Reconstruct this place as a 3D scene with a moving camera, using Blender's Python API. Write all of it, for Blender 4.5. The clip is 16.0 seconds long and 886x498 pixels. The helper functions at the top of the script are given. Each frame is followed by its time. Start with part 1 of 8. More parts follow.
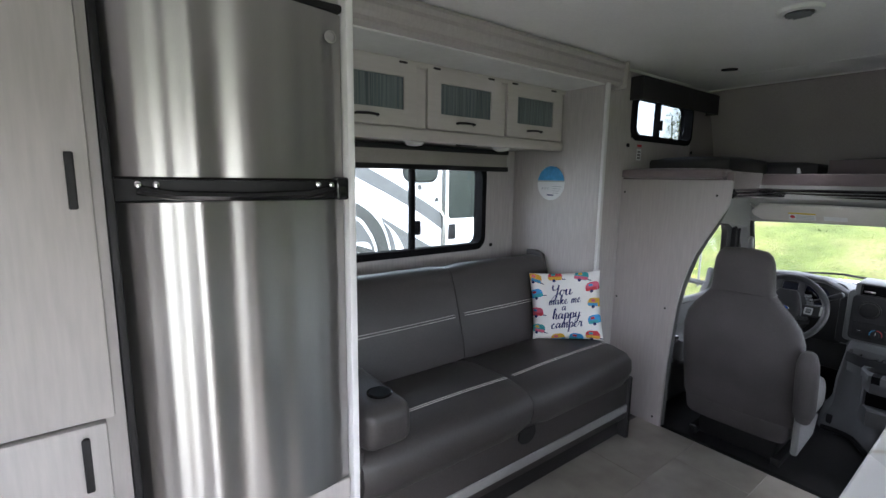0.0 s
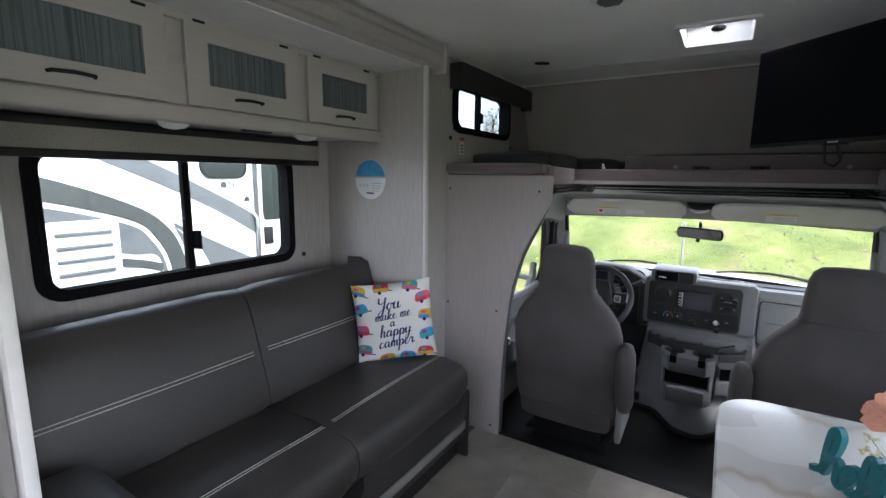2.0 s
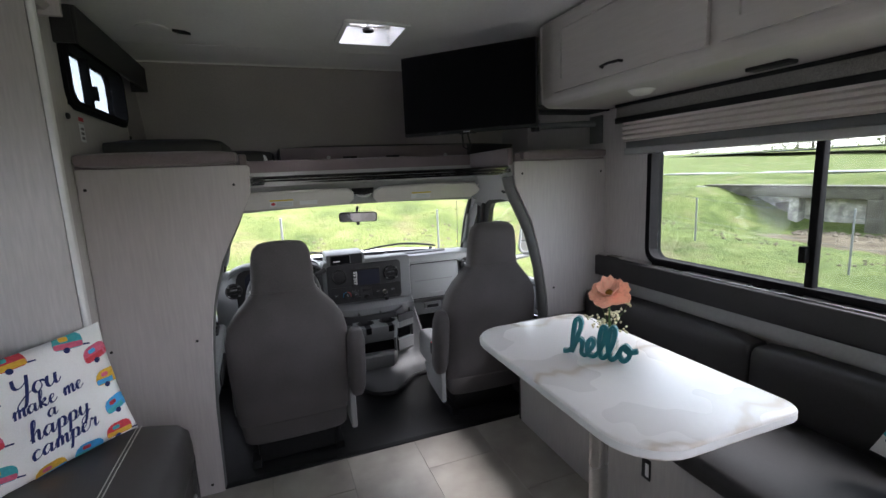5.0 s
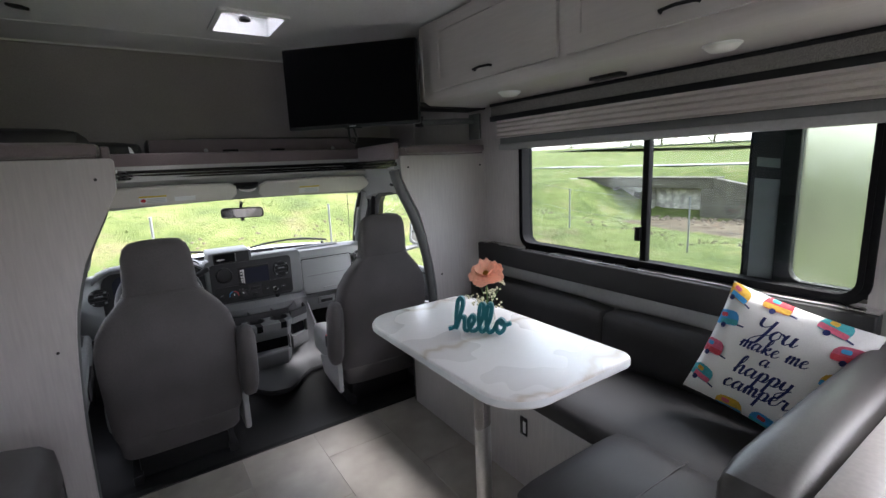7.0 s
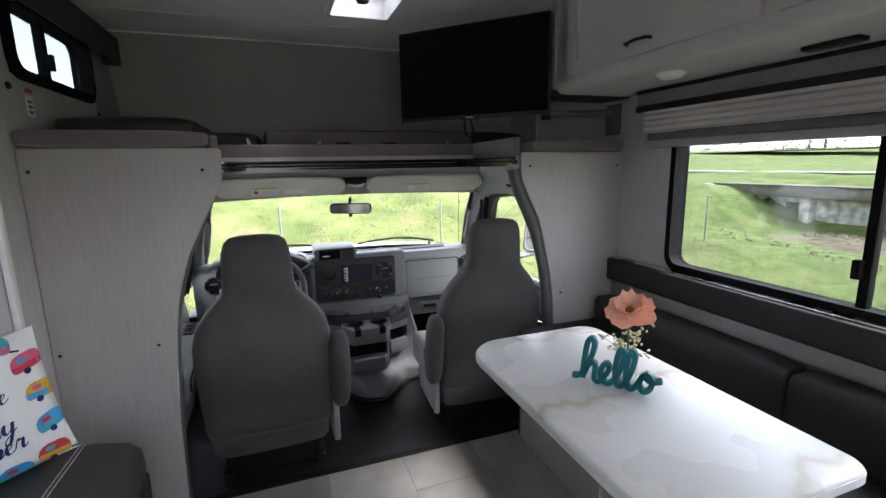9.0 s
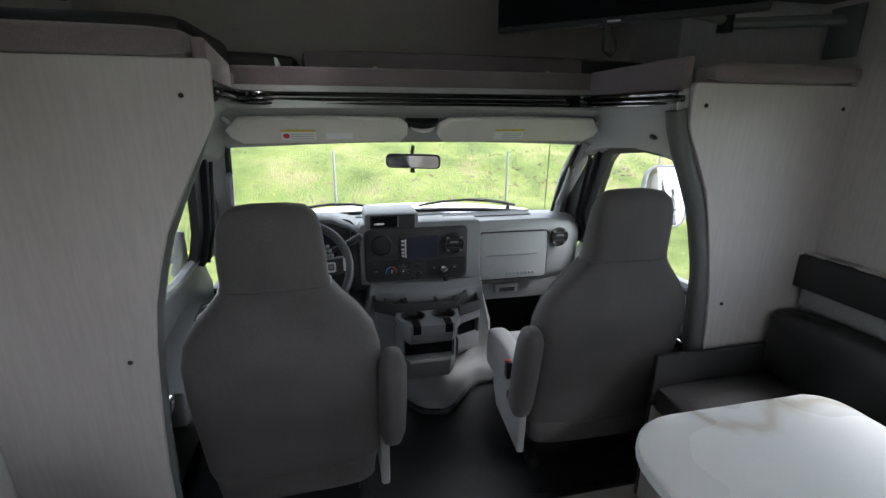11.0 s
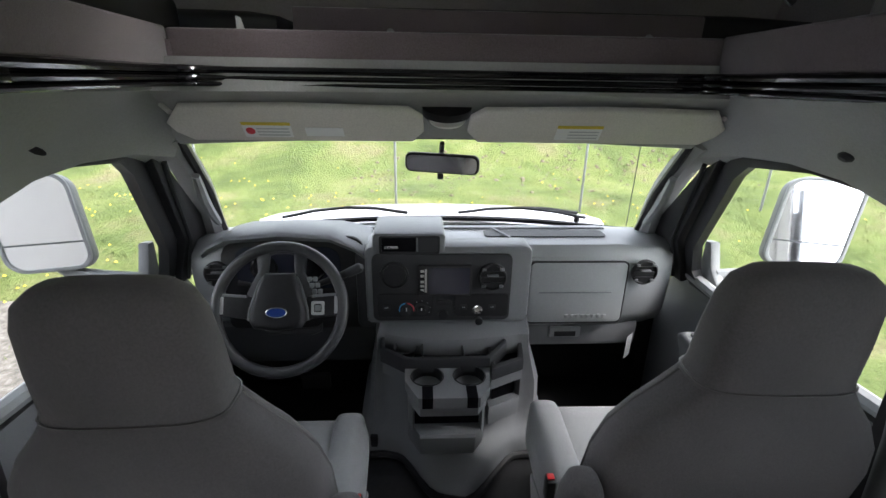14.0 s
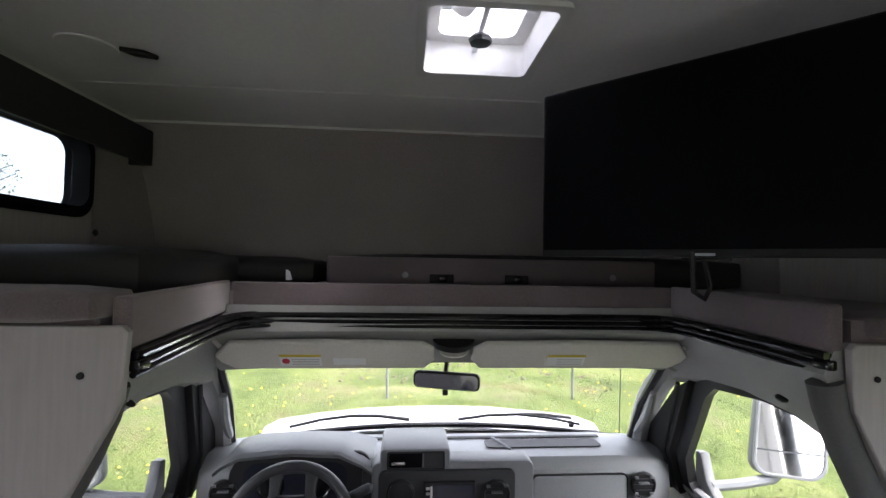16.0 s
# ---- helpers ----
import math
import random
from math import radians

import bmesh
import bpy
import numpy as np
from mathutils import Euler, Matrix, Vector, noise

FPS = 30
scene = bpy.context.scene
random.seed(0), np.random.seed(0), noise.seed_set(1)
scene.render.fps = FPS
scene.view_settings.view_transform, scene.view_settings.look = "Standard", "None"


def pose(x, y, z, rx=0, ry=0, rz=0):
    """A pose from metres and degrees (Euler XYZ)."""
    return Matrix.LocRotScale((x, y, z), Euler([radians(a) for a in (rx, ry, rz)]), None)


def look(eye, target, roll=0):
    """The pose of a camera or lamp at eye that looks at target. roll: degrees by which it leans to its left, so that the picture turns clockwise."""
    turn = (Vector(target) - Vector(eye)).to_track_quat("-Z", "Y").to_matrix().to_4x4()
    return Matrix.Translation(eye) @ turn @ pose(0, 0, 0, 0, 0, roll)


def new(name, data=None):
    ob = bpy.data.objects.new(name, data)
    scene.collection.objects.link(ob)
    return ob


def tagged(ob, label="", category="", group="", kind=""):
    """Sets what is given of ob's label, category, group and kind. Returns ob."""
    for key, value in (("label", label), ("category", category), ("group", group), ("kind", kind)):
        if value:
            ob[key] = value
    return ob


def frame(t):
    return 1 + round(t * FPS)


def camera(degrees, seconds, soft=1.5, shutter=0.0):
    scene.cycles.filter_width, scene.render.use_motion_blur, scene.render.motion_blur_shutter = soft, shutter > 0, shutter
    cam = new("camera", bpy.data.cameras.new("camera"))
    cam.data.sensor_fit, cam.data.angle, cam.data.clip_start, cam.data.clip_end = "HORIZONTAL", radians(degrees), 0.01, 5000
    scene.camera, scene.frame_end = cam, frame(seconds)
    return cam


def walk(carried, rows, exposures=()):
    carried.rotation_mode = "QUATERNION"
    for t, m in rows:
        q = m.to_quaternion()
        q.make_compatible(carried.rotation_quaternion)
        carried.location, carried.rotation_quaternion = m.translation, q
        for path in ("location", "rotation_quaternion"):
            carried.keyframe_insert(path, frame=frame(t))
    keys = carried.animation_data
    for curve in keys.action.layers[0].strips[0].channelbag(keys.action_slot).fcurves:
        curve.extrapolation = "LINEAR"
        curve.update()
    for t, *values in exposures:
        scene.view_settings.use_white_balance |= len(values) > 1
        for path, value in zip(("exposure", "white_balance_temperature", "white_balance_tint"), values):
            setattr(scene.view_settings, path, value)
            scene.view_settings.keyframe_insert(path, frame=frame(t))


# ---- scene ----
cam = camera(88.7, 16.0)
PATH = [
    (0, (0.125, -0.139, 1.421), (1.323, 1.432, 1.112), 0.8),
    (0.5, (0.179, -0.099, 1.429), (1.445, 1.417, 1.119), 1.1),
    (1, (0.301, -0.02, 1.434), (1.675, 1.404, 1.14), 1.3),
    (1.5, (0.405, 0.033, 1.433), (1.924, 1.3, 1.136), 1.4),
    (2, (0.488, 0.08, 1.422), (2.165, 1.123, 1.104), 0.7),
    (2.5, (0.561, 0.218, 1.407), (2.384, 0.977, 1.09), -0.2),
    (3, (0.592, 0.353, 1.375), (2.512, 0.82, 1.068), -0.6),
    (3.5, (0.631, 0.47, 1.349), (2.601, 0.649, 1.054), -1.0),
    (4, (0.661, 0.593, 1.353), (2.635, 0.479, 1.052), -2.0),
    (4.5, (0.618, 0.661, 1.349), (2.553, 0.256, 1.045), -2.3),
    (5, (0.562, 0.721, 1.359), (2.413, 0.037, 1.032), -2.5),
    (5.2, (0.545, 0.73, 1.356), (2.363, -0.035, 1.025), -2.6),
    (7.3, (0.458, 0.748, 1.359), (2.092, -0.344, 0.984), -2.5),
    (7.5, (0.466, 0.76, 1.367), (2.106, -0.32, 0.988), -2.5),
    (8, (0.501, 0.764, 1.37), (2.203, -0.217, 0.993), -2.5),
    (8.5, (0.616, 0.693, 1.361), (2.406, -0.117, 0.991), -2.0),
    (9, (0.763, 0.609, 1.356), (2.614, -0.055, 0.99), -1.0),
    (9.5, (0.932, 0.577, 1.342), (2.808, -0.001, 0.963), -0.5),
    (10, (1.149, 0.592, 1.341), (3.027, 0.052, 0.915), -0.3),
    (10.2, (1.213, 0.59, 1.33), (3.092, 0.073, 0.879), -0.3),
    (12.3, (1.858, 0.385, 1.32), (3.673, 0.089, 0.535), 1.8),
    (12.5, (1.896, 0.371, 1.33), (3.707, 0.092, 0.528), 1.8),
    (13, (1.988, 0.317, 1.349), (3.806, 0.097, 0.546), 1.7),
    (13.5, (2.039, 0.279, 1.354), (3.876, 0.144, 0.574), 1.2),
    (14, (2.054, 0.276, 1.367), (3.923, 0.171, 0.663), 1.0),
    (14.5, (2.033, 0.281, 1.403), (3.961, 0.18, 0.883), 0.7),
    (15, (1.997, 0.295, 1.474), (3.973, 0.177, 1.188), 0.7),
    (15.5, (1.944, 0.327, 1.526), (3.937, 0.183, 1.436), 1.0),
    (16, (1.872, 0.352, 1.541), (3.865, 0.198, 1.6), 1.0),
]
EXPOSURES = [(0, 3.4, 6150, 16), (1.5, 3.4, 6150, 16), (3, 3.15, 6200, 16), (5, 3.3, 6350, 17), (7.5, 3.3, 6350, 17), (9.5, 3.3, 6300, 14), (12.5, 3.05, 6300, 10), (13.5, 3.1, 6350, 12), (14.5, 3.1, 6400, 14), (16, 3.25, 6400, 19)]
walk(cam, [(t, look(eye, target, roll)) for t, eye, target, roll in PATH], EXPOSURES)

# ---- world and light ----
world = bpy.data.worlds.new("overcast_sky")
scene.world = world
world.use_nodes = True
wn = world.node_tree.nodes
sky = wn.new("ShaderNodeTexSky")
sky.sky_type = 'NISHITA'
sky.sun_disc = False
sky.sun_elevation, sky.sun_rotation = radians(52), radians(200)
sky.air_density, sky.dust_density, sky.ozone_density = 1.0, 1.5, 1.0
hsv = wn.new("ShaderNodeHueSaturation")
hsv.inputs["Saturation"].default_value = 0.30
world.node_tree.links.new(sky.outputs[0], hsv.inputs["Color"])
world.node_tree.links.new(hsv.outputs[0], wn["Background"].inputs[0])
wn["Background"].inputs[1].default_value = 0.15
sun = new("sun", bpy.data.lights.new("sun", 'SUN'))
sun.data.energy, sun.data.angle, sun.data.color = 1.2, radians(25), (1, 0.98, 0.96)
sun.matrix_world = look((0, 0, 0), (math.sin(radians(200)) * -0.62, -math.cos(radians(200)) * 0.62, -0.79))

# sky light at the open entry door; added fill at a made-up rear opening
for nm, eye, target, w, h, p in (("door_daylight", (0.115, -1.10, 0.95), (0.115, 0.0, 0.95), 0.70, 1.80, 0.8), ("rear_window_daylight", (-1.84, 0.2, 1.35), (0.0, 0.2, 1.35), 1.3, 0.6, 0.35)):
    lamp = new(nm, bpy.data.lights.new(nm, 'AREA'))
    lamp.data.shape, lamp.data.size, lamp.data.size_y, lamp.data.energy, lamp.data.color = 'RECTANGLE', w, h, p, (0.96, 0.99, 1.0)
    lamp.matrix_world = look(eye, target)


# ---- material helpers ----
def mat(name, color, rough=0.5, metal=0.0, var=0.08, scale=25.0, stretch=(1, 1, 1), bump=0.0, bscale=250.0,
        stain=0.06, spec=0.5, sheen=0.0, coat=0.0, emit=0.0, rand=0.0):
    m = bpy.data.materials.new(name)
    m.use_nodes = True
    nt = m.node_tree
    n, l = nt.nodes, nt.links
    b = n["Principled BSDF"]
    b.inputs["Roughness"].default_value = rough
    b.inputs["Metallic"].default_value = metal
    b.inputs["Specular IOR Level"].default_value = spec
    b.inputs["Sheen Weight"].default_value = sheen
    b.inputs["Coat Weight"].default_value = coat
    tc = n.new("ShaderNodeTexCoord")
    mp = n.new("ShaderNodeMapping")
    mp.inputs["Scale"].default_value = stretch
    l.new(tc.outputs["Object"], mp.inputs["Vector"])
    fine = n.new("ShaderNodeTexNoise")
    fine.inputs["Scale"].default_value = scale
    fine.inputs["Detail"].default_value = 5
    l.new(mp.outputs[0], fine.inputs["Vector"])
    big = n.new("ShaderNodeTexNoise")
    big.inputs["Scale"].default_value = 3.1
    l.new(tc.outputs["Object"], big.inputs["Vector"])

    def remap(src, lo, hi):
        r = n.new("ShaderNodeMapRange")
        r.inputs["From Min"].default_value, r.inputs["From Max"].default_value = 0.3, 0.7
        r.inputs["To Min"].default_value, r.inputs["To Max"].default_value = lo, hi
        l.new(src, r.inputs["Value"])
        return r.outputs[0]
    a = remap(fine.outputs[0], 1 - var, 1 + var)
    c = remap(big.outputs[0], 1 - stain, 1 + stain)
    mul = n.new("ShaderNodeMath")
    mul.operation = 'MULTIPLY'
    l.new(a, mul.inputs[0])
    l.new(c, mul.inputs[1])
    fac = mul.outputs[0]
    if rand:
        oi = n.new("ShaderNodeObjectInfo")
        rr = n.new("ShaderNodeMapRange")
        rr.inputs["To Min"].default_value, rr.inputs["To Max"].default_value = 1 - rand, 1 + rand
        l.new(oi.outputs["Random"], rr.inputs["Value"])
        m2 = n.new("ShaderNodeMath")
        m2.operation = 'MULTIPLY'
        l.new(fac, m2.inputs[0])
        l.new(rr.outputs[0], m2.inputs[1])
        fac = m2.outputs[0]
    vm = n.new("ShaderNodeVectorMath")
    vm.operation = 'SCALE'
    vm.inputs[0].default_value = color
    l.new(fac, vm.inputs["Scale"])
    l.new(vm.outputs[0], b.inputs["Base Color"])
    rg = remap(big.outputs[0], max(0.02, rough - 0.05), min(1, rough + 0.05))
    l.new(rg, b.inputs["Roughness"])
    if bump:
        bn = n.new("ShaderNodeTexNoise")
        bn.inputs["Scale"].default_value = bscale
        l.new(mp.outputs[0], bn.inputs["Vector"])
        bp = n.new("ShaderNodeBump")
        bp.inputs["Strength"].default_value = bump
        bp.inputs["Distance"].default_value = 0.002
        l.new(bn.outputs[0], bp.inputs["Height"])
        l.new(bp.outputs[0], b.inputs["Normal"])
    if emit:
        b.inputs["Emission Color"].default_value = (*color, 1)
        b.inputs["Emission Strength"].default_value = emit
    return m


def glass(name, tint=(1, 1, 1), gloss=1.0):
    m = bpy.data.materials.new(name)
    m.use_nodes = True
    n, l = m.node_tree.nodes, m.node_tree.links
    n.remove(n["Principled BSDF"])
    tr, gl, mx, fr = (n.new("ShaderNodeBsdfTransparent"), n.new("ShaderNodeBsdfGlossy"), n.new("ShaderNodeMixShader"), n.new("ShaderNodeLayerWeight"))
    tr.inputs[0].default_value = (*tint, 1)
    gl.inputs["Roughness"].default_value = 0.02
    fr.inputs[0].default_value = 0.5
    pw, sc = n.new("ShaderNodeMath"), n.new("ShaderNodeMath")
    pw.operation, sc.operation = 'POWER', 'MULTIPLY_ADD'
    pw.inputs[1].default_value = 5.0
    sc.inputs[1].default_value, sc.inputs[2].default_value = 0.45 * gloss, 0.025 * gloss
    l.new(fr.outputs["Facing"], pw.inputs[0])
    l.new(pw.outputs[0], sc.inputs[0])
    l.new(sc.outputs[0], mx.inputs[0])
    l.new(tr.outputs[0], mx.inputs[1])
    l.new(gl.outputs[0], mx.inputs[2])
    l.new(mx.outputs[0], n["Material Output"].inputs[0])
    return m


def ramp_mat(name, stops, rough, node="noise", scale=5.0, stretch=(1, 1, 1), bump=0.0, metal=0.0, detail=6.0, distortion=0.0, spec=0.5):
    """A material whose colour runs through stops by a noise or wave pattern."""
    m = mat(name, (0.5, 0.5, 0.5), rough, metal, spec=spec)
    n, l = m.node_tree.nodes, m.node_tree.links
    b = n["Principled BSDF"]
    tc = n.new("ShaderNodeTexCoord")
    mp = n.new("ShaderNodeMapping")
    mp.inputs["Scale"].default_value = stretch
    l.new(tc.outputs["Object"], mp.inputs[0])
    if node == "noise":
        t = n.new("ShaderNodeTexNoise")
        t.inputs["Detail"].default_value = detail
        t.inputs["Distortion"].default_value = distortion
    else:
        t = n.new("ShaderNodeTexWave")
        t.inputs["Distortion"].default_value = distortion
        t.inputs["Detail"].default_value = detail
    t.inputs["Scale"].default_value = scale
    l.new(mp.outputs[0], t.inputs["Vector"])
    r = n.new("ShaderNodeValToRGB")
    els = r.color_ramp.elements
    els[0].position, els[0].color = stops[0][0], (*stops[0][1], 1)
    els[1].position, els[1].color = stops[-1][0], (*stops[-1][1], 1)
    for p, c in stops[1:-1]:
        e = els.new(p)
        e.color = (*c, 1)
    l.new(t.outputs[0], r.inputs[0])
    l.new(r.outputs[0], b.inputs["Base Color"])
    if bump:
        bp = n.new("ShaderNodeBump")
        bp.inputs["Strength"].default_value = bump
        bp.inputs["Distance"].default_value = 0.004
        l.new(t.outputs[0], bp.inputs["Height"])
        l.new(bp.outputs[0], b.inputs["Normal"])
    return m


def grass_mat():
    """Spring turf: broad yellow-green drifts, fine blades, and scattered dead thatch."""
    m = ramp_mat("spring_grass", [(0.30, (0.078, 0.104, 0.034)), (0.45, (0.112, 0.145, 0.045)), (0.58, (0.145, 0.173, 0.056)), (0.72, (0.205, 0.212, 0.088))], 0.95, scale=0.9, detail=15, distortion=0.6, spec=0.1)
    n, l = m.node_tree.nodes, m.node_tree.links
    b = n["Principled BSDF"]
    turf = b.inputs["Base Color"].links[0].from_socket
    tc = n.new("ShaderNodeTexCoord")

    def patches(scale, lo, hi, detail):
        t = n.new("ShaderNodeTexNoise")
        t.inputs["Scale"].default_value, t.inputs["Detail"].default_value, t.inputs["Roughness"].default_value = scale, detail, 0.7
        l.new(tc.outputs["Object"], t.inputs["Vector"])
        r = n.new("ShaderNodeMapRange")
        r.inputs["From Min"].default_value, r.inputs["From Max"].default_value = lo, hi
        l.new(t.outputs[0], r.inputs["Value"])
        return r.outputs[0]

    def blend(fac, a, colour):
        x = n.new("ShaderNodeMix")
        x.data_type = 'RGBA'
        l.new(fac, x.inputs[0])
        l.new(a, x.inputs[6])
        x.inputs[7].default_value = (*colour, 1)
        return x.outputs[2]
    c = blend(patches(0.45, 0.53, 0.68, 10), turf, (0.185, 0.155, 0.09))
    c = blend(patches(14.0, 0.54, 0.68, 6), c, (0.062, 0.088, 0.027))
    c = blend(patches(9.0, 0.60, 0.72, 6), c, (0.245, 0.23, 0.12))
    l.new(c, b.inputs["Base Color"])
    bp = n.new("ShaderNodeBump")
    bp.inputs["Strength"].default_value, bp.inputs["Distance"].default_value = 0.8, 0.05
    l.new(patches(22.0, 0.3, 0.7, 8), bp.inputs["Height"])
    l.new(bp.outputs[0], b.inputs["Normal"])
    return m


# ---- materials ----
M_WALL = mat("grey_wood_wallboard", (0.46, 0.435, 0.43), 0.55, var=0.08, scale=14, stretch=(7, 7, 0.7), bump=0.05, stain=0.03)
M_PANEL = mat("pale_wood_panel", (0.40, 0.375, 0.37), 0.5, var=0.062, scale=12, stretch=(8, 8, 0.6), bump=0.06, stain=0.03)
M_CAB = mat("off_white_cabinet", (0.52, 0.49, 0.475), 0.45, var=0.035, scale=12, stretch=(0.8, 8, 8), bump=0.05, stain=0.03)
M_PANTRY = mat("off_white_pantry", (0.43, 0.408, 0.392), 0.5, var=0.06, scale=12, stretch=(8, 8, 0.7), bump=0.05, stain=0.04)
M_CEIL = mat("white_ceiling_vinyl", (0.82, 0.81, 0.81), 0.7, var=0.03, scale=90, bump=0.15, bscale=400, stain=0.03)
M_SOFFIT = mat("white_soffit", (0.72, 0.72, 0.72), 0.6, var=0.03, bump=0.05)
M_GREYWALL = mat("grey_cabover_lining", (0.33, 0.30, 0.30), 0.9, var=0.1, scale=200, bump=0.3, bscale=500)
M_LEATHER = mat("charcoal_leatherette", (0.046, 0.042, 0.041), 0.42, var=0.12, scale=120, bump=0.25, bscale=420, stain=0.1)
M_LEATHERB = mat("black_leatherette", (0.024, 0.023, 0.024), 0.54, var=0.12, scale=120, bump=0.25, bscale=420, stain=0.1)
M_STITCH = mat("pale_stitching", (0.55, 0.53, 0.5), 0.8, scale=400, var=0.3)
M_FABRIC = mat("grey_seat_cloth", (0.068, 0.062, 0.063), 0.92, var=0.16, scale=260, bump=0.4, bscale=900, stain=0.28, sheen=0.08)
M_FABRICL = mat("light_grey_seat_cloth", (0.22, 0.223, 0.228), 0.92, var=0.1, scale=260, bump=0.35, bscale=900, stain=0.08, sheen=0.3)
M_CARPET = mat("mauve_grey_carpet", (0.165, 0.132, 0.14), 0.95, var=0.18, scale=300, bump=0.6, bscale=700, stain=0.12, sheen=0.4)
M_BLACK = mat("black_plastic", (0.012, 0.012, 0.013), 0.5, var=0.15, scale=80, bump=0.05, spec=0.3)
M_FRAME = mat("matt_black_window_frame", (0.010, 0.010, 0.011), 0.85, var=0.15, scale=80, spec=0.08)
M_DECAL = mat("grey_coach_decal", (0.115, 0.118, 0.12), 0.4, var=0.04)
M_DECALD = mat("dark_grey_coach_decal", (0.06, 0.062, 0.06), 0.4, var=0.06)
M_BLACKG = mat("gloss_black_trim", (0.008, 0.008, 0.009), 0.12, var=0.1, scale=30)
M_RUBBER = mat("black_vinyl_floor_mat", (0.016, 0.016, 0.017), 0.38, var=0.2, scale=60, bump=0.3, bscale=300, stain=0.25)
M_DASH = mat("grey_dash_plastic", (0.215, 0.224, 0.228), 0.5, var=0.05, scale=200, bump=0.2, bscale=600, stain=0.04)
M_DASHD = mat("dark_grey_dash_plastic", (0.024, 0.025, 0.027), 0.6, var=0.08, scale=200, bump=0.2, bscale=600, spec=0.3)
M_WHEEL = mat("dark_grey_wheel_leather", (0.026, 0.027, 0.029), 0.42, var=0.1, scale=150, bump=0.2, bscale=500)
M_PILLAR = mat("grey_pillar_plastic", (0.10, 0.102, 0.102), 0.6, var=0.06, scale=200, bump=0.2, bscale=600, spec=0.3)
M_DASHM = mat("mid_grey_cab_plastic", (0.125, 0.131, 0.135), 0.5, var=0.06, scale=200, bump=0.2, bscale=600, stain=0.05)
M_LINER = mat("pale_grey_headliner", (0.31, 0.315, 0.31), 0.8, var=0.06, scale=200, bump=0.25, bscale=600, stain=0.04)
M_VISOR = mat("pale_grey_visor_cloth", (0.60, 0.585, 0.555), 0.9, var=0.08, scale=220, bump=0.3, bscale=700)
M_STEEL = mat("brushed_stainless_steel", (0.38, 0.372, 0.36), 0.34, 1.0, var=0.05, scale=60, stretch=(40, 40, 0.6), stain=0.04)
steel = M_STEEL.node_tree.nodes["Principled BSDF"]
steel.inputs["Anisotropic"].default_value = 0.9
steel.inputs["Anisotropic Rotation"].default_value = 0.25
tang = M_STEEL.node_tree.nodes.new("ShaderNodeTangent")
tang.direction_type, tang.axis = 'RADIAL', 'Z'
M_STEEL.node_tree.links.new(tang.outputs[0], steel.inputs["Tangent"])
ripple = M_STEEL.node_tree.nodes.new("ShaderNodeTexNoise")
ripple.inputs["Scale"].default_value, ripple.inputs["Detail"].default_value = 1.0, 1.0
rmap = M_STEEL.node_tree.nodes.new("ShaderNodeMapping")
rmap.inputs["Scale"].default_value = (11, 11, 0.12)
rtc = M_STEEL.node_tree.nodes.new("ShaderNodeTexCoord")
rbump = M_STEEL.node_tree.nodes.new("ShaderNodeBump")
rbump.inputs["Strength"].default_value, rbump.inputs["Distance"].default_value = 0.9, 0.02
M_STEEL.node_tree.links.new(rtc.outputs["Object"], rmap.inputs[0])
M_STEEL.node_tree.links.new(rmap.outputs[0], ripple.inputs["Vector"])
M_STEEL.node_tree.links.new(ripple.outputs[0], rbump.inputs["Height"])
M_STEEL.node_tree.links.new(rbump.outputs[0], steel.inputs["Normal"])
M_CHROME = mat("chrome", (0.75, 0.75, 0.75), 0.12, 1.0, var=0.03)
M_ALU = mat("brushed_aluminium", (0.62, 0.61, 0.6), 0.3, 1.0, var=0.05, scale=100)
M_WHITE = mat("white_plastic", (0.75, 0.75, 0.74), 0.4, var=0.02)
M_LENS = mat("frosted_lamp_lens", (0.8, 0.79, 0.76), 0.35, var=0.02)
# Black of the TV screen; elsewhere it paints the shade of hollows.
M_TV_SHADE = mat("black_screen_and_shade", (0.004, 0.004, 0.005), 0.45, var=0.05, stain=0.02, spec=0.04)
M_VALANCE = mat("tweed_valance", (0.22, 0.21, 0.20), 0.9, var=0.4, scale=180, stretch=(2.5, 1, 2.5), bump=0.4, bscale=500)
M_VALANCEL = mat("pale_woven_valance", (0.33, 0.31, 0.29), 0.9, var=0.25, scale=160, stretch=(1, 1, 4), bump=0.3, bscale=500)
M_BLIND = mat("pleated_grey_blind", (0.60, 0.55, 0.53), 0.85, var=0.06, scale=120, stretch=(1, 1, 5))
M_TEAL = mat("teal_painted_wood", (0.008, 0.145, 0.175), 0.4, var=0.12, scale=60, bump=0.08)
M_PETAL = mat("coral_petals", (1.0, 0.55, 0.40), 0.7, var=0.15, scale=90, stain=0.12)
M_PISTIL = mat("golden_flower_centre", (0.45, 0.22, 0.03), 0.8, var=0.3, scale=200)
M_SPRIG = mat("cream_filler_blossom", (0.66, 0.62, 0.42), 0.8, var=0.2, scale=200)
M_STEM = mat("green_stem", (0.10, 0.18, 0.05), 0.6, var=0.2, scale=100)
M_PILLOW = mat("white_pillow_cotton", (0.80, 0.80, 0.79), 0.9, var=0.04, scale=300, bump=0.35, bscale=800)
M_INK = mat("navy_print", (0.012, 0.022, 0.12), 0.85, var=0.1, scale=200)
M_RED = mat("red_print", (0.55, 0.05, 0.07), 0.85, var=0.15, scale=120)
M_TURQ = mat("turquoise_print", (0.05, 0.35, 0.40), 0.85, var=0.15, scale=120)
M_YEL = mat("yellow_print", (0.65, 0.38, 0.04), 0.85, var=0.15, scale=120)
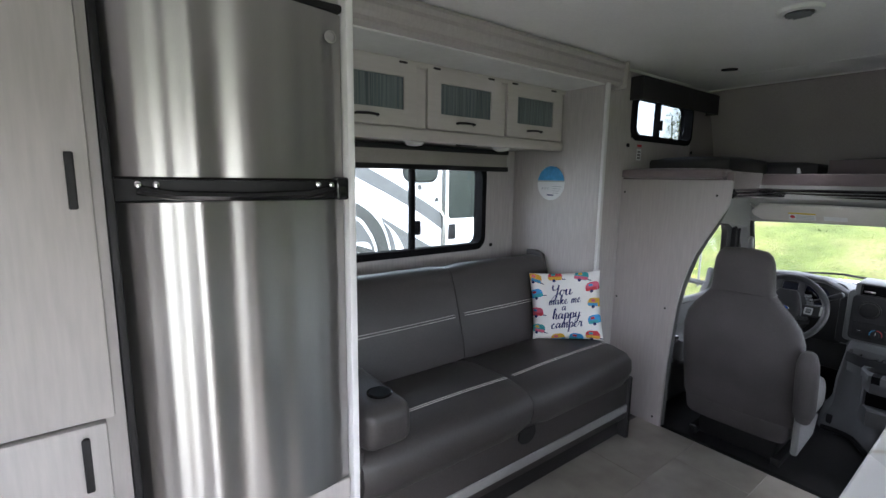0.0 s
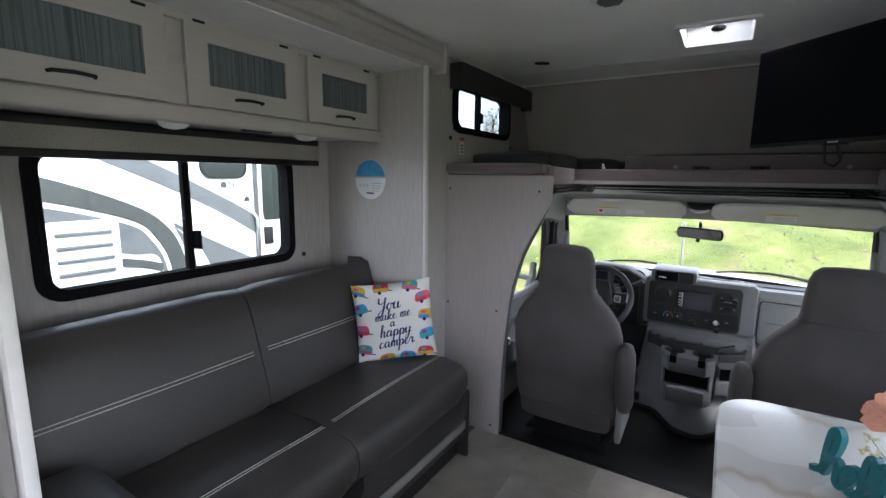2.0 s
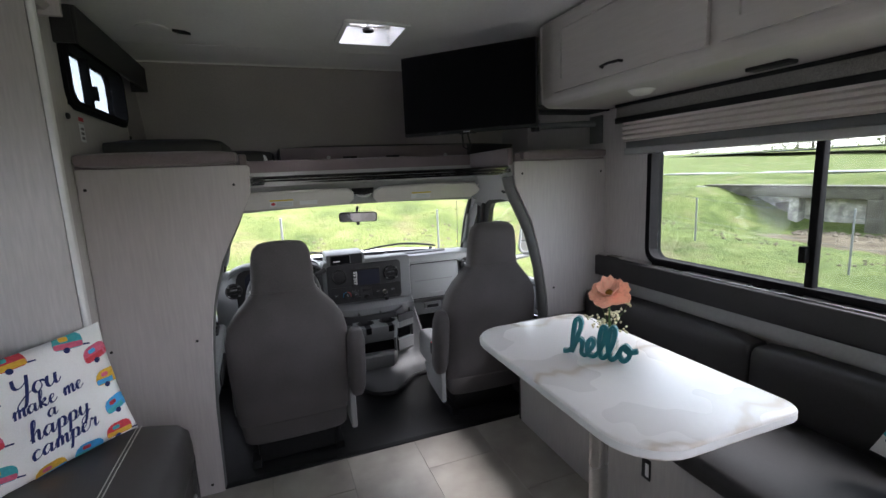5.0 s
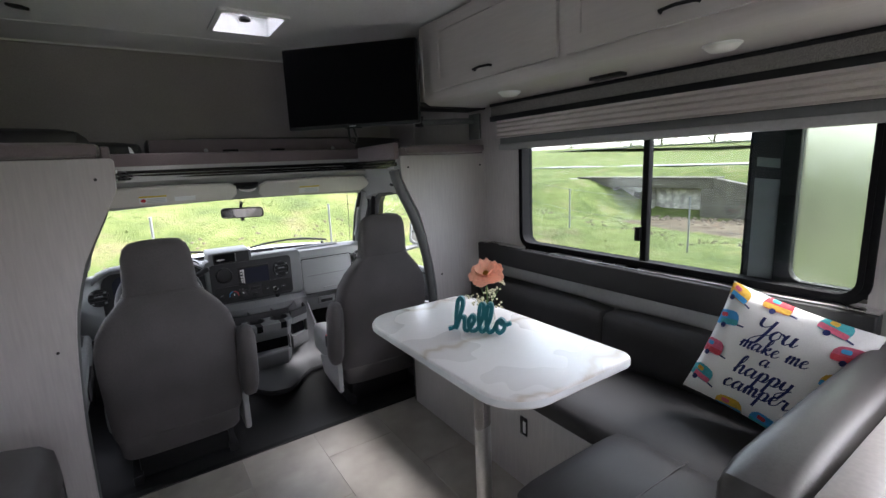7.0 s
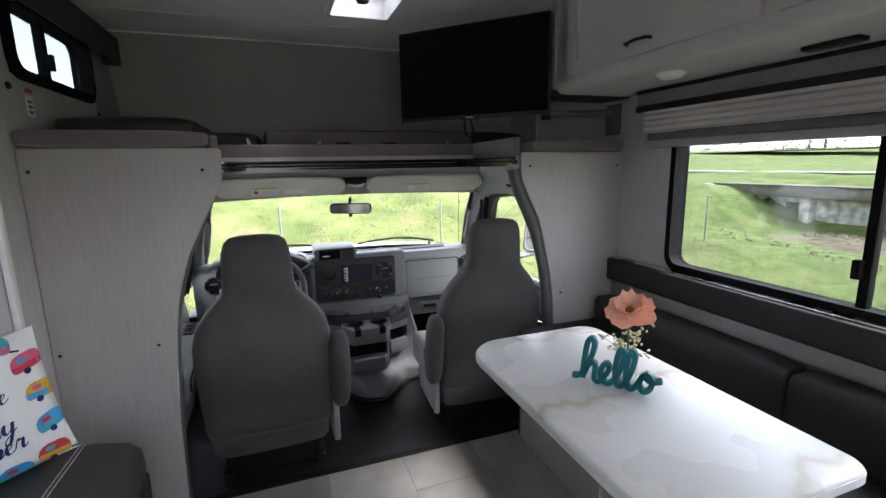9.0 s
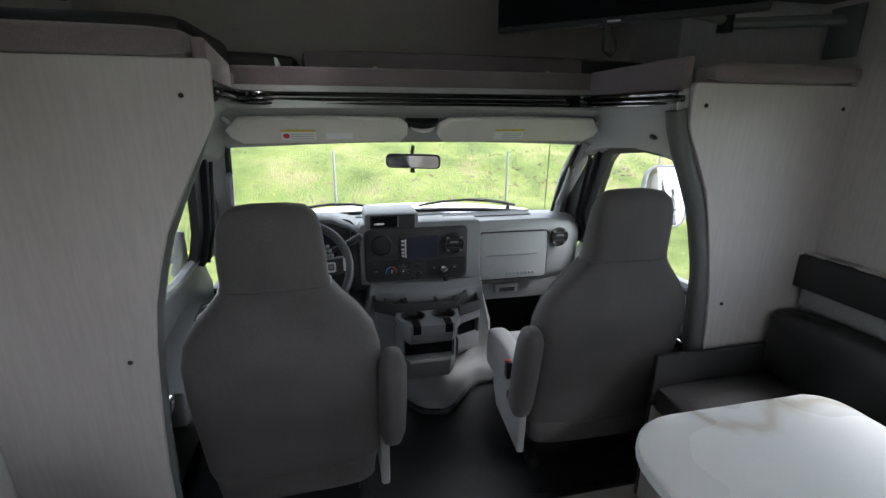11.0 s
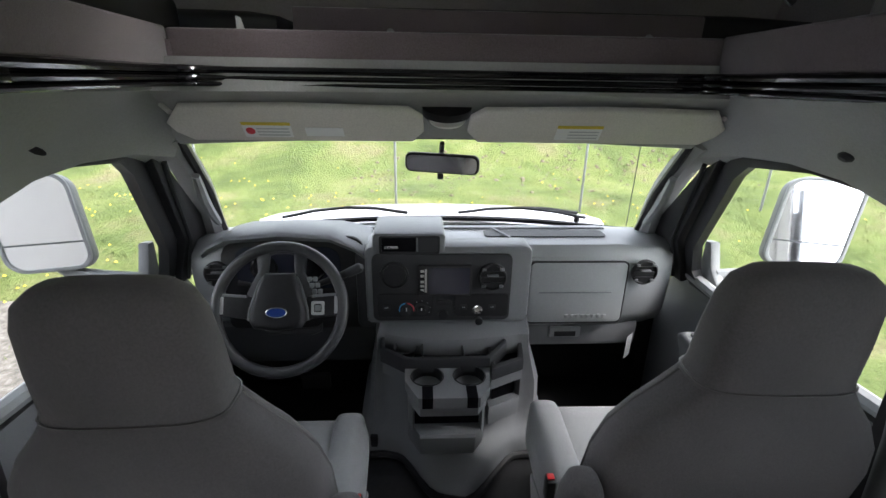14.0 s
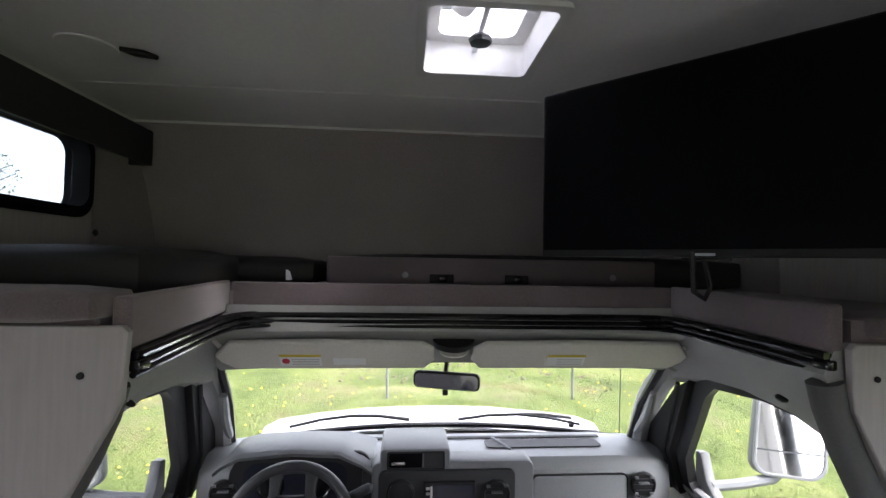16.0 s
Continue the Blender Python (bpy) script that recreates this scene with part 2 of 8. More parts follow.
M_PINK = mat("pink_print", (0.62, 0.12, 0.2), 0.85, var=0.15, scale=120)
M_BLUE = mat("sky_blue_print", (0.04, 0.30, 0.62), 0.6, var=0.15, scale=40)
M_PAPER = mat("white_paper", (0.72, 0.74, 0.75), 0.6, var=0.02)
M_PALEGREY = mat("pale_grey_print", (0.42, 0.45, 0.47), 0.7, var=0.03)
M_YLABEL = mat("yellow_label", (0.62, 0.47, 0.04), 0.6, var=0.03)
M_SILVERTRIM = mat("silver_grey_trim", (0.33, 0.33, 0.33), 0.4, var=0.05, scale=80)
M_REDBTN = mat("red_button", (0.5, 0.015, 0.015), 0.4)
M_BLUEDEC = mat("blue_badge", (0.01, 0.04, 0.2), 0.25)
M_LCD = mat("dark_lcd", (0.02, 0.022, 0.035), 0.15, var=0.03)
M_HOOD = mat("white_vehicle_paint", (0.78, 0.79, 0.8), 0.25, var=0.01, coat=0.5)
M_RVWHITE = mat("white_fibreglass_side", (0.78, 0.79, 0.80), 0.35, var=0.015)
M_SOIL = ramp_mat("bare_brown_soil", [(0.3, (0.055, 0.044, 0.03)), (0.5, (0.105, 0.085, 0.058)), (0.7, (0.155, 0.13, 0.092))], 0.95, scale=1.4, detail=14, bump=0.5, spec=0.1)
M_SWOOSHL = mat("pale_grey_vehicle_decal", (0.36, 0.37, 0.38), 0.35, var=0.03)
M_SWOOSHD = mat("dark_vehicle_decal", (0.035, 0.036, 0.04), 0.35, var=0.04)
M_DKGLASS = mat("smoked_glass", (0.03, 0.035, 0.035), 0.08, var=0.1)
M_FROST = mat("frosted_door_glass", (0.44, 0.46, 0.38), 0.5, var=0.04, scale=120, stain=0.05)
frost = M_FROST.node_tree.nodes["Principled BSDF"]
frost.inputs["Transmission Weight"].default_value, frost.inputs["IOR"].default_value = 1.0, 1.15
M_EXT = mat("white_coach_exterior", (0.72, 0.73, 0.74), 0.4, var=0.02)
M_CONC = mat("weathered_concrete", (0.36, 0.34, 0.30), 0.9, var=0.2, scale=3, bump=0.3, bscale=20, stain=0.3)
# Mossy wing wall and dark lintel; on the pier gap it is painted shade.
M_CONCD = mat("mossy_and_shaded_concrete", (0.085, 0.08, 0.06), 0.9, var=0.25, scale=2, stain=0.3)
M_ROAD = mat("pale_asphalt_road", (0.28, 0.28, 0.28), 0.9, var=0.1, scale=4)
M_POST = mat("galvanised_post", (0.20, 0.205, 0.21), 0.45, 0.6, var=0.1)
M_ROCK = mat("brown_rubble", (0.13, 0.105, 0.075), 0.95, var=0.25, scale=8)
M_LEAFY = mat("spring_tree_leaves", (0.10, 0.115, 0.05), 0.9, var=0.35, scale=3)
M_BARK = mat("tree_bark", (0.09, 0.075, 0.06), 0.95, var=0.2)
M_DANDE = mat("dandelion_yellow", (0.75, 0.52, 0.02), 0.7)
M_TILE = ramp_mat("grey_stone_vinyl_tile", [(0.28, (0.25, 0.23, 0.205)), (0.5, (0.335, 0.312, 0.28)), (0.75, (0.42, 0.395, 0.358))], 0.36, scale=4.5, detail=9)
M_GROUT = mat("dark_tile_joint", (0.15, 0.145, 0.14), 0.7)
M_MARBLE = ramp_mat("white_marble_laminate", [(0.0, (0.60, 0.55, 0.50)), (0.010, (0.70, 0.68, 0.66)), (0.05, (0.765, 0.755, 0.755)), (1.0, (0.785, 0.775, 0.78))], 0.28,
                    node="wave", scale=0.75, stretch=(0.9, 2.6, 1), detail=4, distortion=7.0)
M_DRAPE = ramp_mat("striped_teal_grey_glass", [(0.3, (0.055, 0.075, 0.085)), (0.5, (0.17, 0.195, 0.205)), (0.62, (0.07, 0.10, 0.115)), (0.8, (0.22, 0.245, 0.25))], 0.35,
                   scale=95, stretch=(1, 1, 0.012), detail=3)
M_GRASS = grass_mat()
M_GRAVEL = ramp_mat("pale_gravel", [(0.3, (0.05, 0.044, 0.036)), (0.5, (0.095, 0.085, 0.072)), (0.7, (0.15, 0.14, 0.122))], 0.95, scale=18, detail=8, bump=0.6)
M_GLASS = glass("window_glass", (0.97, 0.98, 0.97), 0.8)
M_COACHGLASS = glass("tinted_coach_glass", (0.72, 0.76, 0.76), 0.9)
M_TINT = glass("tinted_window_glass", (0.42, 0.45, 0.455), 1.0)
M_VASE = glass("clear_vase_glass", (0.95, 0.97, 0.96), 1.6)
M_MIRROR = mat("mirror_glass", (0.85, 0.86, 0.86), 0.02, 1.0, var=0.0, stain=0.0)
M_SKYLID = mat("translucent_vent_lid", (0.85, 0.85, 0.87), 0.5, var=0.02)
lid = M_SKYLID.node_tree.nodes["Principled BSDF"]
lid.inputs["Transmission Weight"].default_value = 0.95
lid.inputs["Roughness"].default_value = 0.6
lid.inputs["IOR"].default_value = 1.05


# ---- mesh helpers ----
ROOTS = {}


def bm_new():
    return bmesh.new()


def join(dst, src, m=None):
    """Adds src's geometry, moved by m, to dst."""
    if m is not None:
        src.transform(m)
    tmp = bpy.data.meshes.new("tmp")
    src.to_mesh(tmp)
    src.free()
    dst.from_mesh(tmp)
    bpy.data.meshes.remove(tmp)
    return dst


def thing(name, label, category, base=(0, 0, 0), group="", kind=""):
    ob = new(name)
    ob.empty_display_size = 0.05
    ob.location = base
    ROOTS[ob] = Matrix.Translation(base)
    return tagged(ob, label, category, group, kind)


def part(name, bm, material, parent=None, label="", sharp=40):
    """Links bm, given in world coordinates, as one mesh under a thing or a part."""
    base = ROOTS.get(parent)
    if base is not None:
        bm.transform(base.inverted())
    bmesh.ops.recalc_face_normals(bm, faces=bm.faces)
    for f in bm.faces:
        f.smooth = True
    lim = radians(sharp)
    for e in bm.edges:
        e.smooth = len(e.link_faces) == 2 and e.calc_face_angle(9) < lim
    me = bpy.data.meshes.new(name)
    bm.to_mesh(me)
    bm.free()
    me.materials.append(material)
    ob = new(name, me)
    if parent is not None:
        ob.parent = parent
        ROOTS[ob] = base
    if label:
        ob["label"] = label
    return ob


def solo(name, bm, material, label, category, group="", kind="", sharp=40):
    return tagged(part(name, bm, material, None, "", sharp), label, category, group, kind)


def box(x0, x1, y0, y1, z0, z1, bev=0.0, seg=2):
    bm = bmesh.new()
    vs = [bm.verts.new((x, y, z)) for x in (x0, x1) for y in (y0, y1) for z in (z0, z1)]
    for q in ((0, 1, 3, 2), (4, 6, 7, 5), (0, 4, 5, 1), (2, 3, 7, 6), (0, 2, 6, 4), (1, 5, 7, 3)):
        bm.faces.new([vs[i] for i in q])
    bmesh.ops.recalc_face_normals(bm, faces=bm.faces)
    if bev:
        bmesh.ops.bevel(bm, geom=bm.edges[:], offset=bev, segments=seg, profile=0.5, affect='EDGES')
    return bm


def boxes(*rows, bev=0.0):
    bm = bmesh.new()
    for r in rows:
        join(bm, box(*r, bev=bev))
    return bm


def prism(poly, d, bev=0.0, seg=2, m=None):
    """A polygon in xy, raised by d along z; bev rounds all its edges; m moves it."""
    bm = bmesh.new()
    a = [bm.verts.new((x, y, 0)) for x, y in poly]
    b = [bm.verts.new((x, y, d)) for x, y in poly]
    n = len(poly)
    bm.faces.new(a[::-1])
    bm.faces.new(b)
    for i in range(n):
        bm.faces.new((a[i], a[(i + 1) % n], b[(i + 1) % n], b[i]))
    bmesh.ops.recalc_face_normals(bm, faces=bm.faces)
    if bev:
        rim = [e for e in bm.edges if abs(e.verts[0].co.z - e.verts[1].co.z) < 1e-6]
        bmesh.ops.bevel(bm, geom=rim, offset=bev, segments=seg, profile=0.5, affect='EDGES')
    if m is not None:
        bm.transform(m)
    return bm


def axes(o, u, v, w):
    """The pose whose x, y, z run along u, v, w from o."""
    return Matrix(((u[0], v[0], w[0], o[0]), (u[1], v[1], w[1], o[1]), (u[2], v[2], w[2], o[2]), (0, 0, 0, 1)))


def on_y(y):
    """Plan x, z on a wall that stands at y; depth runs to +y."""
    return axes((0, y, 0), (1, 0, 0), (0, 0, 1), (0, 1, 0))


def on_x(x):
    """Plan y, z on a wall that stands at x; depth runs to +x."""
    return axes((x, 0, 0), (0, 1, 0), (0, 0, 1), (1, 0, 0))


def rrect(x0, x1, y0, y1, r=0.03, n=5):
    """A rectangle with rounded corners; r may hold four radii, from the lower left on, anticlockwise."""
    rs = r if isinstance(r, (tuple, list)) else (r,) * 4
    pts = []
    for (cx, cy, a0), q in zip(((x0, y0, 180), (x1, y0, 270), (x1, y1, 0), (x0, y1, 90)), rs):
        ox = cx + q if cx == x0 else cx - q
        oy = cy + q if cy == y0 else cy - q
        for i in range(n + 1):
            a = radians(a0 + 90 * i / n)
            pts.append((ox + q * math.cos(a), oy + q * math.sin(a)))
    return pts


def ring(outer, inner, d, m=None, bev=0.0):
    """A flat frame between two outlines of as many points, raised by d."""
    bm = bmesh.new()
    n = len(outer)
    rows = [[bm.verts.new((x, y, z)) for x, y in o] for o, z in ((outer, 0), (outer, d), (inner, d), (inner, 0))]
    for k in range(4):
        p, q = rows[k], rows[(k + 1) % 4]
        for i in range(n):
            bm.faces.new((p[i], p[(i + 1) % n], q[(i + 1) % n], q[i]))
    bmesh.ops.recalc_face_normals(bm, faces=bm.faces)
    if bev:
        top = set(rows[1]) | set(rows[2])
        es = [e for e in bm.edges if e.verts[0] in top and e.verts[1] in top and (e.verts[0] in rows[1]) == (e.verts[1] in rows[1])]
        bmesh.ops.bevel(bm, geom=es, offset=bev, segments=2, profile=0.5, affect='EDGES')
    if m is not None:
        bm.transform(m)
    return bm


def tube(pts, r, n=8, closed=False):
    """A round bar along pts; r is one radius or one for each point."""
    bm = bmesh.new()
    pts = [Vector(p) for p in pts]
    rs = r if isinstance(r, (list, tuple)) else [r] * len(pts)
    up = Vector((0, 0, 1))
    rings = []
    last = None
    for i, p in enumerate(pts):
        a = pts[i - 1] if (i or closed) else p
        b = pts[(i + 1) % len(pts)] if (closed or i + 1 < len(pts)) else p
        d = (b - a).normalized()
        ref = last if last is not None else (up if abs(d.z) < 0.9 else Vector((1, 0, 0)))
        u = (ref - d * ref.dot(d)).normalized()
        v = d.cross(u)
        last = u
        rings.append([bm.verts.new(p + (u * math.cos(2 * math.pi * k / n) + v * math.sin(2 * math.pi * k / n)) * rs[i]) for k in range(n)])
    m = len(rings)
    for i in range(m if closed else m - 1):
        p, q = rings[i], rings[(i + 1) % m]
        for k in range(n):
            bm.faces.new((p[k], p[(k + 1) % n], q[(k + 1) % n], q[k]))
    if not closed:
        bm.faces.new(rings[0][::-1])
        bm.faces.new(rings[-1])
    return bm


def lathe(profile, n=20, m=None):
    """A round body about z from (radius, height) pairs."""
    bm = bmesh.new()
    rows = [[bm.verts.new((r * math.cos(2 * math.pi * k / n), r * math.sin(2 * math.pi * k / n), z)) for k in range(n)] for r, z in profile]
    for p, q in zip(rows, rows[1:]):
        for k in range(n):
            bm.faces.new((p[k], p[(k + 1) % n], q[(k + 1) % n], q[k]))
    bm.faces.new(rows[0][::-1])
    bm.faces.new(rows[-1])
    if m is not None:
        bm.transform(m)
    return bm


def loft(sections, caps=True, closed=True):
    bm = bmesh.new()
    rows = [[bm.verts.new(p) for p in s] for s in sections]
    n = len(rows[0])
    for p, q in zip(rows, rows[1:]):
        for k in range(n if closed else n - 1):
            bm.faces.new((p[k], p[(k + 1) % n], q[(k + 1) % n], q[k]))
    if caps and closed:
        bm.faces.new(rows[0][::-1])
        bm.faces.new(rows[-1])
    return bm


def solid(surface, d):
    """Gives an open sheet the thickness d."""
    surface.normal_update()
    faces, rim = surface.faces[:], [e for e in surface.edges if len(e.link_faces) == 1]
    twin = {v: surface.verts.new(v.co - v.normal * d) for v in surface.verts[:]}
    for f in faces:
        surface.faces.new([twin[v] for v in reversed(f.verts)])
    for e in rim:
        a, b = e.verts
        surface.faces.new((a, b, twin[b], twin[a]))
    return surface


def cushion(x0, x1, y0, y1, z0, z1, r=0.03, puff=0.012, cuts=6):
    """A padded block with round edges and slightly swollen faces."""
    bm = box(x0, x1, y0, y1, z0, z1)
    bmesh.ops.subdivide_edges(bm, edges=bm.edges[:], cuts=cuts, use_grid_fill=True)
    c = Vector(((x0 + x1) / 2, (y0 + y1) / 2, (z0 + z1) / 2))
    h = Vector(((x1 - x0) / 2, (y1 - y0) / 2, (z1 - z0) / 2))
    for v in bm.verts:
        d = v.co - c
        q = Vector([d[i] / h[i] for i in range(3)])
        inner = Vector([max(-h[i] + r, min(h[i] - r, d[i])) for i in range(3)])
        rest = d - inner
        out = inner + (rest.normalized() * r if rest.length > r else rest)
        for i in range(3):
            j, k = (i + 1) % 3, (i + 2) % 3
            if abs(q[i]) > 0.99:
                out[i] += math.copysign(puff * (1 - q[j] ** 2) * (1 - q[k] ** 2), q[i])
        v.co = c + out
    return bm


def slab(poly, z0, z1, bev=0.0, seg=2):
    return prism(poly, z1 - z0, bev, seg, Matrix.Translation((0, 0, z0)))


def wall_grid(us, vs, holes, d, m):
    """A wall in plan u, v with openings; us and vs are its cuts, holes rows of (u0, u1, v0, v1); it is d thick."""
    us, vs = sorted(set(us)), sorted(set(vs))
    bm = bmesh.new()
    keep = {}
    for i in range(len(us) - 1):
        for j in range(len(vs) - 1):
            cu, cv = (us[i] + us[i + 1]) / 2, (vs[j] + vs[j + 1]) / 2
            keep[i, j] = not any(a < cu < b and c < cv < e for a, b, c, e in holes)
    pts = {}

    def vert(i, j, k):
        if (i, j, k) not in pts:
            pts[i, j, k] = bm.verts.new((us[i], vs[j], d * k))
        return pts[i, j, k]
    for (i, j), ok in keep.items():
        if not ok:
            continue
        bm.faces.new([vert(*p, 0) for p in ((i, j), (i, j + 1), (i + 1, j + 1), (i + 1, j))])
        bm.faces.new([vert(*p, 1) for p in ((i, j), (i + 1, j), (i + 1, j + 1), (i, j + 1))])
        for (di, dj), (p, q) in (((-1, 0), ((i, j), (i, j + 1))), ((1, 0), ((i + 1, j + 1), (i + 1, j))),
                                 ((0, -1), ((i + 1, j), (i, j))), ((0, 1), ((i, j + 1), (i + 1, j + 1)))):
            if not keep.get((i + di, j + dj), False):
                bm.faces.new((vert(*p, 0), vert(*p, 1), vert(*q, 1), vert(*q, 0)))
    bm.transform(m)
    return bm


def text_mesh(body, size, shear=0.0, depth=0.0, width=1.0, align='CENTER'):
    """The letters of body as a bmesh in xy, from the built-in font."""
    cu = bpy.data.curves.new("letters", 'FONT')
    cu.body, cu.size, cu.shear, cu.extrude, cu.align_x, cu.align_y = body, size, shear, depth, align, 'CENTER'
    cu.resolution_u = 3
    cu.offset = 0.0
    ob = bpy.data.objects.new("letters", cu)
    scene.collection.objects.link(ob)
    dg = bpy.context.evaluated_depsgraph_get()
    me = bpy.data.meshes.new_from_object(ob.evaluated_get(dg))
    bm = bmesh.new()
    bm.from_mesh(me)
    bpy.data.objects.remove(ob)
    bpy.data.curves.remove(cu)
    bpy.data.meshes.remove(me)
    for v in bm.verts:
        v.co.x *= width
    return bm


def smooth_ring(pts, n=3):
    """A rounded open outline through pts."""
    P = [Vector((*p, 0)) for p in pts]
    out = []
    for i in range(len(P) - 1):
        a, b, c, d = P[max(i - 1, 0)], P[i], P[i + 1], P[min(i + 2, len(P) - 1)]
        for k in range(n):
            t = k / n
            out.append(0.5 * ((2 * b) + (c - a) * t + (2 * a - 5 * b + 4 * c - d) * t * t + (3 * b - a - 3 * c + d) * t ** 3))
    out.append(P[-1])
    return out


def arc(cx, cy, r, a0, a1, n):
    return [(cx + r * math.cos(radians(a0 + (a1 - a0) * i / n)), cy + r * math.sin(radians(a0 + (a1 - a0) * i / n))) for i in range(n + 1)]


# ---- the coach shell ----
YL, YR, ZC, XP, XREAR = 1.40, -1.03, 2.06, 2.635, -1.8
SX0, SX1, SY, SZ = -0.55, 2.325, 1.985, 1.93

tagged(part("wall_left", wall_grid((XREAR, SX0, 2.37, 2.66, 2.70, 3.42, 3.95), (-0.02, 1.40, 1.675, 1.917, 1.95, ZC),
       [(SX0, 2.37, -0.02, 1.95), (2.70, 3.42, 1.675, 1.917), (2.66, 3.95, -0.02, 1.40)], 0.05, on_y(YL)), M_WALL), "pale grey woodgrain coach side wall", "wall", kind="structure")
tagged(part("wall_right", wall_grid((XREAR, -0.25, 0.48, 0.84, 2.31, 2.66, 3.95), (-0.02, 0.885, 1.40, 1.48, 1.9, ZC),
       [(-0.25, 0.48, -0.02, 1.9), (0.84, 2.31, 0.885, 1.48), (2.66, 3.95, -0.02, 1.40)], 0.05, on_y(YR - 0.05)), M_WALL), "pale grey woodgrain coach side wall", "wall", kind="structure")
# The rear opening is added for fill light; none is known there.
tagged(part("wall_rear", wall_grid((YR, -0.45, 0.85, YL), (-0.02, 1.05, 1.65, ZC), [(-0.45, 0.85, 1.05, 1.65)], 0.05, on_x(XREAR - 0.05)), M_WALL), "plain pale rear bulkhead", "wall", kind="structure")
tagged(part("wall_slide_back", wall_grid((SX0, 1.035, 2.045, SX1 + 0.04), (-0.02, 1.0, 1.50, SZ + 0.04), [(1.035, 2.045, 1.0, 1.50)], 0.05, on_y(SY)), M_WALL),
       "pale grey woodgrain slide-out back wall", "wall", kind="structure")
tagged(part("wall_slide_end", box(SX1, SX1 + 0.04, YL - 0.055, SY, -0.02, SZ), M_WALL), "pale grey woodgrain slide-out end wall", "wall", kind="structure")
tagged(part("wall_slide_rear", box(SX0 - 0.04, SX0, 1.12, SY, -0.02, SZ), M_WALL), "plain slide-out rear end wall", "wall", kind="structure")
tagged(part("ceiling_slide", box(SX0, SX1 - 0.001, YL - 0.052, SY - 0.001, SZ - 0.006, SZ + 0.035), M_SOFFIT), "white slide-out ceiling panel", "ceiling", kind="structure")
tagged(part("ceiling", wall_grid((XREAR, 2.735, 3.085, 3.70), (YR - 0.05, 0.035, 0.335, YL + 0.05), [(2.735, 3.085, 0.035, 0.335)], 0.06,
       Matrix.Translation((0, 0, ZC))), M_CEIL), "white textured coach ceiling", "ceiling", kind="structure")
# the nose over the cab leans forward and down
nose = [(3.665, ZC), (3.72, 1.97), (3.80, 1.82), (3.86, 1.66), (3.90, 1.50), (3.92, 1.36)]
tagged(part("wall_front", solid(loft([[(x, YR, z) for x, z in nose], [(x, (YR + YL) / 2, z) for x, z in nose], [(x, YL, z) for x, z in nose]], False, False), 0.04), M_GREYWALL),
       "dark grey lined cab-over front wall", "wall", kind="structure")
for y0, y1, nm in ((YL - 0.004, YL, "trim_lining_left"), (YR, YR + 0.004, "trim_lining_right")):
    tagged(part(nm, prism([(3.455, 1.42), (3.92, 1.42), (3.86, 1.66), (3.72, 1.97), (3.66, ZC), (3.455, ZC)], y1 - y0, m=on_y(y0)), M_GREYWALL),
           "grey lining at the cab-over corner", "trim", kind="structure")
tagged(part("trim_ceiling_front", tube([(3.655, YR, ZC - 0.006), (3.655, YL, ZC - 0.006)], 0.007, 6), M_WHITE), "white bead between ceiling and front wall", "trim", kind="structure")
tagged(part("trim_ceiling_seam", tube([(3.28, YR, ZC + 0.001), (3.28, YL, ZC + 0.001)], 0.0035, 6), M_CEIL), "low seam across the ceiling", "trim", kind="structure")
tagged(part("trim_ceiling_left", tube([(XREAR, YL - 0.004, ZC - 0.006), (3.65, YL - 0.004, ZC - 0.006)], 0.008, 6), M_WHITE), "white bead along the ceiling edge", "trim", kind="structure")
tagged(part("trim_ceiling_right", tube([(XREAR, YR + 0.004, ZC - 0.006), (3.65, YR + 0.004, ZC - 0.006)], 0.008, 6), M_WHITE), "white bead along the ceiling edge", "trim", kind="structure")

# stepped fascia over the slide-out opening
fas = [(1.402, 1.93), (1.34, 1.93), (1.325, 1.945), (1.335, 1.965), (1.322, 1.98), (1.315, 2.0), (1.325, 2.02), (1.312, 2.035), (1.32, 2.052), (1.402, 2.052)]
tagged(part("trim_slide_fascia", prism(fas, 3.02, 0, m=axes((SX0, 0, 0), (0, 1, 0), (0, 0, 1), (1, 0, 0))), M_PANEL, sharp=20), "ribbed wooden fascia over the slide-out", "trim", kind="structure")
tagged(part("trim_fascia_cap", box(2.455, 2.475, 1.30, 1.40, 1.915, 2.055, 0.004), M_PANEL), "wooden end cap of the fascia", "trim", kind="structure")
tagged(part("trim_slide_edge", box(2.322, 2.352, 1.325, 1.343, 0.0, SZ + 0.004, 0.006), M_SOFFIT), "white vertical slide-out edge trim", "trim", kind="structure")
tagged(part("trim_slide_post", box(2.354, 2.44, 1.385, 1.402, 0.0, 1.93, 0.003), M_PANEL), "wooden jamb beside the slide-out", "trim", kind="structure")

# floor with vinyl tiles
floor = tagged(part("floor", box(XREAR, 2.66, YR, SY, -0.04, -0.0045), M_GROUT), "grey stone-look vinyl tile floor", "floor", kind="structure")
tagged(part("cab_floor", box(2.66, 3.95, -0.85, 1.25, -0.04, -0.012), M_RUBBER), "black rubber cab floor", "floor", kind="structure")
tagged(part("trim_floor_edge", box(2.648, 2.685, -1.0, 1.38, -0.012, 0.006, 0.004), M_BLACK), "black metal strip at the cab step", "trim", kind="structure")


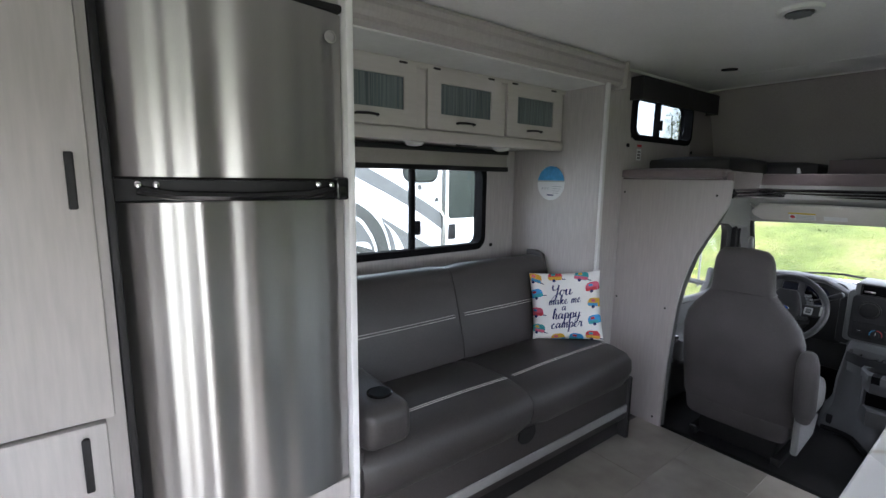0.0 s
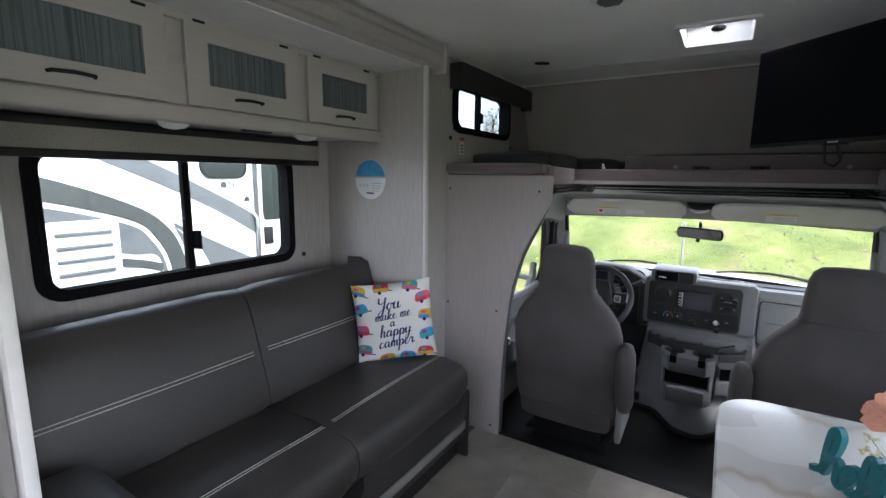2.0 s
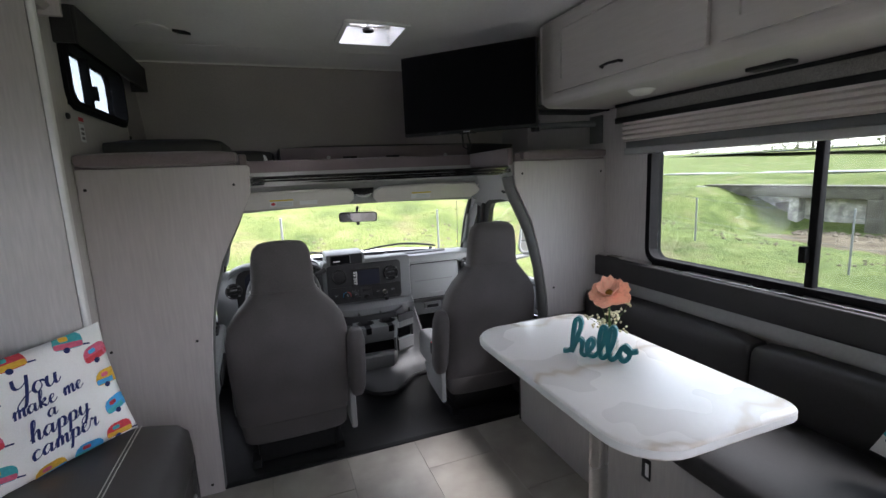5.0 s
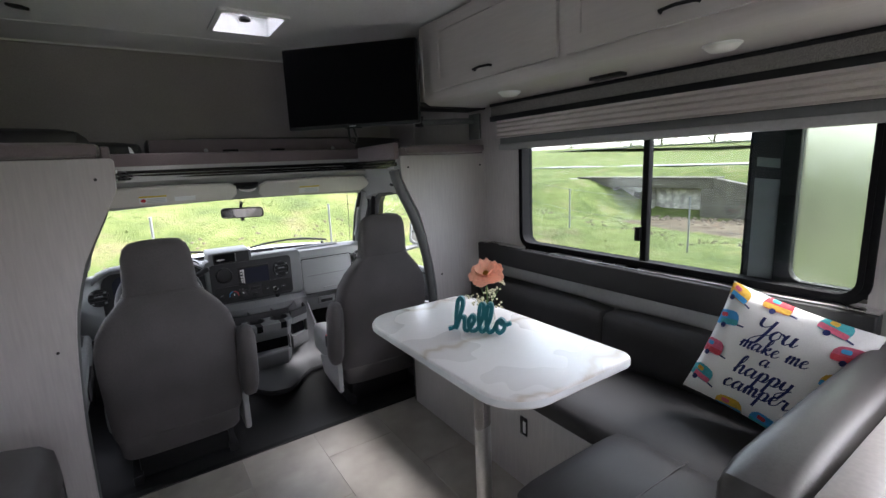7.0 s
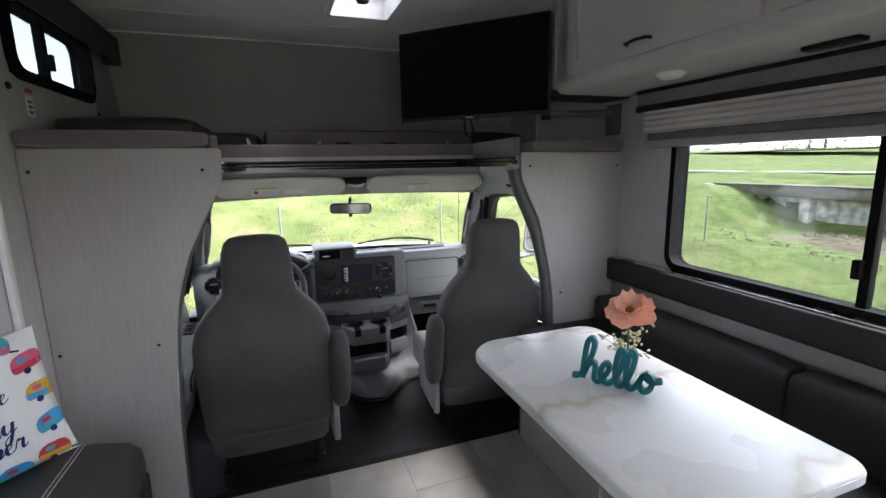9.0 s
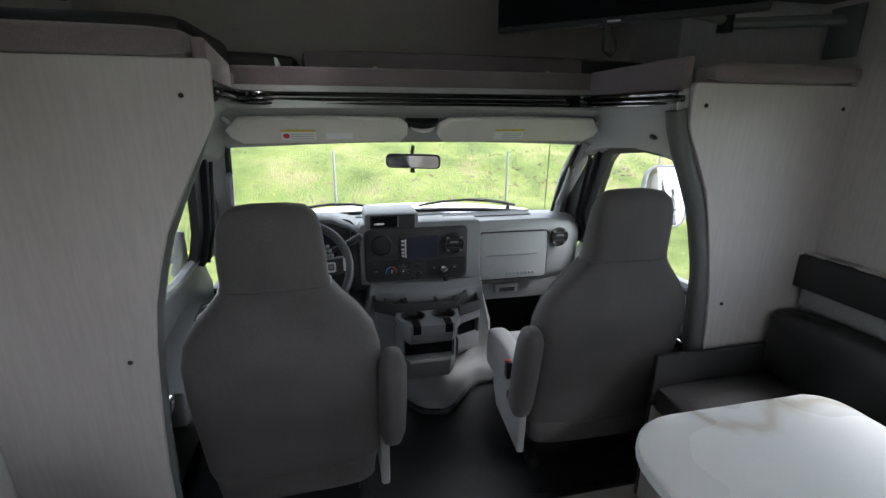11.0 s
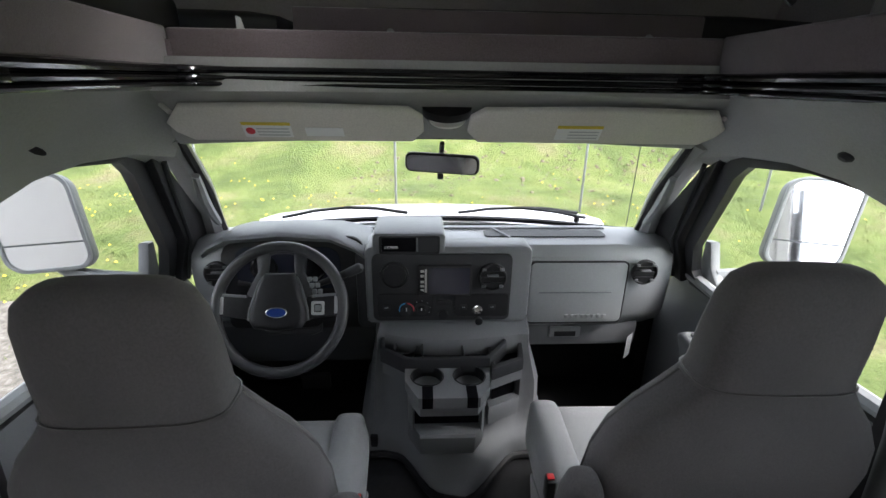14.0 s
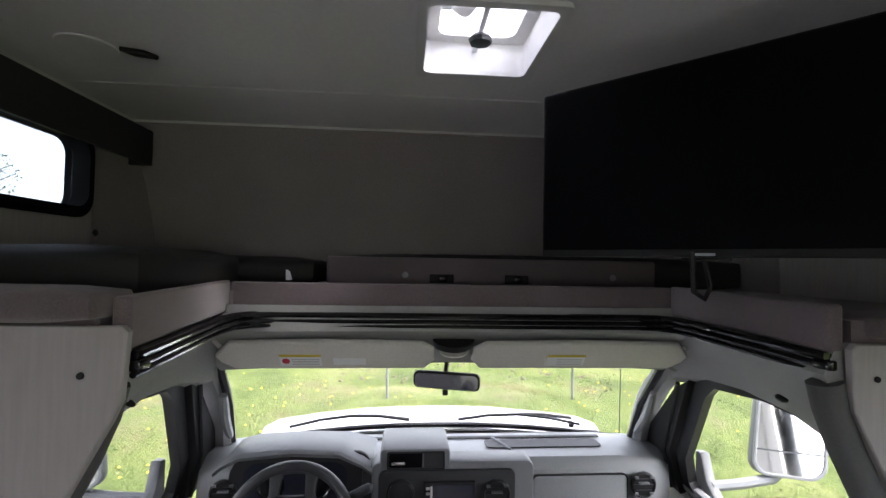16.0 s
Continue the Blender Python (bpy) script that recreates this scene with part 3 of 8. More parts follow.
# ---- windows ----
def window(name, label, x0, x1, z0, z1, y, out, mullions, sash=None, r=0.06, w=0.035, pane=None):
    """A dark-framed sliding window in a side wall; out is +1 where outside lies at +y."""
    root = thing(name, label, "window", ((x0 + x1) / 2, y, z0), kind="structure")
    d = 0.03
    ya = y - 0.014 * out
    m = axes((0, ya, 0), (1, 0, 0), (0, 0, 1), (0, out, 0))
    part("window_frame", ring(rrect(x0 - w, x1 + w, z0 - w, z1 + w, r + w * 0.8), rrect(x0, x1, z0, z1, r), 0.075, m), M_FRAME, root)
    part("inner_lip", ring(rrect(x0 - w * 0.35, x1 + w * 0.35, z0 - w * 0.35, z1 + w * 0.35, r + 0.01), rrect(x0 + 0.006, x1 - 0.006, z0 + 0.006, z1 - 0.006, r), 0.012,
         axes((0, ya - 0.008 * out, 0), (1, 0, 0), (0, 0, 1), (0, out, 0))), M_FRAME, root)
    edges = [x0] + list(mullions) + [x1]
    for a, b in zip(edges, edges[1:]):
        p = part("pane", prism(rrect(a + 0.002, b - 0.002, z0, z1, 0.01, 2), 0.004, 0, m=axes((0, y + 0.035 * out, 0), (1, 0, 0), (0, 0, 1), (0, out, 0))), pane or M_COACHGLASS, root)
        p.visible_shadow = False
    for c in mullions:
        part("mullion", box(c - 0.014, c + 0.014, min(y + 0.012 * out, y + 0.045 * out), max(y + 0.012 * out, y + 0.045 * out), z0 - 0.004, z1 + 0.004, 0.003), M_FRAME, root)
    if sash:
        c, za, zb = sash
        part("latch", boxes((c - 0.012, c + 0.012, y - 0.012 if out > 0 else y - 0.016, y + 0.016 if out > 0 else y + 0.012, za, zb), bev=0.004), M_FRAME, root)
    return root


window("window_1", "dark-framed sliding window above the sofa", 1.045, 2.035, 1.015, 1.485, SY, 1, (1.54,), (1.565, 1.10, 1.18), 0.05)
window("window_2", "small dark-framed cab-over window", 2.715, 3.415, 1.69, 1.915, YL, 1, (3.04,), (3.03, 1.74, 1.80), 0.05, 0.028, M_TINT)
window("window_3", "long dark-framed dinette window", 0.86, 2.295, 0.90, 1.475, YR, -1, (1.585,), (1.60, 0.99, 1.05), 0.05, 0.028)

# ---- roof vent ----
vent = thing("roof_vent", "white roof vent with crank and fan blades", "roof vent", (2.91, 0.185, ZC))
part("frame", ring(rrect(2.728, 3.095, 0.028, 0.342, 0.02), rrect(2.75, 3.07, 0.05, 0.32, 0.02), 0.012, Matrix.Translation((0, 0, ZC - 0.012)), 0.003), M_WHITE, vent)
part("well", ring(rrect(2.737, 3.083, 0.037, 0.333, 0.02), rrect(2.75, 3.07, 0.05, 0.32, 0.02), 0.11, Matrix.Translation((0, 0, ZC - 0.004))), M_WHITE, vent)
part("inner_ring", ring(rrect(2.75, 3.07, 0.05, 0.32, 0.02), rrect(2.785, 3.035, 0.085, 0.285, 0.03), 0.01, Matrix.Translation((0, 0, ZC + 0.075)), 0.002), M_WHITE, vent)
lidob = part("lid", slab(rrect(2.72, 3.10, 0.02, 0.35, 0.04), ZC + 0.115, ZC + 0.12), M_SKYLID, vent, "translucent white lid")
lidob.visible_shadow = False
part("crank_bar", boxes((2.75, 3.07, 0.178, 0.190, ZC + 0.05, ZC + 0.06)), M_WHITE, vent)
part("crank_knob", lathe([(0.012, 0), (0.027, 0.004), (0.03, 0.014), (0.024, 0.022), (0.01, 0.026)], 8, Matrix.Translation((2.965, 0.184, ZC + 0.018))), M_DASHD, vent)
part("motor", lathe([(0.018, 0), (0.022, 0.006), (0.022, 0.03), (0.01, 0.036)], 12, Matrix.Translation((2.855, 0.215, ZC + 0.06))), M_VISOR, vent)
for k in range(4):
    a = radians(20 + 90 * k)
    bl = prism(rrect(0.015, 0.085, -0.022, 0.026, 0.018, 3), 0.002)
    bl.transform(Matrix.Translation((2.855, 0.215, ZC + 0.075)) @ Matrix.Rotation(a, 4, 'Z') @ Matrix.Rotation(radians(22), 4, 'X'))
    part("fan_blade", bl, M_WHITE, vent)
part("label_strip", box(2.86, 2.91, 0.262, 0.285, ZC + 0.07, ZC + 0.0725), M_PAPER, vent)

# ceiling fittings
ac = thing("ceiling_air_vent", "round white louvred ceiling air vent", "air vent", (2.27, 0.50, ZC))
part("rim", lathe([(0.075, 0), (0.07, -0.012), (0.05, -0.015), (0.048, -0.004)], 24, Matrix.Translation((2.27, 0.50, ZC))), M_WHITE, ac)
for k in range(5):
    w = 0.042 * math.sqrt(max(0.1, 1 - ((k - 2) / 2.7) ** 2))
    sl = box(-0.003, 0.003, -w, w, -0.012, 0.008)
    sl.transform(Matrix.Translation((2.27 + (k - 2) * 0.018, 0.50, ZC - 0.012)) @ Matrix.Rotation(radians(35), 4, 'Y'))
    part("louvre", sl, M_DASHM, ac)
solo("ceiling_speaker", lathe([(0.066, 0.0), (0.064, -0.003), (0.055, -0.004), (0.002, -0.0042)], 24, Matrix.Translation((3.04, 1.15, ZC))), M_CEIL,
     "round white speaker cover in the ceiling", "speaker")
solo("ceiling_socket", slab([(3.03, 1.07), (3.06, 1.05), (3.075, 1.0), (3.045, 1.02)], ZC - 0.014, ZC, 0.003), M_BLACK, "small black socket on the ceiling", "socket")

# ---- partition panels beside the cab ----
def cab_panel(name, side):
    s = 1 if side == "left" else -1
    if s > 0:
        pts = [(YL - 0.002, 0.0), (YL - 0.002, 1.43), (0.806, 1.43), (0.796, 1.42), (0.803, 1.31), (0.818, 1.275), (0.855, 1.206), (0.90, 1.12), (0.942, 1.035), (0.972, 0.94), (0.995, 0.85), (1.01, 0.75), (1.02, 0.65), (1.031, 0.5), (1.038, 0.38), (1.044, 0.0)]
    else:
        pts = [(YR + 0.002, 0.0), (YR + 0.002, 1.405), (-0.462, 1.405), (-0.452, 1.395), (-0.456, 1.285), (-0.475, 1.245), (-0.515, 1.165), (-0.552, 1.094), (-0.583, 0.98), (-0.61, 0.865), (-0.63, 0.76), (-0.644, 0.655), (-0.652, 0.5), (-0.658, 0.25), (-0.66, 0.0)]
    root = thing(name, "pale woodgrain partition beside the cab opening", "partition", (XP, pts[0][0], 0))
    part("board", prism(pts, 0.018, 0.0025, 1, on_x(XP)), M_PANEL, root)
    ys = (1.372, 0.863, 1.073, 1.376, 1.09) if s > 0 else (-0.498, -0.994, -0.686)
    zs = (1.355, 1.352, 0.711, 0.716, 0.046) if s > 0 else (1.343, 1.337, 0.714)
    for y, z in zip(ys, zs):
        part("screw", lathe([(0.006, 0), (0.0055, -0.003), (0.001, -0.003)], 8, axes((XP - 0.0005, y, z), (0, 1, 0), (0, 0, 1), (1, 0, 0))), M_BLACK, root)
    return root


cab_panel("cab_partition", "left")
cab_panel("cab_partition", "right")

# ---- bunk over the cab ----
bunk = thing("cab_over_bunk", "carpet-trimmed bunk platform over the cab", "bunk", (3.5, 0.2, 1.40))
part("platform", slab([(2.655, YL), (2.655, 0.85), (3.24, 0.91), (3.29, 0.87), (3.27, -0.48), (3.22, -0.52), (2.655, -0.47), (2.655, YR), (3.915, YR), (3.915, YL)], 1.40, 1.445), M_CARPET, bunk)
def lip(name, a, b, z0, z1, t, parent, mt, bev=0.008):
    d = Vector((b[0] - a[0], b[1] - a[1], 0))
    L = d.length
    d.normalize()
    bm = box(0, L, 0, t, 0, z1 - z0, bev, 3)
    bm.transform(axes((a[0], a[1], z0), d, (-d.y, d.x, 0), (0, 0, 1)))
    return part(name, bm, mt, parent)


lip("edge_board", (3.285, 0.885), (3.255, -0.49), 1.385, 1.472, 0.03, bunk, M_CARPET)
lip("edge_board", (2.66, 0.805), (3.295, 0.885), 1.385, 1.476, 0.03, bunk, M_CARPET)
lip("edge_board", (3.265, -0.485), (2.66, -0.43), 1.385, 1.476, 0.03, bunk, M_CARPET)
solo("bunk_edge_cushion", cushion(2.615, 2.74, 0.84, 1.395, 1.436, 1.489, 0.018, 0.004), M_CARPET, "grey padded cushion strip on the partition", "cushion", "bunk edge cushions")
solo("bunk_edge_cushion", cushion(2.62, 2.74, YR + 0.005, -0.50, 1.411, 1.459, 0.018, 0.004), M_CARPET, "grey padded cushion strip on the partition", "cushion", "bunk edge cushions")
solo("bunk_infill_board", box(3.553, 3.583, -0.60, 0.646, 1.447, 1.557, 0.006), M_CARPET, "mauve-grey carpeted board on the bunk", "board")
for y in (0.36, -0.43):
    solo("bunk_board_stud", lathe([(0.012, 0), (0.012, -0.004), (0.004, -0.006)], 12, axes((3.552, y, 1.492), (0, 1, 0), (0, 0, 1), (1, 0, 0))), M_SILVERTRIM, "round metal stud on the bunk board", "stud", "board studs")
for y in (0.225, -0.057):
    lt = thing("bunk_board_latch", "black slide latch on the bunk board", "latch", (3.543, y, 1.48), "board latches")
    part("plate", box(3.547, 3.5535, y - 0.045, y + 0.045, 1.464, 1.497, 0.003), M_BLACK, lt)
    part("knob", box(3.537, 3.548, y - 0.02, y + 0.012, 1.469, 1.492, 0.003), M_BLACKG, lt)
bm = cushion(2.86, 3.44, 0.905, 1.37, 1.447, 1.56, 0.03, 0.012)
solo("bunk_bolster", bm, M_LEATHERB, "black vinyl cushion lying on the bunk", "cushion")
solo("bunk_bolster", cushion(3.57, 3.86, 0.69, 1.36, 1.447, 1.545, 0.03, 0.01), M_LEATHERB, "black vinyl cushion at the bunk's front", "cushion")
# Block put in, coloured black, for the dark gap behind the board.
solo("bunk_mattress", cushion(3.60, 3.87, -1.0, 0.66, 1.447, 1.568, 0.03, 0.006), M_LEATHERB, "black block filling the dark gap behind the bunk board", "mattress")
solo("paper_tag", prism([(0, 0), (0.02, 0.0), (0.012, 0.03), (0.0, 0.035)], 0.0006, m=axes((3.36, 0.74, 1.476), (0.3, -0.95, 0), (0.3, 0.1, 0.95), (0.95, 0.3, 0))), M_PAPER, "small white paper tag on the bunk", "tag")
rail = thing("curtain_track", "gloss black curtain track around the cab opening", "curtain track", (3.2, 0.2, 1.36))
path = [(2.662, 0.80), (3.10, 0.84), (3.19, 0.835), (3.235, 0.80), (3.25, 0.74), (3.235, -0.36), (3.22, -0.415), (3.17, -0.45), (3.08, -0.455), (2.662, -0.43)]
for z, r in ((1.378, 0.009), (1.36, 0.007), (1.346, 0.006)):
    part("track_bar", tube([(x, y, z) for x, y in path], r, 8), M_BLACKG, rail)
part("track_backing", loft([[(x + 0.008, y + (0.008 if y > 0.2 else -0.008), 1.34), (x + 0.008, y + (0.008 if y > 0.2 else -0.008), 1.388)] for x, y in path], False, False), M_BLACK, rail)
for y in (0.80, -0.43):
    part("end_stop", box(2.655, 2.69, y - 0.014, y + 0.006, 1.352, 1.372, 0.004), M_BLACKG, rail)

# ---- cab shell ----
C = 0.205


def mir(y, s):
    """y on the driver's side as given; its mirror on the passenger's."""
    return y if s > 0 else 2 * C - y


def mirrored(pts, s):
    return [(x, mir(y, s), z) for x, y, z in pts]


header = [[(3.262, 0.93, 1.405), (3.262, 0.5, 1.405), (3.262, C, 1.405), (3.262, -0.1, 1.405), (3.262, -0.53, 1.405)],
          [(3.25, 0.93, 1.335), (3.25, 0.5, 1.338), (3.25, C, 1.34), (3.245, -0.1, 1.338), (3.24, -0.53, 1.335)],
          [(3.305, 0.96, 1.30), (3.32, 0.5, 1.315), (3.325, C, 1.32), (3.32, -0.1, 1.315), (3.305, -0.55, 1.30)],
          [(3.37, 0.955, 1.225), (3.39, 0.5, 1.24), (3.395, C, 1.243), (3.39, -0.1, 1.24), (3.37, -0.545, 1.225)],
          [(3.40, 0.95, 1.19), (3.43, 0.5, 1.205), (3.44, C, 1.21), (3.43, -0.1, 1.205), (3.40, -0.54, 1.19)]]
tagged(part("ceiling_cab", solid(loft(header, False, False), 0.012), M_LINER), "pale grey moulded cab headliner", "headliner", kind="structure")
for s, nm in ((1, "left"), (-1, "right")):
    inner = [(2.66, 0.83, 1.345), (2.80, 0.845, 1.34), (2.95, 0.86, 1.338), (3.08, 0.87, 1.336), (3.25, 0.93, 1.335), (3.37, 0.955, 1.225)]
    upper = [(2.66, 0.86, 1.405), (2.80, 0.87, 1.405), (2.95, 0.885, 1.405), (3.08, 0.895, 1.405), (3.25, 0.93, 1.405), (3.30, 0.96, 1.405)]
    mid = [(2.66, 0.875, 1.235), (2.80, 0.915, 1.25), (2.95, 0.955, 1.262), (3.10, 0.985, 1.268), (3.28, 0.985, 1.25), (3.40, 0.96, 1.20)]
    low = [(2.70, 0.985, 1.08), (2.80, 1.005, 1.15), (2.95, 1.02, 1.18), (3.12, 1.03, 1.188), (3.28, 1.02, 1.18), (3.42, 0.99, 1.15)]
    out = [(2.70, 1.05, 1.06), (2.80, 1.065, 1.13), (2.95, 1.075, 1.165), (3.12, 1.08, 1.175), (3.30, 1.07, 1.165), (3.46, 1.045, 1.12)]
    tagged(part("trim_cab_side_" + nm, solid(loft([mirrored([(2.6545, r[0][1] + 0.075, r[0][2])] + r, s) for r in (upper, inner, mid, low, out)], False, False), 0.012), M_LINER), "pale grey cab side headliner", "headliner", kind="structure")
    solo("coat_hook", lathe([(0.012, 0), (0.014, 0.006), (0.008, 0.012)], 10, axes((2.852, mir(0.918, s), 1.247), (1, 0, 0), (0, 0.8, 0.6), (0, -s * 0.8, -0.6))), M_DASHD,
         "small dark coat hook on the cab side trim", "hook", "coat hooks")
    # windscreen pillar with its grab handle
    pil = thing("windscreen_pillar", "pale grey windscreen pillar with grab handle", "pillar", (3.7, mir(1.05, s), 0.75), "windscreen pillars")
    a, b = [Vector(p) for p in mirrored([(3.39, 0.975, 1.205), (3.88, 1.10, 0.745)], s)]
    secs = []
    for i in range(7):
        p = a.lerp(b, i / 6) + Vector((0.035, 0, 0.03)) * math.sin(math.pi * i / 6)
        w = 0.035 + 0.03 * (i / 6)
        secs.append([(p.x + u * 0.5, p.y + v * s, p.z + u * 0.7) for u, v in ((-w, 0.0), (-w * 0.6, -0.022), (w * 0.6, -0.022), (w, 0.0), (w, 0.05), (-w * 0.7, 0.06))])
    part("cover", loft(secs), M_LINER, pil)
    hp = [a.lerp(b, q) + Vector((-0.03 - 0.02 * math.sin(math.pi * (q - 0.3) / 0.5), -0.035 * s, 0.0)) for q in (0.3, 0.38, 0.5, 0.62, 0.74, 0.8)]
    part("grab_handle", tube(hp, [0.012, 0.017, 0.018, 0.018, 0.016, 0.011], 8), M_DASH, pil)
    # door with its window
    door = thing("cab_door", "grey cab door with raised armrest and window", "vehicle door", (3.2, mir(1.17, s), 0.0), "cab doors")
    yy = mir(1.185, s)
    poly = [(2.72, -0.03), (3.80, -0.03), (3.82, 0.50), (3.70, 0.665), (3.36, 0.645), (3.1, 0.655), (2.76, 0.67), (2.72, 0.5)]
    part("inner_panel", prism(poly, 0.05, 0.012, 2, axes((0, yy, 0), (1, 0, 0), (0, 0, 1), (0, s, 0))), M_DASHM, door)
    part("sill", tube([(2.76, yy + 0.01 * s, 0.672), (3.1, yy + 0.01 * s, 0.66), (3.36, yy + 0.01 * s, 0.65), (3.64, yy + 0.01 * s, 0.668)], 0.022, 8), M_DASH, door)
    arm = [(2.85, 0.475), (3.30, 0.538), (3.39, 0.552), (3.42, 0.53), (3.36, 0.44), (3.0, 0.35), (2.85, 0.35)]
    part("armrest", prism(arm, 0.15, 0.02, 3, axes((0, yy - 0.14 * s, 0), (1, 0, 0), (0, 0, 1), (0, s, 0))), M_DASHM, door)
    plate = part("switch_plate", prism(rrect(-0.065, 0.065, -0.024, 0.024, 0.01, 3), 0.008, 0.002, 1, axes((3.315, yy - 0.09 * s, 0.540), (0.99, 0, 0.14), (0, s, 0), (-0.14, 0, 0.99))), M_DASHD, door)
    for dx in (-0.028, 0.022):
        part("window_switch", box(3.315 + dx - 0.014, 3.315 + dx + 0.014, *sorted((yy - 0.102 * s, yy - 0.078 * s)), 0.546 + 0.14 * dx, 0.556 + 0.14 * dx, 0.003), M_BLACKG, plate)
    part("pull_pocket", prism(rrect(2.93, 3.20, 0.385, 0.45, 0.03, 4), 0.008, 0.002, 1, axes((0, yy - 0.147 * s, 0), (0.99, 0, 0.14), (-0.14, 0, 0.99), (0, s, 0)) @ Matrix.Translation((0.0, -0.43, 0))), M_BLACK, door)
    part("map_pocket", prism([(2.86, 0.04), (3.48, 0.06), (3.56, 0.22), (3.40, 0.27), (2.86, 0.25)], 0.05, 0.015, 3, axes((0, yy - 0.045 * s, 0), (1, 0, 0), (0, 0, 1), (0, s, 0))), M_DASHM, door)
    # the upper frame leans inward over the sill
    lean = axes((0, yy + 0.004 * s, 0.62), (1, 0, 0), (0, -0.262 * s, 0.965), (0, 0.965 * s, 0.262))
    fr_out = [(2.745, 0.0), (3.60, 0.0), (3.64, 0.07), (3.62, 0.20), (3.375, 0.535), (3.295, 0.585), (3.05, 0.61), (2.85, 0.59), (2.745, 0.52)]
    fr_in = [(2.775, 0.03), (3.55, 0.03), (3.585, 0.08), (3.565, 0.185), (3.33, 0.50), (3.265, 0.55), (3.05, 0.575), (2.87, 0.56), (2.775, 0.50)]
    part("window_frame", ring(fr_out, fr_in, 0.035, lean), M_BLACK, door)
    g = part("pane", prism(fr_in, 0.004, m=lean @ Matrix.Translation((0, 0, 0.018))), M_GLASS, door)
    g.visible_shadow = False
    part("corner_sail", prism([(3.63, 0.02), (3.92, 0.02), (3.92, 0.12), (3.47, 0.50), (3.36, 0.56), (3.63, 0.20)], 0.05, 0.006, 2, lean @ Matrix.Translation((0, 0, -0.025))), M_BLACK, door)
    part("frame_ridge", tube([lean @ Vector(q) for q in ((3.675, 0.03, -0.03), (3.66, 0.20, -0.03), (3.42, 0.535, -0.03))], 0.008, 6), M_DASHD, door)
    # rear pillar trim, a round tube along the partition's edge, with the belt
    bp = [(2.67, y, z) for y, z in ((0.84, 1.33), (0.852, 1.28), (0.88, 1.21), (0.925, 1.12), (0.965, 1.03), (0.995, 0.93), (1.017, 0.84), (1.033, 0.74), (1.043, 0.64), (1.054, 0.5), (1.062, 0.25), (1.067, 0.0))]
    pill = thing("door_pillar", "grey door pillar trim with black seat belt", "pillar", (2.67, mir(1.05, s), 0.0), "door pillars")
    part("cover", tube(mirrored(bp, s), 0.03, 10), M_PILLAR, pill)
    part("back_cover", loft([mirrored([(2.67, y + 0.02, z), (2.75, y + 0.09, z), (2.75, y + 0.16, z), (2.67, y + 0.20, z)], s) for x, y, z in bp]), M_PILLAR, pill)
    part("belt_anchor", box(2.715, 2.745, *sorted((mir(1.055, s), mir(1.085, s))), 0.93, 1.0, 0.006), M_BLACK, pill)
    belt = [(2.73, 1.06, 0.97), (2.725, 1.065, 0.7), (2.72, 1.075, 0.45), (2.72, 1.08, 0.2)]
    part("belt", loft([mirrored([(x - 0.02, y, z), (x + 0.025, y - 0.004, z), (x + 0.025, y - 0.001, z), (x - 0.02, y + 0.003, z)], s) for x, y, z in belt]), M_BLACK, pill)
    part("buckle_clip", box(2.70, 2.745, *sorted((mir(1.03, s), mir(1.05, s))), 0.50, 0.54, 0.006), M_CHROME, pill)
    part("kick_panel", box(3.80, 3.98, *sorted((mir(1.13, s), mir(1.20, s))), -0.03, 0.46, 0.01), M_BLACK, door)
    # wing mirror on its arm
    wm = thing("wing_mirror", "tall grey towing mirror on a long arm", "wing mirror", (3.5, mir(1.45, s), 0.7), "wing mirrors")
    facing = Vector((-0.96, -0.28, 0)) if s > 0 else Vector((-0.93, 0.36, 0))
    facing.normalize()
    mu = Vector((0, 0, 1)).cross(facing)
    up = radians(15)
    mz = Vector((0, 0, 1)) * math.cos(up) - facing * math.sin(up)
    mw = facing * math.cos(up) + Vector((0, 0, 1)) * math.sin(up)
    mm = axes((3.56, 1.545 if s > 0 else -1.160, 0.895), mu, mz, mw)

    def leaning(pts):
        return [(x - 0.16 * s * y, y) for x, y in pts]
    part("housing", prism(leaning(rrect(-0.122, 0.122, -0.165, 0.165, 0.055, 6)), -0.075, 0.022, 3, mm), M_DASHM, wm)
    part("bezel", ring(leaning(rrect(-0.123, 0.123, -0.166, 0.166, 0.055, 6)), leaning(rrect(-0.111, 0.111, -0.154, 0.154, 0.048, 6)), 0.010, mm, 0.003), M_DASH, wm)
    part("upper_glass", prism(leaning(rrect(-0.112, 0.112, -0.068, 0.155, (0.004, 0.004, 0.046, 0.046), 6)), 0.004, m=mm), M_MIRROR, wm)
    part("lower_glass", prism(leaning(rrect(-0.112, 0.112, -0.155, -0.074, (0.046, 0.046, 0.004, 0.004), 6)), 0.004, m=mm), M_MIRROR, wm)
    part("arm", tube(mirrored([(3.55, 1.235, 0.70), (3.555, 1.36, 0.705), (3.57, 1.50, 0.715), (3.585, 1.56, 0.75)], s), 0.02, 8), M_DASHM, wm)
    part("foot", prism([(3.47, 0.65), (3.62, 0.65), (3.62, 0.81), (3.585, 0.815), (3.55, 0.72)], 0.04, 0.01, 2, axes((0, mir(1.215, s), 0), (1, 0, 0), (0, 0, 1), (0, s, 0))), M_DASHM, wm)

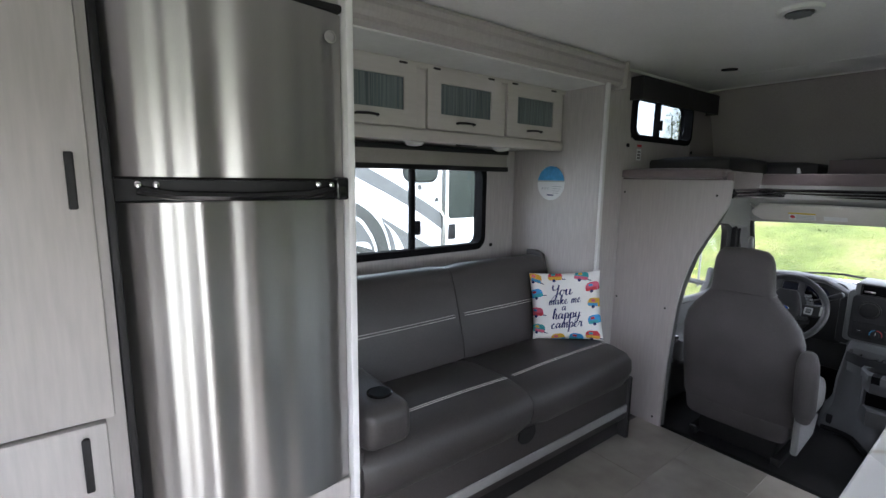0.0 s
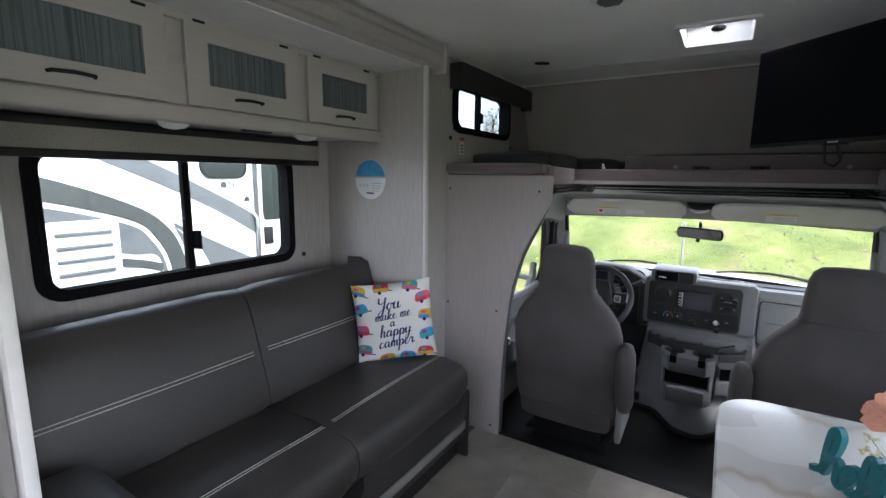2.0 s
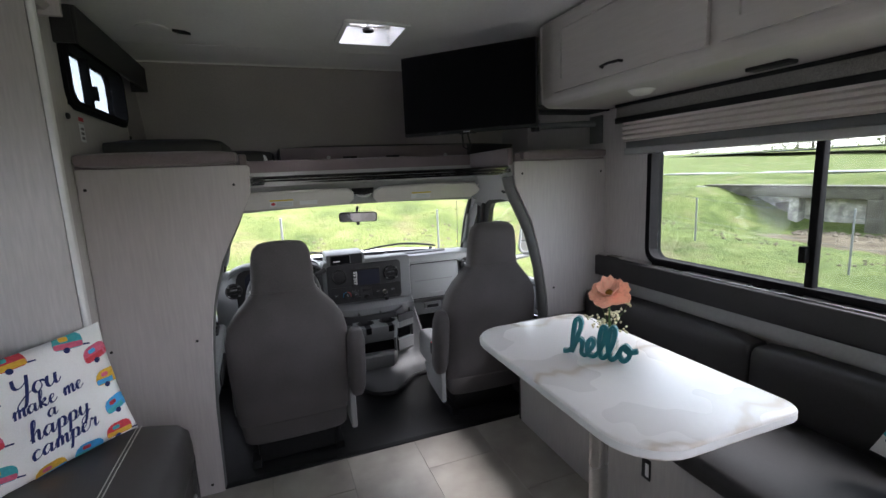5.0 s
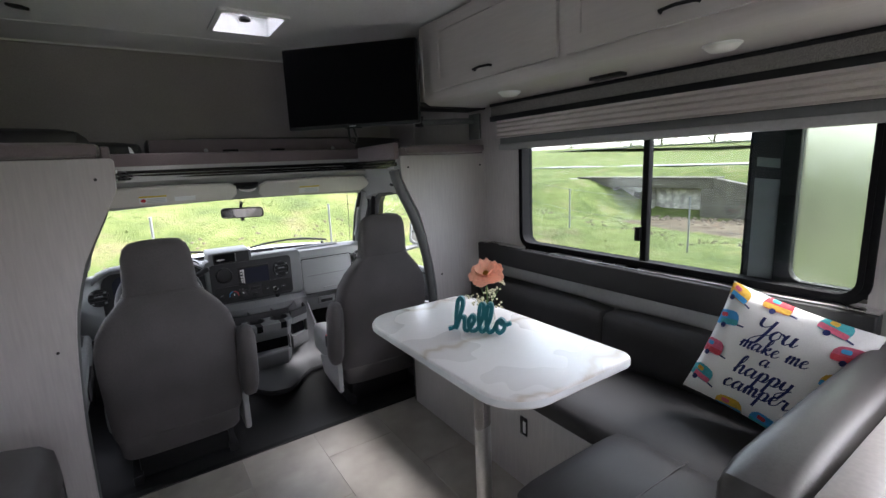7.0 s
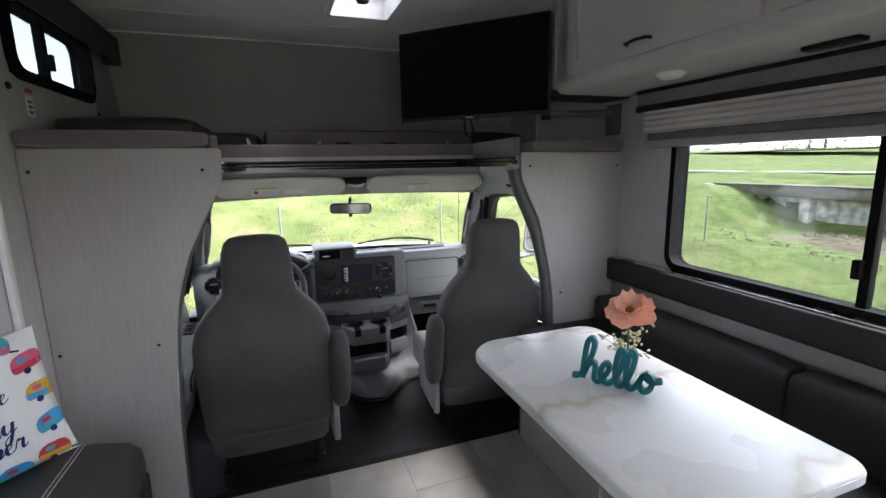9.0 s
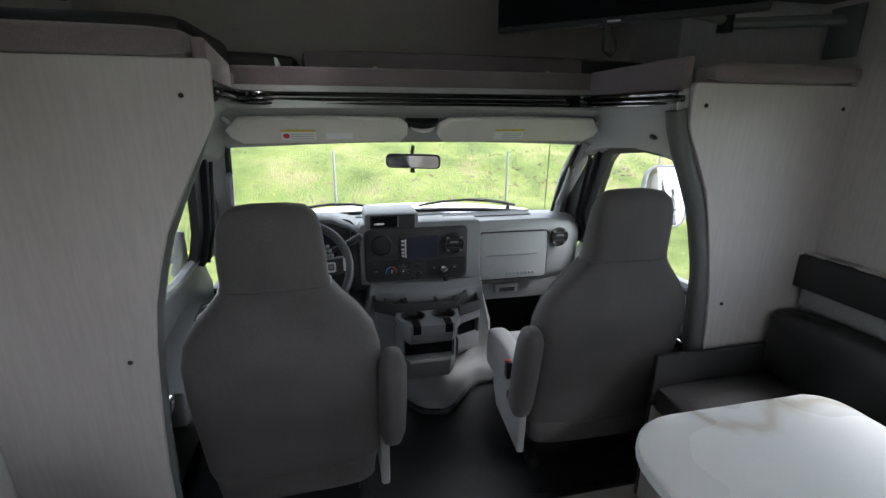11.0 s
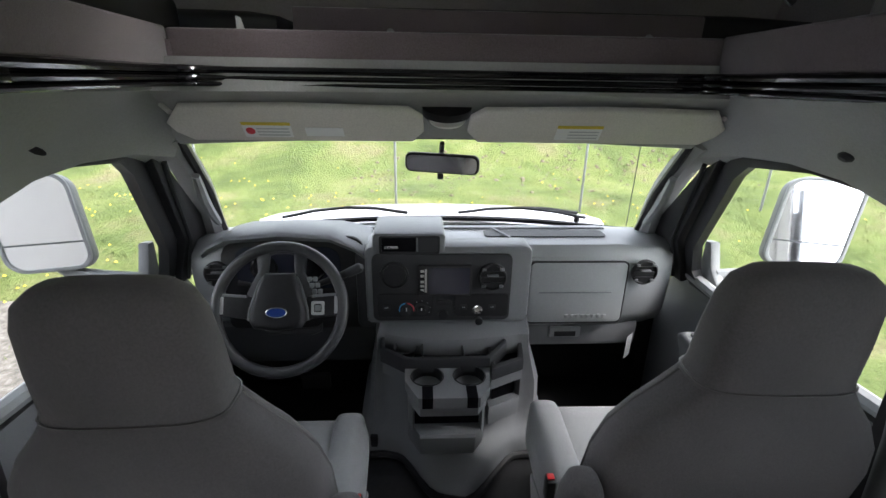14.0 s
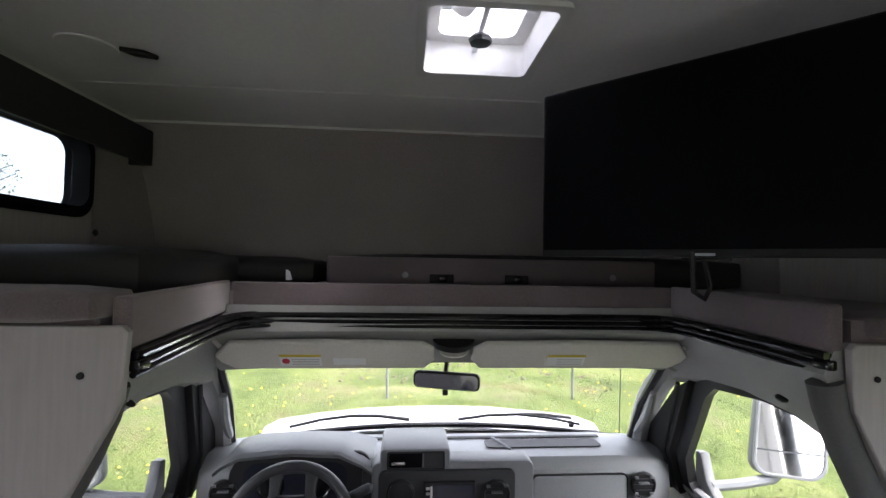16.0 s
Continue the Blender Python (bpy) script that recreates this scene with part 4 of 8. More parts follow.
# windscreen
ws = thing("window_4", "wide laminated windscreen", "windscreen", (3.8, C, 0.78), kind="structure")
top = [(3.40 + 0.045 * (1 - ((y - C) / 0.745) ** 2), y, 1.205 - 0.015 * ((y - C) / 0.745) ** 2) for y in [C + 0.745 * (1 - i / 6) for i in range(13)]]
bot = [(3.88 + 0.17 * (1 - ((y - C) / 0.87) ** 2), y, 0.765 - 0.01 * ((y - C) / 0.87) ** 2) for y in [C + 0.87 * (1 - i / 6) for i in range(13)]]
g = part("pane", solid(loft([top, [((a[0] * 0.5 + b[0] * 0.5) + 0.02, (a[1] + b[1]) / 2, (a[2] + b[2]) / 2 + 0.015) for a, b in zip(top, bot)], bot], False, False), 0.005), M_GLASS, ws)
g.visible_shadow = False
part("seal", tube([(x - 0.004, y, z) for x, y, z in top], 0.009, 6), M_BLACK, ws)
part("lower_seal", tube([(x, y, z + 0.004) for x, y, z in bot], 0.012, 6), M_BLACK, ws)
part("side_seal", tube([top[0], ((top[0][0] + bot[0][0]) / 2 + 0.02, (top[0][1] + bot[0][1]) / 2, (top[0][2] + bot[0][2]) / 2 + 0.015), bot[0]], 0.014, 6), M_BLACK, ws)
part("side_seal", tube([top[-1], ((top[-1][0] + bot[-1][0]) / 2 + 0.02, (top[-1][1] + bot[-1][1]) / 2, (top[-1][2] + bot[-1][2]) / 2 + 0.015), bot[-1]], 0.014, 6), M_BLACK, ws)

# hood, wipers and aerial outside
hood = thing("bonnet", "white vehicle bonnet in front of the windscreen", "bonnet", (4.3, C, 0.0))
rows = []
for x, z, w in ((4.03, 0.755, 0.82), (4.15, 0.785, 0.82), (4.35, 0.755, 0.80), (4.65, 0.67, 0.76), (4.9, 0.54, 0.70), (5.0, 0.38, 0.68)):
    rows.append([(x, C + w * u, z - 0.055 * abs(u) ** 2.5 - (0.35 if abs(u) > 1.01 else 0)) for u in (1.03, 1, 0.8, 0.5, 0.25, 0, -0.25, -0.5, -0.8, -1, -1.03)])
part("panel", solid(loft(rows, False, False), 0.01), M_HOOD, hood)
part("scuttle", box(3.96, 4.07, C - 0.8, C + 0.8, 0.68, 0.735, 0.01), M_BLACK, hood)
part("front", box(4.96, 5.03, C - 0.6, C + 0.6, -0.5, 0.38, 0.03), M_HOOD, hood)
for y0, y1 in ((0.86, 0.33), (0.10, -0.46)):
    wp = thing("wiper", "black windscreen wiper at rest", "wiper", (3.9, y0, 0.78), "windscreen wipers")
    s = 1 if y1 < y0 else -1
    pts = [(4.035 - 0.14 * ((y0 + (y1 - y0) * q - C) / 0.87) ** 2 - 0.008, y0 + (y1 - y0) * q, 0.80 + 0.03 * math.sin(math.pi * q)) for q in (0, 0.25, 0.5, 0.75, 1)]
    part("blade", tube(pts, 0.007, 6), M_BLACK, wp)
    part("arm", tube([pts[2], (pts[2][0] + 0.02, (y0 + y1) / 2 - 0.12, 0.822), (4.06, y1, 0.79)], 0.008, 6), M_BLACK, wp)
    part("pivot", lathe([(0.014, 0), (0.014, 0.02), (0.006, 0.028)], 8, Matrix.Translation((4.055, y1, 0.75))), M_BLACK, wp)
solo("aerial", tube([(4.05, -0.70, 0.70), (4.06, -0.71, 1.0), (4.07, -0.72, 1.6)], 0.0022, 5), M_BLACK, "thin black radio aerial", "aerial")

# ---- dashboard ----
dash = thing("dashboard", "grey moulded dashboard with dark centre stack", "dashboard", (3.7, C, 0.4))
rows = []
for y in (1.115, 1.10, 1.04, 0.9, 0.5, 0.2, -0.1, -0.5, -0.64, -0.70, -0.715):
    e = max(0.0, (abs(y - C) - 0.72) / 0.195)
    b = 0.05 * e * e
    rows.append([(3.93 - b, y, 0.77), (3.72, y, 0.795 - b * 0.3), (3.63 + b * 0.5, y, 0.79 - b), (3.595 + b, y, 0.755 - b), (3.59 + b, y, 0.66), (3.605 + b, y, 0.50), (3.64 + b, y, 0.44), (3.72, y, 0.42), (3.93, y, 0.42)])
part("body", loft(rows), M_DASH, dash)
part("lower_panel", box(3.64, 3.80, -0.62, 0.02, 0.34, 0.46, 0.02), M_DASHM, dash)
part("knee_panel", box(3.60, 3.80, 0.42, 1.06, 0.30, 0.475, 0.03), M_DASHD, dash)
# instrument hood
hd = []
for y in (1.015, 0.99, 0.93, 0.75, 0.58, 0.50, 0.465):
    q = 1 - min(1, abs(y - 0.745) / 0.275) ** 4
    t = 0.795 + 0.073 * q
    hd.append([(3.86, y, 0.77), (3.82, y, 0.795 + 0.035 * q), (3.66, y, t - 0.004), (3.535, y, t + 0.002), (3.52, y, t - 0.008), (3.53, y, t - 0.022), (3.66, y, 0.785 + 0.02 * q), (3.70, y, 0.77)])
part("instrument_hood", loft(hd), M_DASHM, dash)
# Its black also stands for the shade in the cave under the hood.
part("instrument_surround", prism(rrect(0.475, 0.985, 0.47, 0.838, (0.03, 0.03, 0.10, 0.05)), 0.02, 0.006, 2, on_x(3.585)), M_BLACK, dash)
part("instrument_glass", prism(rrect(0.56, 0.93, 0.64, 0.80, 0.05), 0.004, m=on_x(3.580)), M_LCD, dash)
for y in (0.83, 0.66):
    part("gauge", lathe([(0.05, 0), (0.05, 0.004), (0.043, 0.006), (0.04, 0.003)], 20, axes((3.579, y, 0.72), (0, 1, 0), (0, 0, 1), (-1, 0, 0))), M_BLACKG, dash)
# centre stack
part("stack_surround", prism(rrect(-0.122, 0.465, 0.528, 0.828, (0.03, 0.02, 0.03, 0.03)), 0.10, 0.012, 2, on_x(3.512)), M_DASHM, dash)
part("stack_cheek", prism(rrect(0.436, 0.50, 0.50, 0.80, 0.02), 0.09, 0.01, 2, on_x(3.53)), M_DASHD, dash)
part("stack_plate", prism(rrect(-0.05, 0.44, 0.545, 0.802, 0.024), 0.016, 0.005, 2, on_x(3.499)), M_DASHD, dash)
pod = part("upper_pod", prism(rrect(0.186, 0.436, 0.80, 0.874, 0.014), 0.22, 0.010, 2, on_x(3.508)), M_DASHM, dash)
part("pod_frame", ring(rrect(0.206, 0.412, 0.803, 0.868, 0.008, 3), rrect(0.214, 0.404, 0.81, 0.861, 0.006, 3), 0.006, on_x(3.503)), M_BLACK, pod)
# Flat black sheet; the pocket's shade is only its colour.
part("pod_pocket", prism(rrect(0.286, 0.404, 0.81, 0.861, 0.005, 3), 0.004, m=on_x(3.5055)), M_TV_SHADE, pod)
part("pod_panel", prism(rrect(0.214, 0.280, 0.81, 0.861, 0.005, 3), 0.004, 0.001, 1, on_x(3.5045)), M_DASHD, pod)
part("pod_tab", box(3.498, 3.508, 0.347, 0.396, 0.822, 0.833, 0.002), M_ALU, pod)
rad = part("radio", prism(rrect(0.094, 0.281, 0.648, 0.766, 0.006), 0.012, 0.003, 1, on_x(3.490)), M_BLACK, dash)
part("radio_screen", prism(rrect(0.101, 0.244, 0.659, 0.757, 0.004), 0.003, m=on_x(3.4875)), M_LCD, rad)
part("radio_strip", box(3.4868, 3.490, 0.249, 0.257, 0.664, 0.752, 0.001), M_ALU, rad)
for z in (0.668, 0.684, 0.70, 0.722, 0.74):
    part("radio_key", box(3.4862, 3.490, 0.259, 0.272, z, z + 0.009, 0.001), M_ALU, rad)
for y, z, r, x in ((0.362, 0.727, 0.05, 3.498), (0.019, 0.718, 0.052, 3.498), (0.998, 0.695, 0.05, 3.588), (-0.568, 0.70, 0.05, 3.578)):
    mm = axes((x, y, z), (0, 1, 0), (0, 0, 1), (-1, 0, 0))
    shut = y == 0.362
    vt = part("air_vent", lathe([(r, 0), (r, 0.008), (r * 0.88, 0.012), (r * 0.82, 0.004)], 24, mm), M_BLACK, dash)
    if shut:
        part("closed_flap", lathe([(r * 0.8, 0.0), (r * 0.78, 0.006), (r * 0.3, 0.010), (0.002, 0.010)], 24, mm), M_BLACK, vt)
        continue
    for k in range(4):
        a = radians(45 + 90 * k)
        part("vent_lug", box(x - 0.015, x - 0.006, y + r * 0.86 * math.cos(a) - 0.007, y + r * 0.86 * math.cos(a) + 0.007, z + r * 0.86 * math.sin(a) - 0.005, z + r * 0.86 * math.sin(a) + 0.005, 0.002), M_DASHM, vt)
    for k in range(3):
        h = (k - 1) * r * 0.42
        w = math.sqrt(max(0.0001, (r * 0.78) ** 2 - h * h))
        part("slat", box(x - 0.011, x - 0.003, y - w, y + w, z + h - 0.003, z + h + 0.003), M_BLACK, vt)
    part("vent_tab", box(x - 0.017, x - 0.003, y - 0.02, y + 0.02, z + 0.006, z + 0.012, 0.002), M_DASHM, vt)
part("heater_plate", prism(rrect(0.228, 0.424, 0.563, 0.655, 0.012), 0.004, 0.001, 1, on_x(3.4955)), M_BLACK, dash)
part("socket_plate", prism(rrect(-0.043, 0.15, 0.563, 0.652, (0.01, 0.02, 0.02, 0.01)), 0.004, 0.001, 1, on_x(3.4955)), M_BLACK, dash)
for y, z, r in ((0.321, 0.596, 0.028), (0.268, 0.597, 0.024)):
    dl = part("climate_dial", lathe([(r, 0), (r, 0.006), (r * 0.62, 0.009), (r * 0.55, 0.02), (0.004, 0.021)], 20, axes((3.4955, y, z), (0, 1, 0), (0, 0, 1), (-1, 0, 0))), M_DASHD, dash)
    part("dial_mark", box(3.473, 3.4755, y - 0.0015, y + 0.0015, z + 0.002, z + r * 0.5), M_PAPER, dl)
for a0, n, mt in ((-15, 9, M_BLUE), (95, 9, M_RED)):
    part("dial_arc", tube([(3.488, 0.321 - 0.0255 * math.cos(radians(a0 + 12 * i)) * (-1), 0.596 + 0.0255 * math.sin(radians(a0 + 12 * i))) for i in range(n)], 0.0022, 5), mt, dash)
for k in range(7):
    a = radians(-20 + 38 * k)
    part("dial_tick", box(3.4945, 3.4955, 0.268 + 0.031 * math.cos(a) - 0.002, 0.268 + 0.031 * math.cos(a) + 0.002, 0.597 + 0.031 * math.sin(a) - 0.001, 0.597 + 0.031 * math.sin(a) + 0.001), M_PALEGREY, dash)
part("knob", lathe([(0.018, 0), (0.017, 0.010), (0.004, 0.012)], 16, axes((3.499, 0.191, 0.572), (0, 1, 0), (0, 0, 1), (-1, 0, 0))), M_BLACK, dash)
part("switch_bar", box(3.4925, 3.4995, 0.16, 0.216, 0.610, 0.63, 0.003), M_BLACK, dash)
part("socket_ring", lathe([(0.018, 0), (0.018, 0.006), (0.0125, 0.008), (0.011, 0.002)], 20, axes((3.4955, 0.068, 0.592), (0, 1, 0), (0, 0, 1), (-1, 0, 0))), M_CHROME, dash)
for y in (0.118, 0.016, 0.392):
    part("switch", box(3.491, 3.4955, y - 0.013, y + 0.013, 0.592, 0.612, 0.002), M_DASHD, dash)
    part("switch_mark", box(3.4902, 3.491, y - 0.006, y + 0.006, 0.602, 0.604), M_PALEGREY, dash)
part("key_plug", lathe([(0.012, 0), (0.014, 0.03), (0.004, 0.034)], 12, axes((3.51, 0.062, 0.549), (0, 1, 0), (0, 0, 1), (-1, 0, 0))), M_BLACK, dash)
# passenger side
part("lid_gap", prism(rrect(-0.513, -0.134, 0.479, 0.739, 0.022), 0.02, m=on_x(3.586)), M_BLACK, dash)
part("glovebox_lid", prism(rrect(-0.508, -0.139, 0.484, 0.734, 0.02), 0.012, 0.005, 2, on_x(3.582)), M_DASH, dash)
part("lid_groove", box(3.5785, 3.582, -0.455, -0.175, 0.612, 0.617, 0.001), M_DASHM, dash)
for k in range(8):
    part("raised_bar", box(3.5792, 3.583, -0.30 - 0.021 * k, -0.286 - 0.021 * k, 0.505, 0.52, 0.001), M_DASH, dash)
part("drawer_handle", box(3.632, 3.645, -0.38, -0.25, 0.385, 0.435, 0.008), M_DASH, dash)
# Dark block on the handle; the recess is only shade in colour.
part("drawer_recess", box(3.630, 3.640, -0.36, -0.27, 0.39, 0.415, 0.004), M_DASHD, dash)
part("top_tray", prism(rrect(3.70, 3.78, -0.46, 0.02, 0.02), 0.004, 0.001, 1, Matrix.Translation((0, 0, 0.7955))), M_DASHD, dash)
part("tray_divider", tube([(3.66, -0.08, 0.80), (3.80, -0.02, 0.80)], 0.006, 6), M_DASH, dash)
part("defrost_slot", box(3.83, 3.85, -0.5, 0.9, 0.785, 0.789), M_DASHD, dash)

# steering wheel and column
wc = Vector((3.325, 0.707, 0.692))
tilt = radians(28)
WM = axes(wc, (0, -1, 0), (math.sin(tilt), 0, math.cos(tilt)), (-math.cos(tilt), 0, math.sin(tilt)))
wheel = thing("steering_wheel", "dark grey four-spoke steering wheel", "steering wheel", wc)


def on_wheel(name, bm, mt, z=0.0, parent=None, label=""):
    bm.transform(WM @ Matrix.Translation((0, 0, z)))
    return part(name, bm, mt, parent or wheel, label)


on_wheel("rim", tube([(0.194 * math.cos(a), 0.194 * math.sin(a), 0) for a in [2 * math.pi * i / 48 for i in range(48)]], 0.0175, 12, True), M_WHEEL)
hub = on_wheel("hub", prism([(-0.045, 0.108), (0.045, 0.108), (0.062, 0.075), (0.083, 0.0), (0.086, -0.035), (0.07, -0.06), (0.0, -0.067), (-0.07, -0.06), (-0.086, -0.035), (-0.083, 0.0), (-0.062, 0.075)], 0.045, 0.018, 4), M_BLACK, -0.012)
on_wheel("hub_strip", prism(rrect(-0.043, 0.043, 0.103, 0.11, 0.003, 2), 0.004, 0.001, 1), M_CHROME, 0.012, hub, "thin chrome strip")
for sg in (1, -1):
    on_wheel("hub_edge", tube([(sg * x, y, 0.012) for x, y in ((0.052, 0.098), (0.066, 0.07), (0.087, 0.0), (0.09, -0.035))], 0.0035, 6), M_DASHM, 0, hub)
    on_wheel("upper_spoke", prism([(sg * x, y) for x, y in ((0.042, 0.10), (0.036, 0.178), (0.078, 0.168), (0.072, 0.112), (0.104, 0.045), (0.075, 0.03))], 0.02, 0.006, 2), M_WHEEL, -0.016)
    on_wheel("side_spoke", prism([(sg * x, y) for x, y in ((0.08, 0.038), (0.184, 0.044), (0.184, -0.022), (0.078, -0.034))], 0.022, 0.007, 2), M_BLACK, -0.014)
    on_wheel("spoke_edge", box(min(sg * 0.168, sg * 0.178), max(sg * 0.168, sg * 0.178), -0.016, 0.038, 0.004, 0.0105, 0.002), M_SILVERTRIM, 0)
    on_wheel("spoke_trim", prism([(sg * x, y) for x, y in ((0.10, 0.042), (0.172, 0.048), (0.172, 0.039), (0.098, 0.033))], 0.006, 0.002, 1), M_DASHM, 0.006)
on_wheel("crossbar", prism([(0.02, 0.172), (-0.02, 0.172), (-0.07, 0.158), (-0.06, 0.182), (0.06, 0.182), (0.07, 0.158)], 0.016, 0.004, 2), M_WHEEL, -0.014)
on_wheel("lower_plate", prism([(-0.045, -0.064), (0.115, -0.056), (0.13, -0.045), (0.13, -0.07), (0.10, -0.082), (-0.03, -0.08)], 0.02, 0.005, 2), M_BLACK, -0.02)
bd = on_wheel("badge", prism([(0.03 * math.cos(2 * math.pi * i / 24), -0.012 + 0.0135 * math.sin(2 * math.pi * i / 24)) for i in range(24)], 0.004, 0.001, 1), M_BLUEDEC, 0.033, hub, "plain blue oval badge")
on_wheel("badge_rim", tube([(0.031 * math.cos(2 * math.pi * i / 24), -0.012 + 0.0145 * math.sin(2 * math.pi * i / 24), 0) for i in range(24)], 0.0018, 5, True), M_CHROME, 0.036, hub)
for r_ in range(3):
    for c_ in range(2):
        on_wheel("key", box(0.083 + 0.017 * c_ + 0.008 * r_, 0.098 + 0.017 * c_ + 0.008 * r_, 0.083 - 0.019 * r_, 0.098 - 0.019 * r_, 0, 0.008, 0.003), M_DASHM, 0.004)
on_wheel("key_pad", ring(rrect(0.098, 0.138, -0.020, 0.022, 0.006, 3), rrect(0.106, 0.130, -0.012, 0.014, 0.004, 3), 0.004, None, 0.001), M_SILVERTRIM, 0.009)
on_wheel("key_centre", prism(rrect(0.109, 0.127, -0.008, 0.010, 0.003, 2), 0.004, 0.001, 1), M_DASHM, 0.009)
col = thing("steering_column", "dark steering column with gear and wiper stalks", "steering column", (3.55, 0.755, 0.45))
part("shroud", tube([wc + Vector((0.04, 0, -0.025)), wc + Vector((0.14, 0, -0.07)), wc + Vector((0.34, 0, -0.15))], [0.05, 0.06, 0.07], 12), M_DASHD, col)
lever = part("gear_lever", tube([wc + Vector((0.10, -0.06, 0.02)), wc + Vector((0.07, -0.17, 0.075)), wc + Vector((0.055, -0.215, 0.10))], [0.008, 0.012, 0.014], 10), M_BLACK, col)
part("lever_knob", tube([wc + Vector((0.055, -0.205, 0.094)), wc + Vector((0.045, -0.245, 0.118)), wc + Vector((0.042, -0.252, 0.122))], [0.015, 0.016, 0.009], 12), M_DASHD, lever)
part("stalk", tube([wc + Vector((0.10, 0.06, 0.02)), wc + Vector((0.08, 0.15, 0.05))], [0.008, 0.011], 8), M_BLACK, col)

# engine cover console
con = thing("engine_cover_console", "grey engine cover console with cup holders and bins", "console", (3.35, 0.15, 0.0))
WAIST = [(3.9, 0.475), (3.51, 0.46), (3.47, 0.40), (3.43, 0.33), (3.40, 0.25), (3.39, 0.155), (3.40, 0.07), (3.43, -0.03), (3.46, -0.10), (3.50, -0.18), (3.9, -0.20)]
CROWN = [(3.9, 0.445), (3.50, 0.435), (3.47, 0.40), (3.445, 0.33), (3.43, 0.25), (3.425, 0.15), (3.43, 0.06), (3.445, -0.03), (3.46, -0.09), (3.49, -0.13), (3.9, -0.15)]
HUMP = [(3.9, 0.515), (3.49, 0.50), (3.44, 0.40), (3.41, 0.335), (3.32, 0.245), (3.295, 0.16), (3.305, 0.08), (3.39, -0.05), (3.42, -0.115), (3.48, -0.22), (3.9, -0.24)]
FOOT = [(3.9, 0.52), (3.47, 0.505), (3.43, 0.415), (3.40, 0.335), (3.25, 0.24), (3.215, 0.16), (3.225, 0.085), (3.385, -0.055), (3.41, -0.12), (3.46, -0.225), (3.9, -0.245)]


def between(a, b, q):
    return [(x0 + (x1 - x0) * q, y0 + (y1 - y0) * q) for (x0, y0), (x1, y1) in zip(a, b)]


levels = [(-0.012, FOOT), (0.03, between(FOOT, HUMP, 0.1)), (0.06, between(FOOT, HUMP, 0.35)), (0.085, HUMP), (0.11, between(HUMP, WAIST, 0.4)), (0.14, between(HUMP, WAIST, 0.75)), (0.19, between(HUMP, WAIST, 0.9)), (0.30, WAIST), (0.46, CROWN), (0.505, [(x + 0.01, y) for x, y in CROWN]), (0.53, [(x + 0.045, y * 0.98) for x, y in CROWN])]
part("cover", loft([[(p.x, p.y, z) for p in smooth_ring(o)] for z, o in levels]), M_DASHM, con)
part("base_seal", tube([(p.x - 0.006, p.y, 0.006) for p in smooth_ring(FOOT)[4:-4]], 0.014, 8), M_BLACK, con)


def plate_hole(poly, cx, cy, r, z0, z1):
    """A plate with straight sides and a round hole; poly holds the hole's centre inside."""
    angs = sorted(set([2 * math.pi * i / 36 - math.pi for i in range(36)] + [math.atan2(y - cy, x - cx) for x, y in poly]))
    outer, inner = [], []
    for a in angs:
        dx, dy, best = math.cos(a), math.sin(a), 9.0
        for (ax, ay), (bx, by) in zip(poly, poly[1:] + poly[:1]):
            ex, ey = bx - ax, by - ay
            den = dx * ey - dy * ex
            if abs(den) < 1e-9:
                continue
            t = ((ax - cx) * ey - (ay - cy) * ex) / den
            u = ((ax - cx) * dy - (ay - cy) * dx) / den
            if t > 0 and -1e-6 <= u <= 1 + 1e-6:
                best = min(best, t)
        outer.append((cx + best * dx, cy + best * dy))
        inner.append((cx + r * dx, cy + r * dy))
    return ring(outer, inner, z1 - z0, Matrix.Translation((0, 0, z0)))


def cup(cx, cy, r, z, deep):
    """An open round well."""
    bm = loft([[(cx + q * math.cos(2 * math.pi * k / 28), cy + q * math.sin(2 * math.pi * k / 28), h) for k in range(28)] for q, h in ((r + 0.004, z + 0.001), (r, z + 0.002), (r * 0.96, z - 0.006), (r * 0.84, z - deep))], False)
    bm.faces.new([v for v in bm.verts if v.co.z < z - deep + 1e-4])
    return bm


# front bin under the cup tray
def bin_ring(xf, w):
    return [(3.42, 0.318 - w), (xf + 0.08, 0.316 - w), (xf, 0.275 - w * 0.5), (xf, 0.09 + w * 0.5), (xf + 0.05, 0.056 + w), (3.42, 0.045 + w)]


for nm, rows_ in (("bin_top", ((0.352, 3.226), (0.36, 3.216), (0.415, 3.204), (0.424, 3.206))), ("bin_lip", ((0.148, 3.30), (0.155, 3.268), (0.178, 3.256), (0.248, 3.24), (0.257, 3.246)))):
    part(nm, loft([[(x, y, z) for x, y in bin_ring(xf, 0.0)] for z, xf in rows_]), M_DASHM, con)
part("bin_post", prism([(3.42, 0.318), (3.325, 0.316), (3.27, 0.30), (3.285, 0.293), (3.42, 0.30)], 0.10, m=Matrix.Translation((0, 0, 0.255))), M_DASHM, con)
part("bin_post", prism([(3.42, 0.045), (3.29, 0.056), (3.265, 0.068), (3.275, 0.075), (3.42, 0.062)], 0.10, m=Matrix.Translation((0, 0, 0.255))), M_DASHM, con)
# Black block fills the bin; its colour stands for the shade inside.
part("bin_hollow", box(3.30, 3.42, 0.062, 0.30, 0.2575, 0.3515), M_TV_SHADE, con)
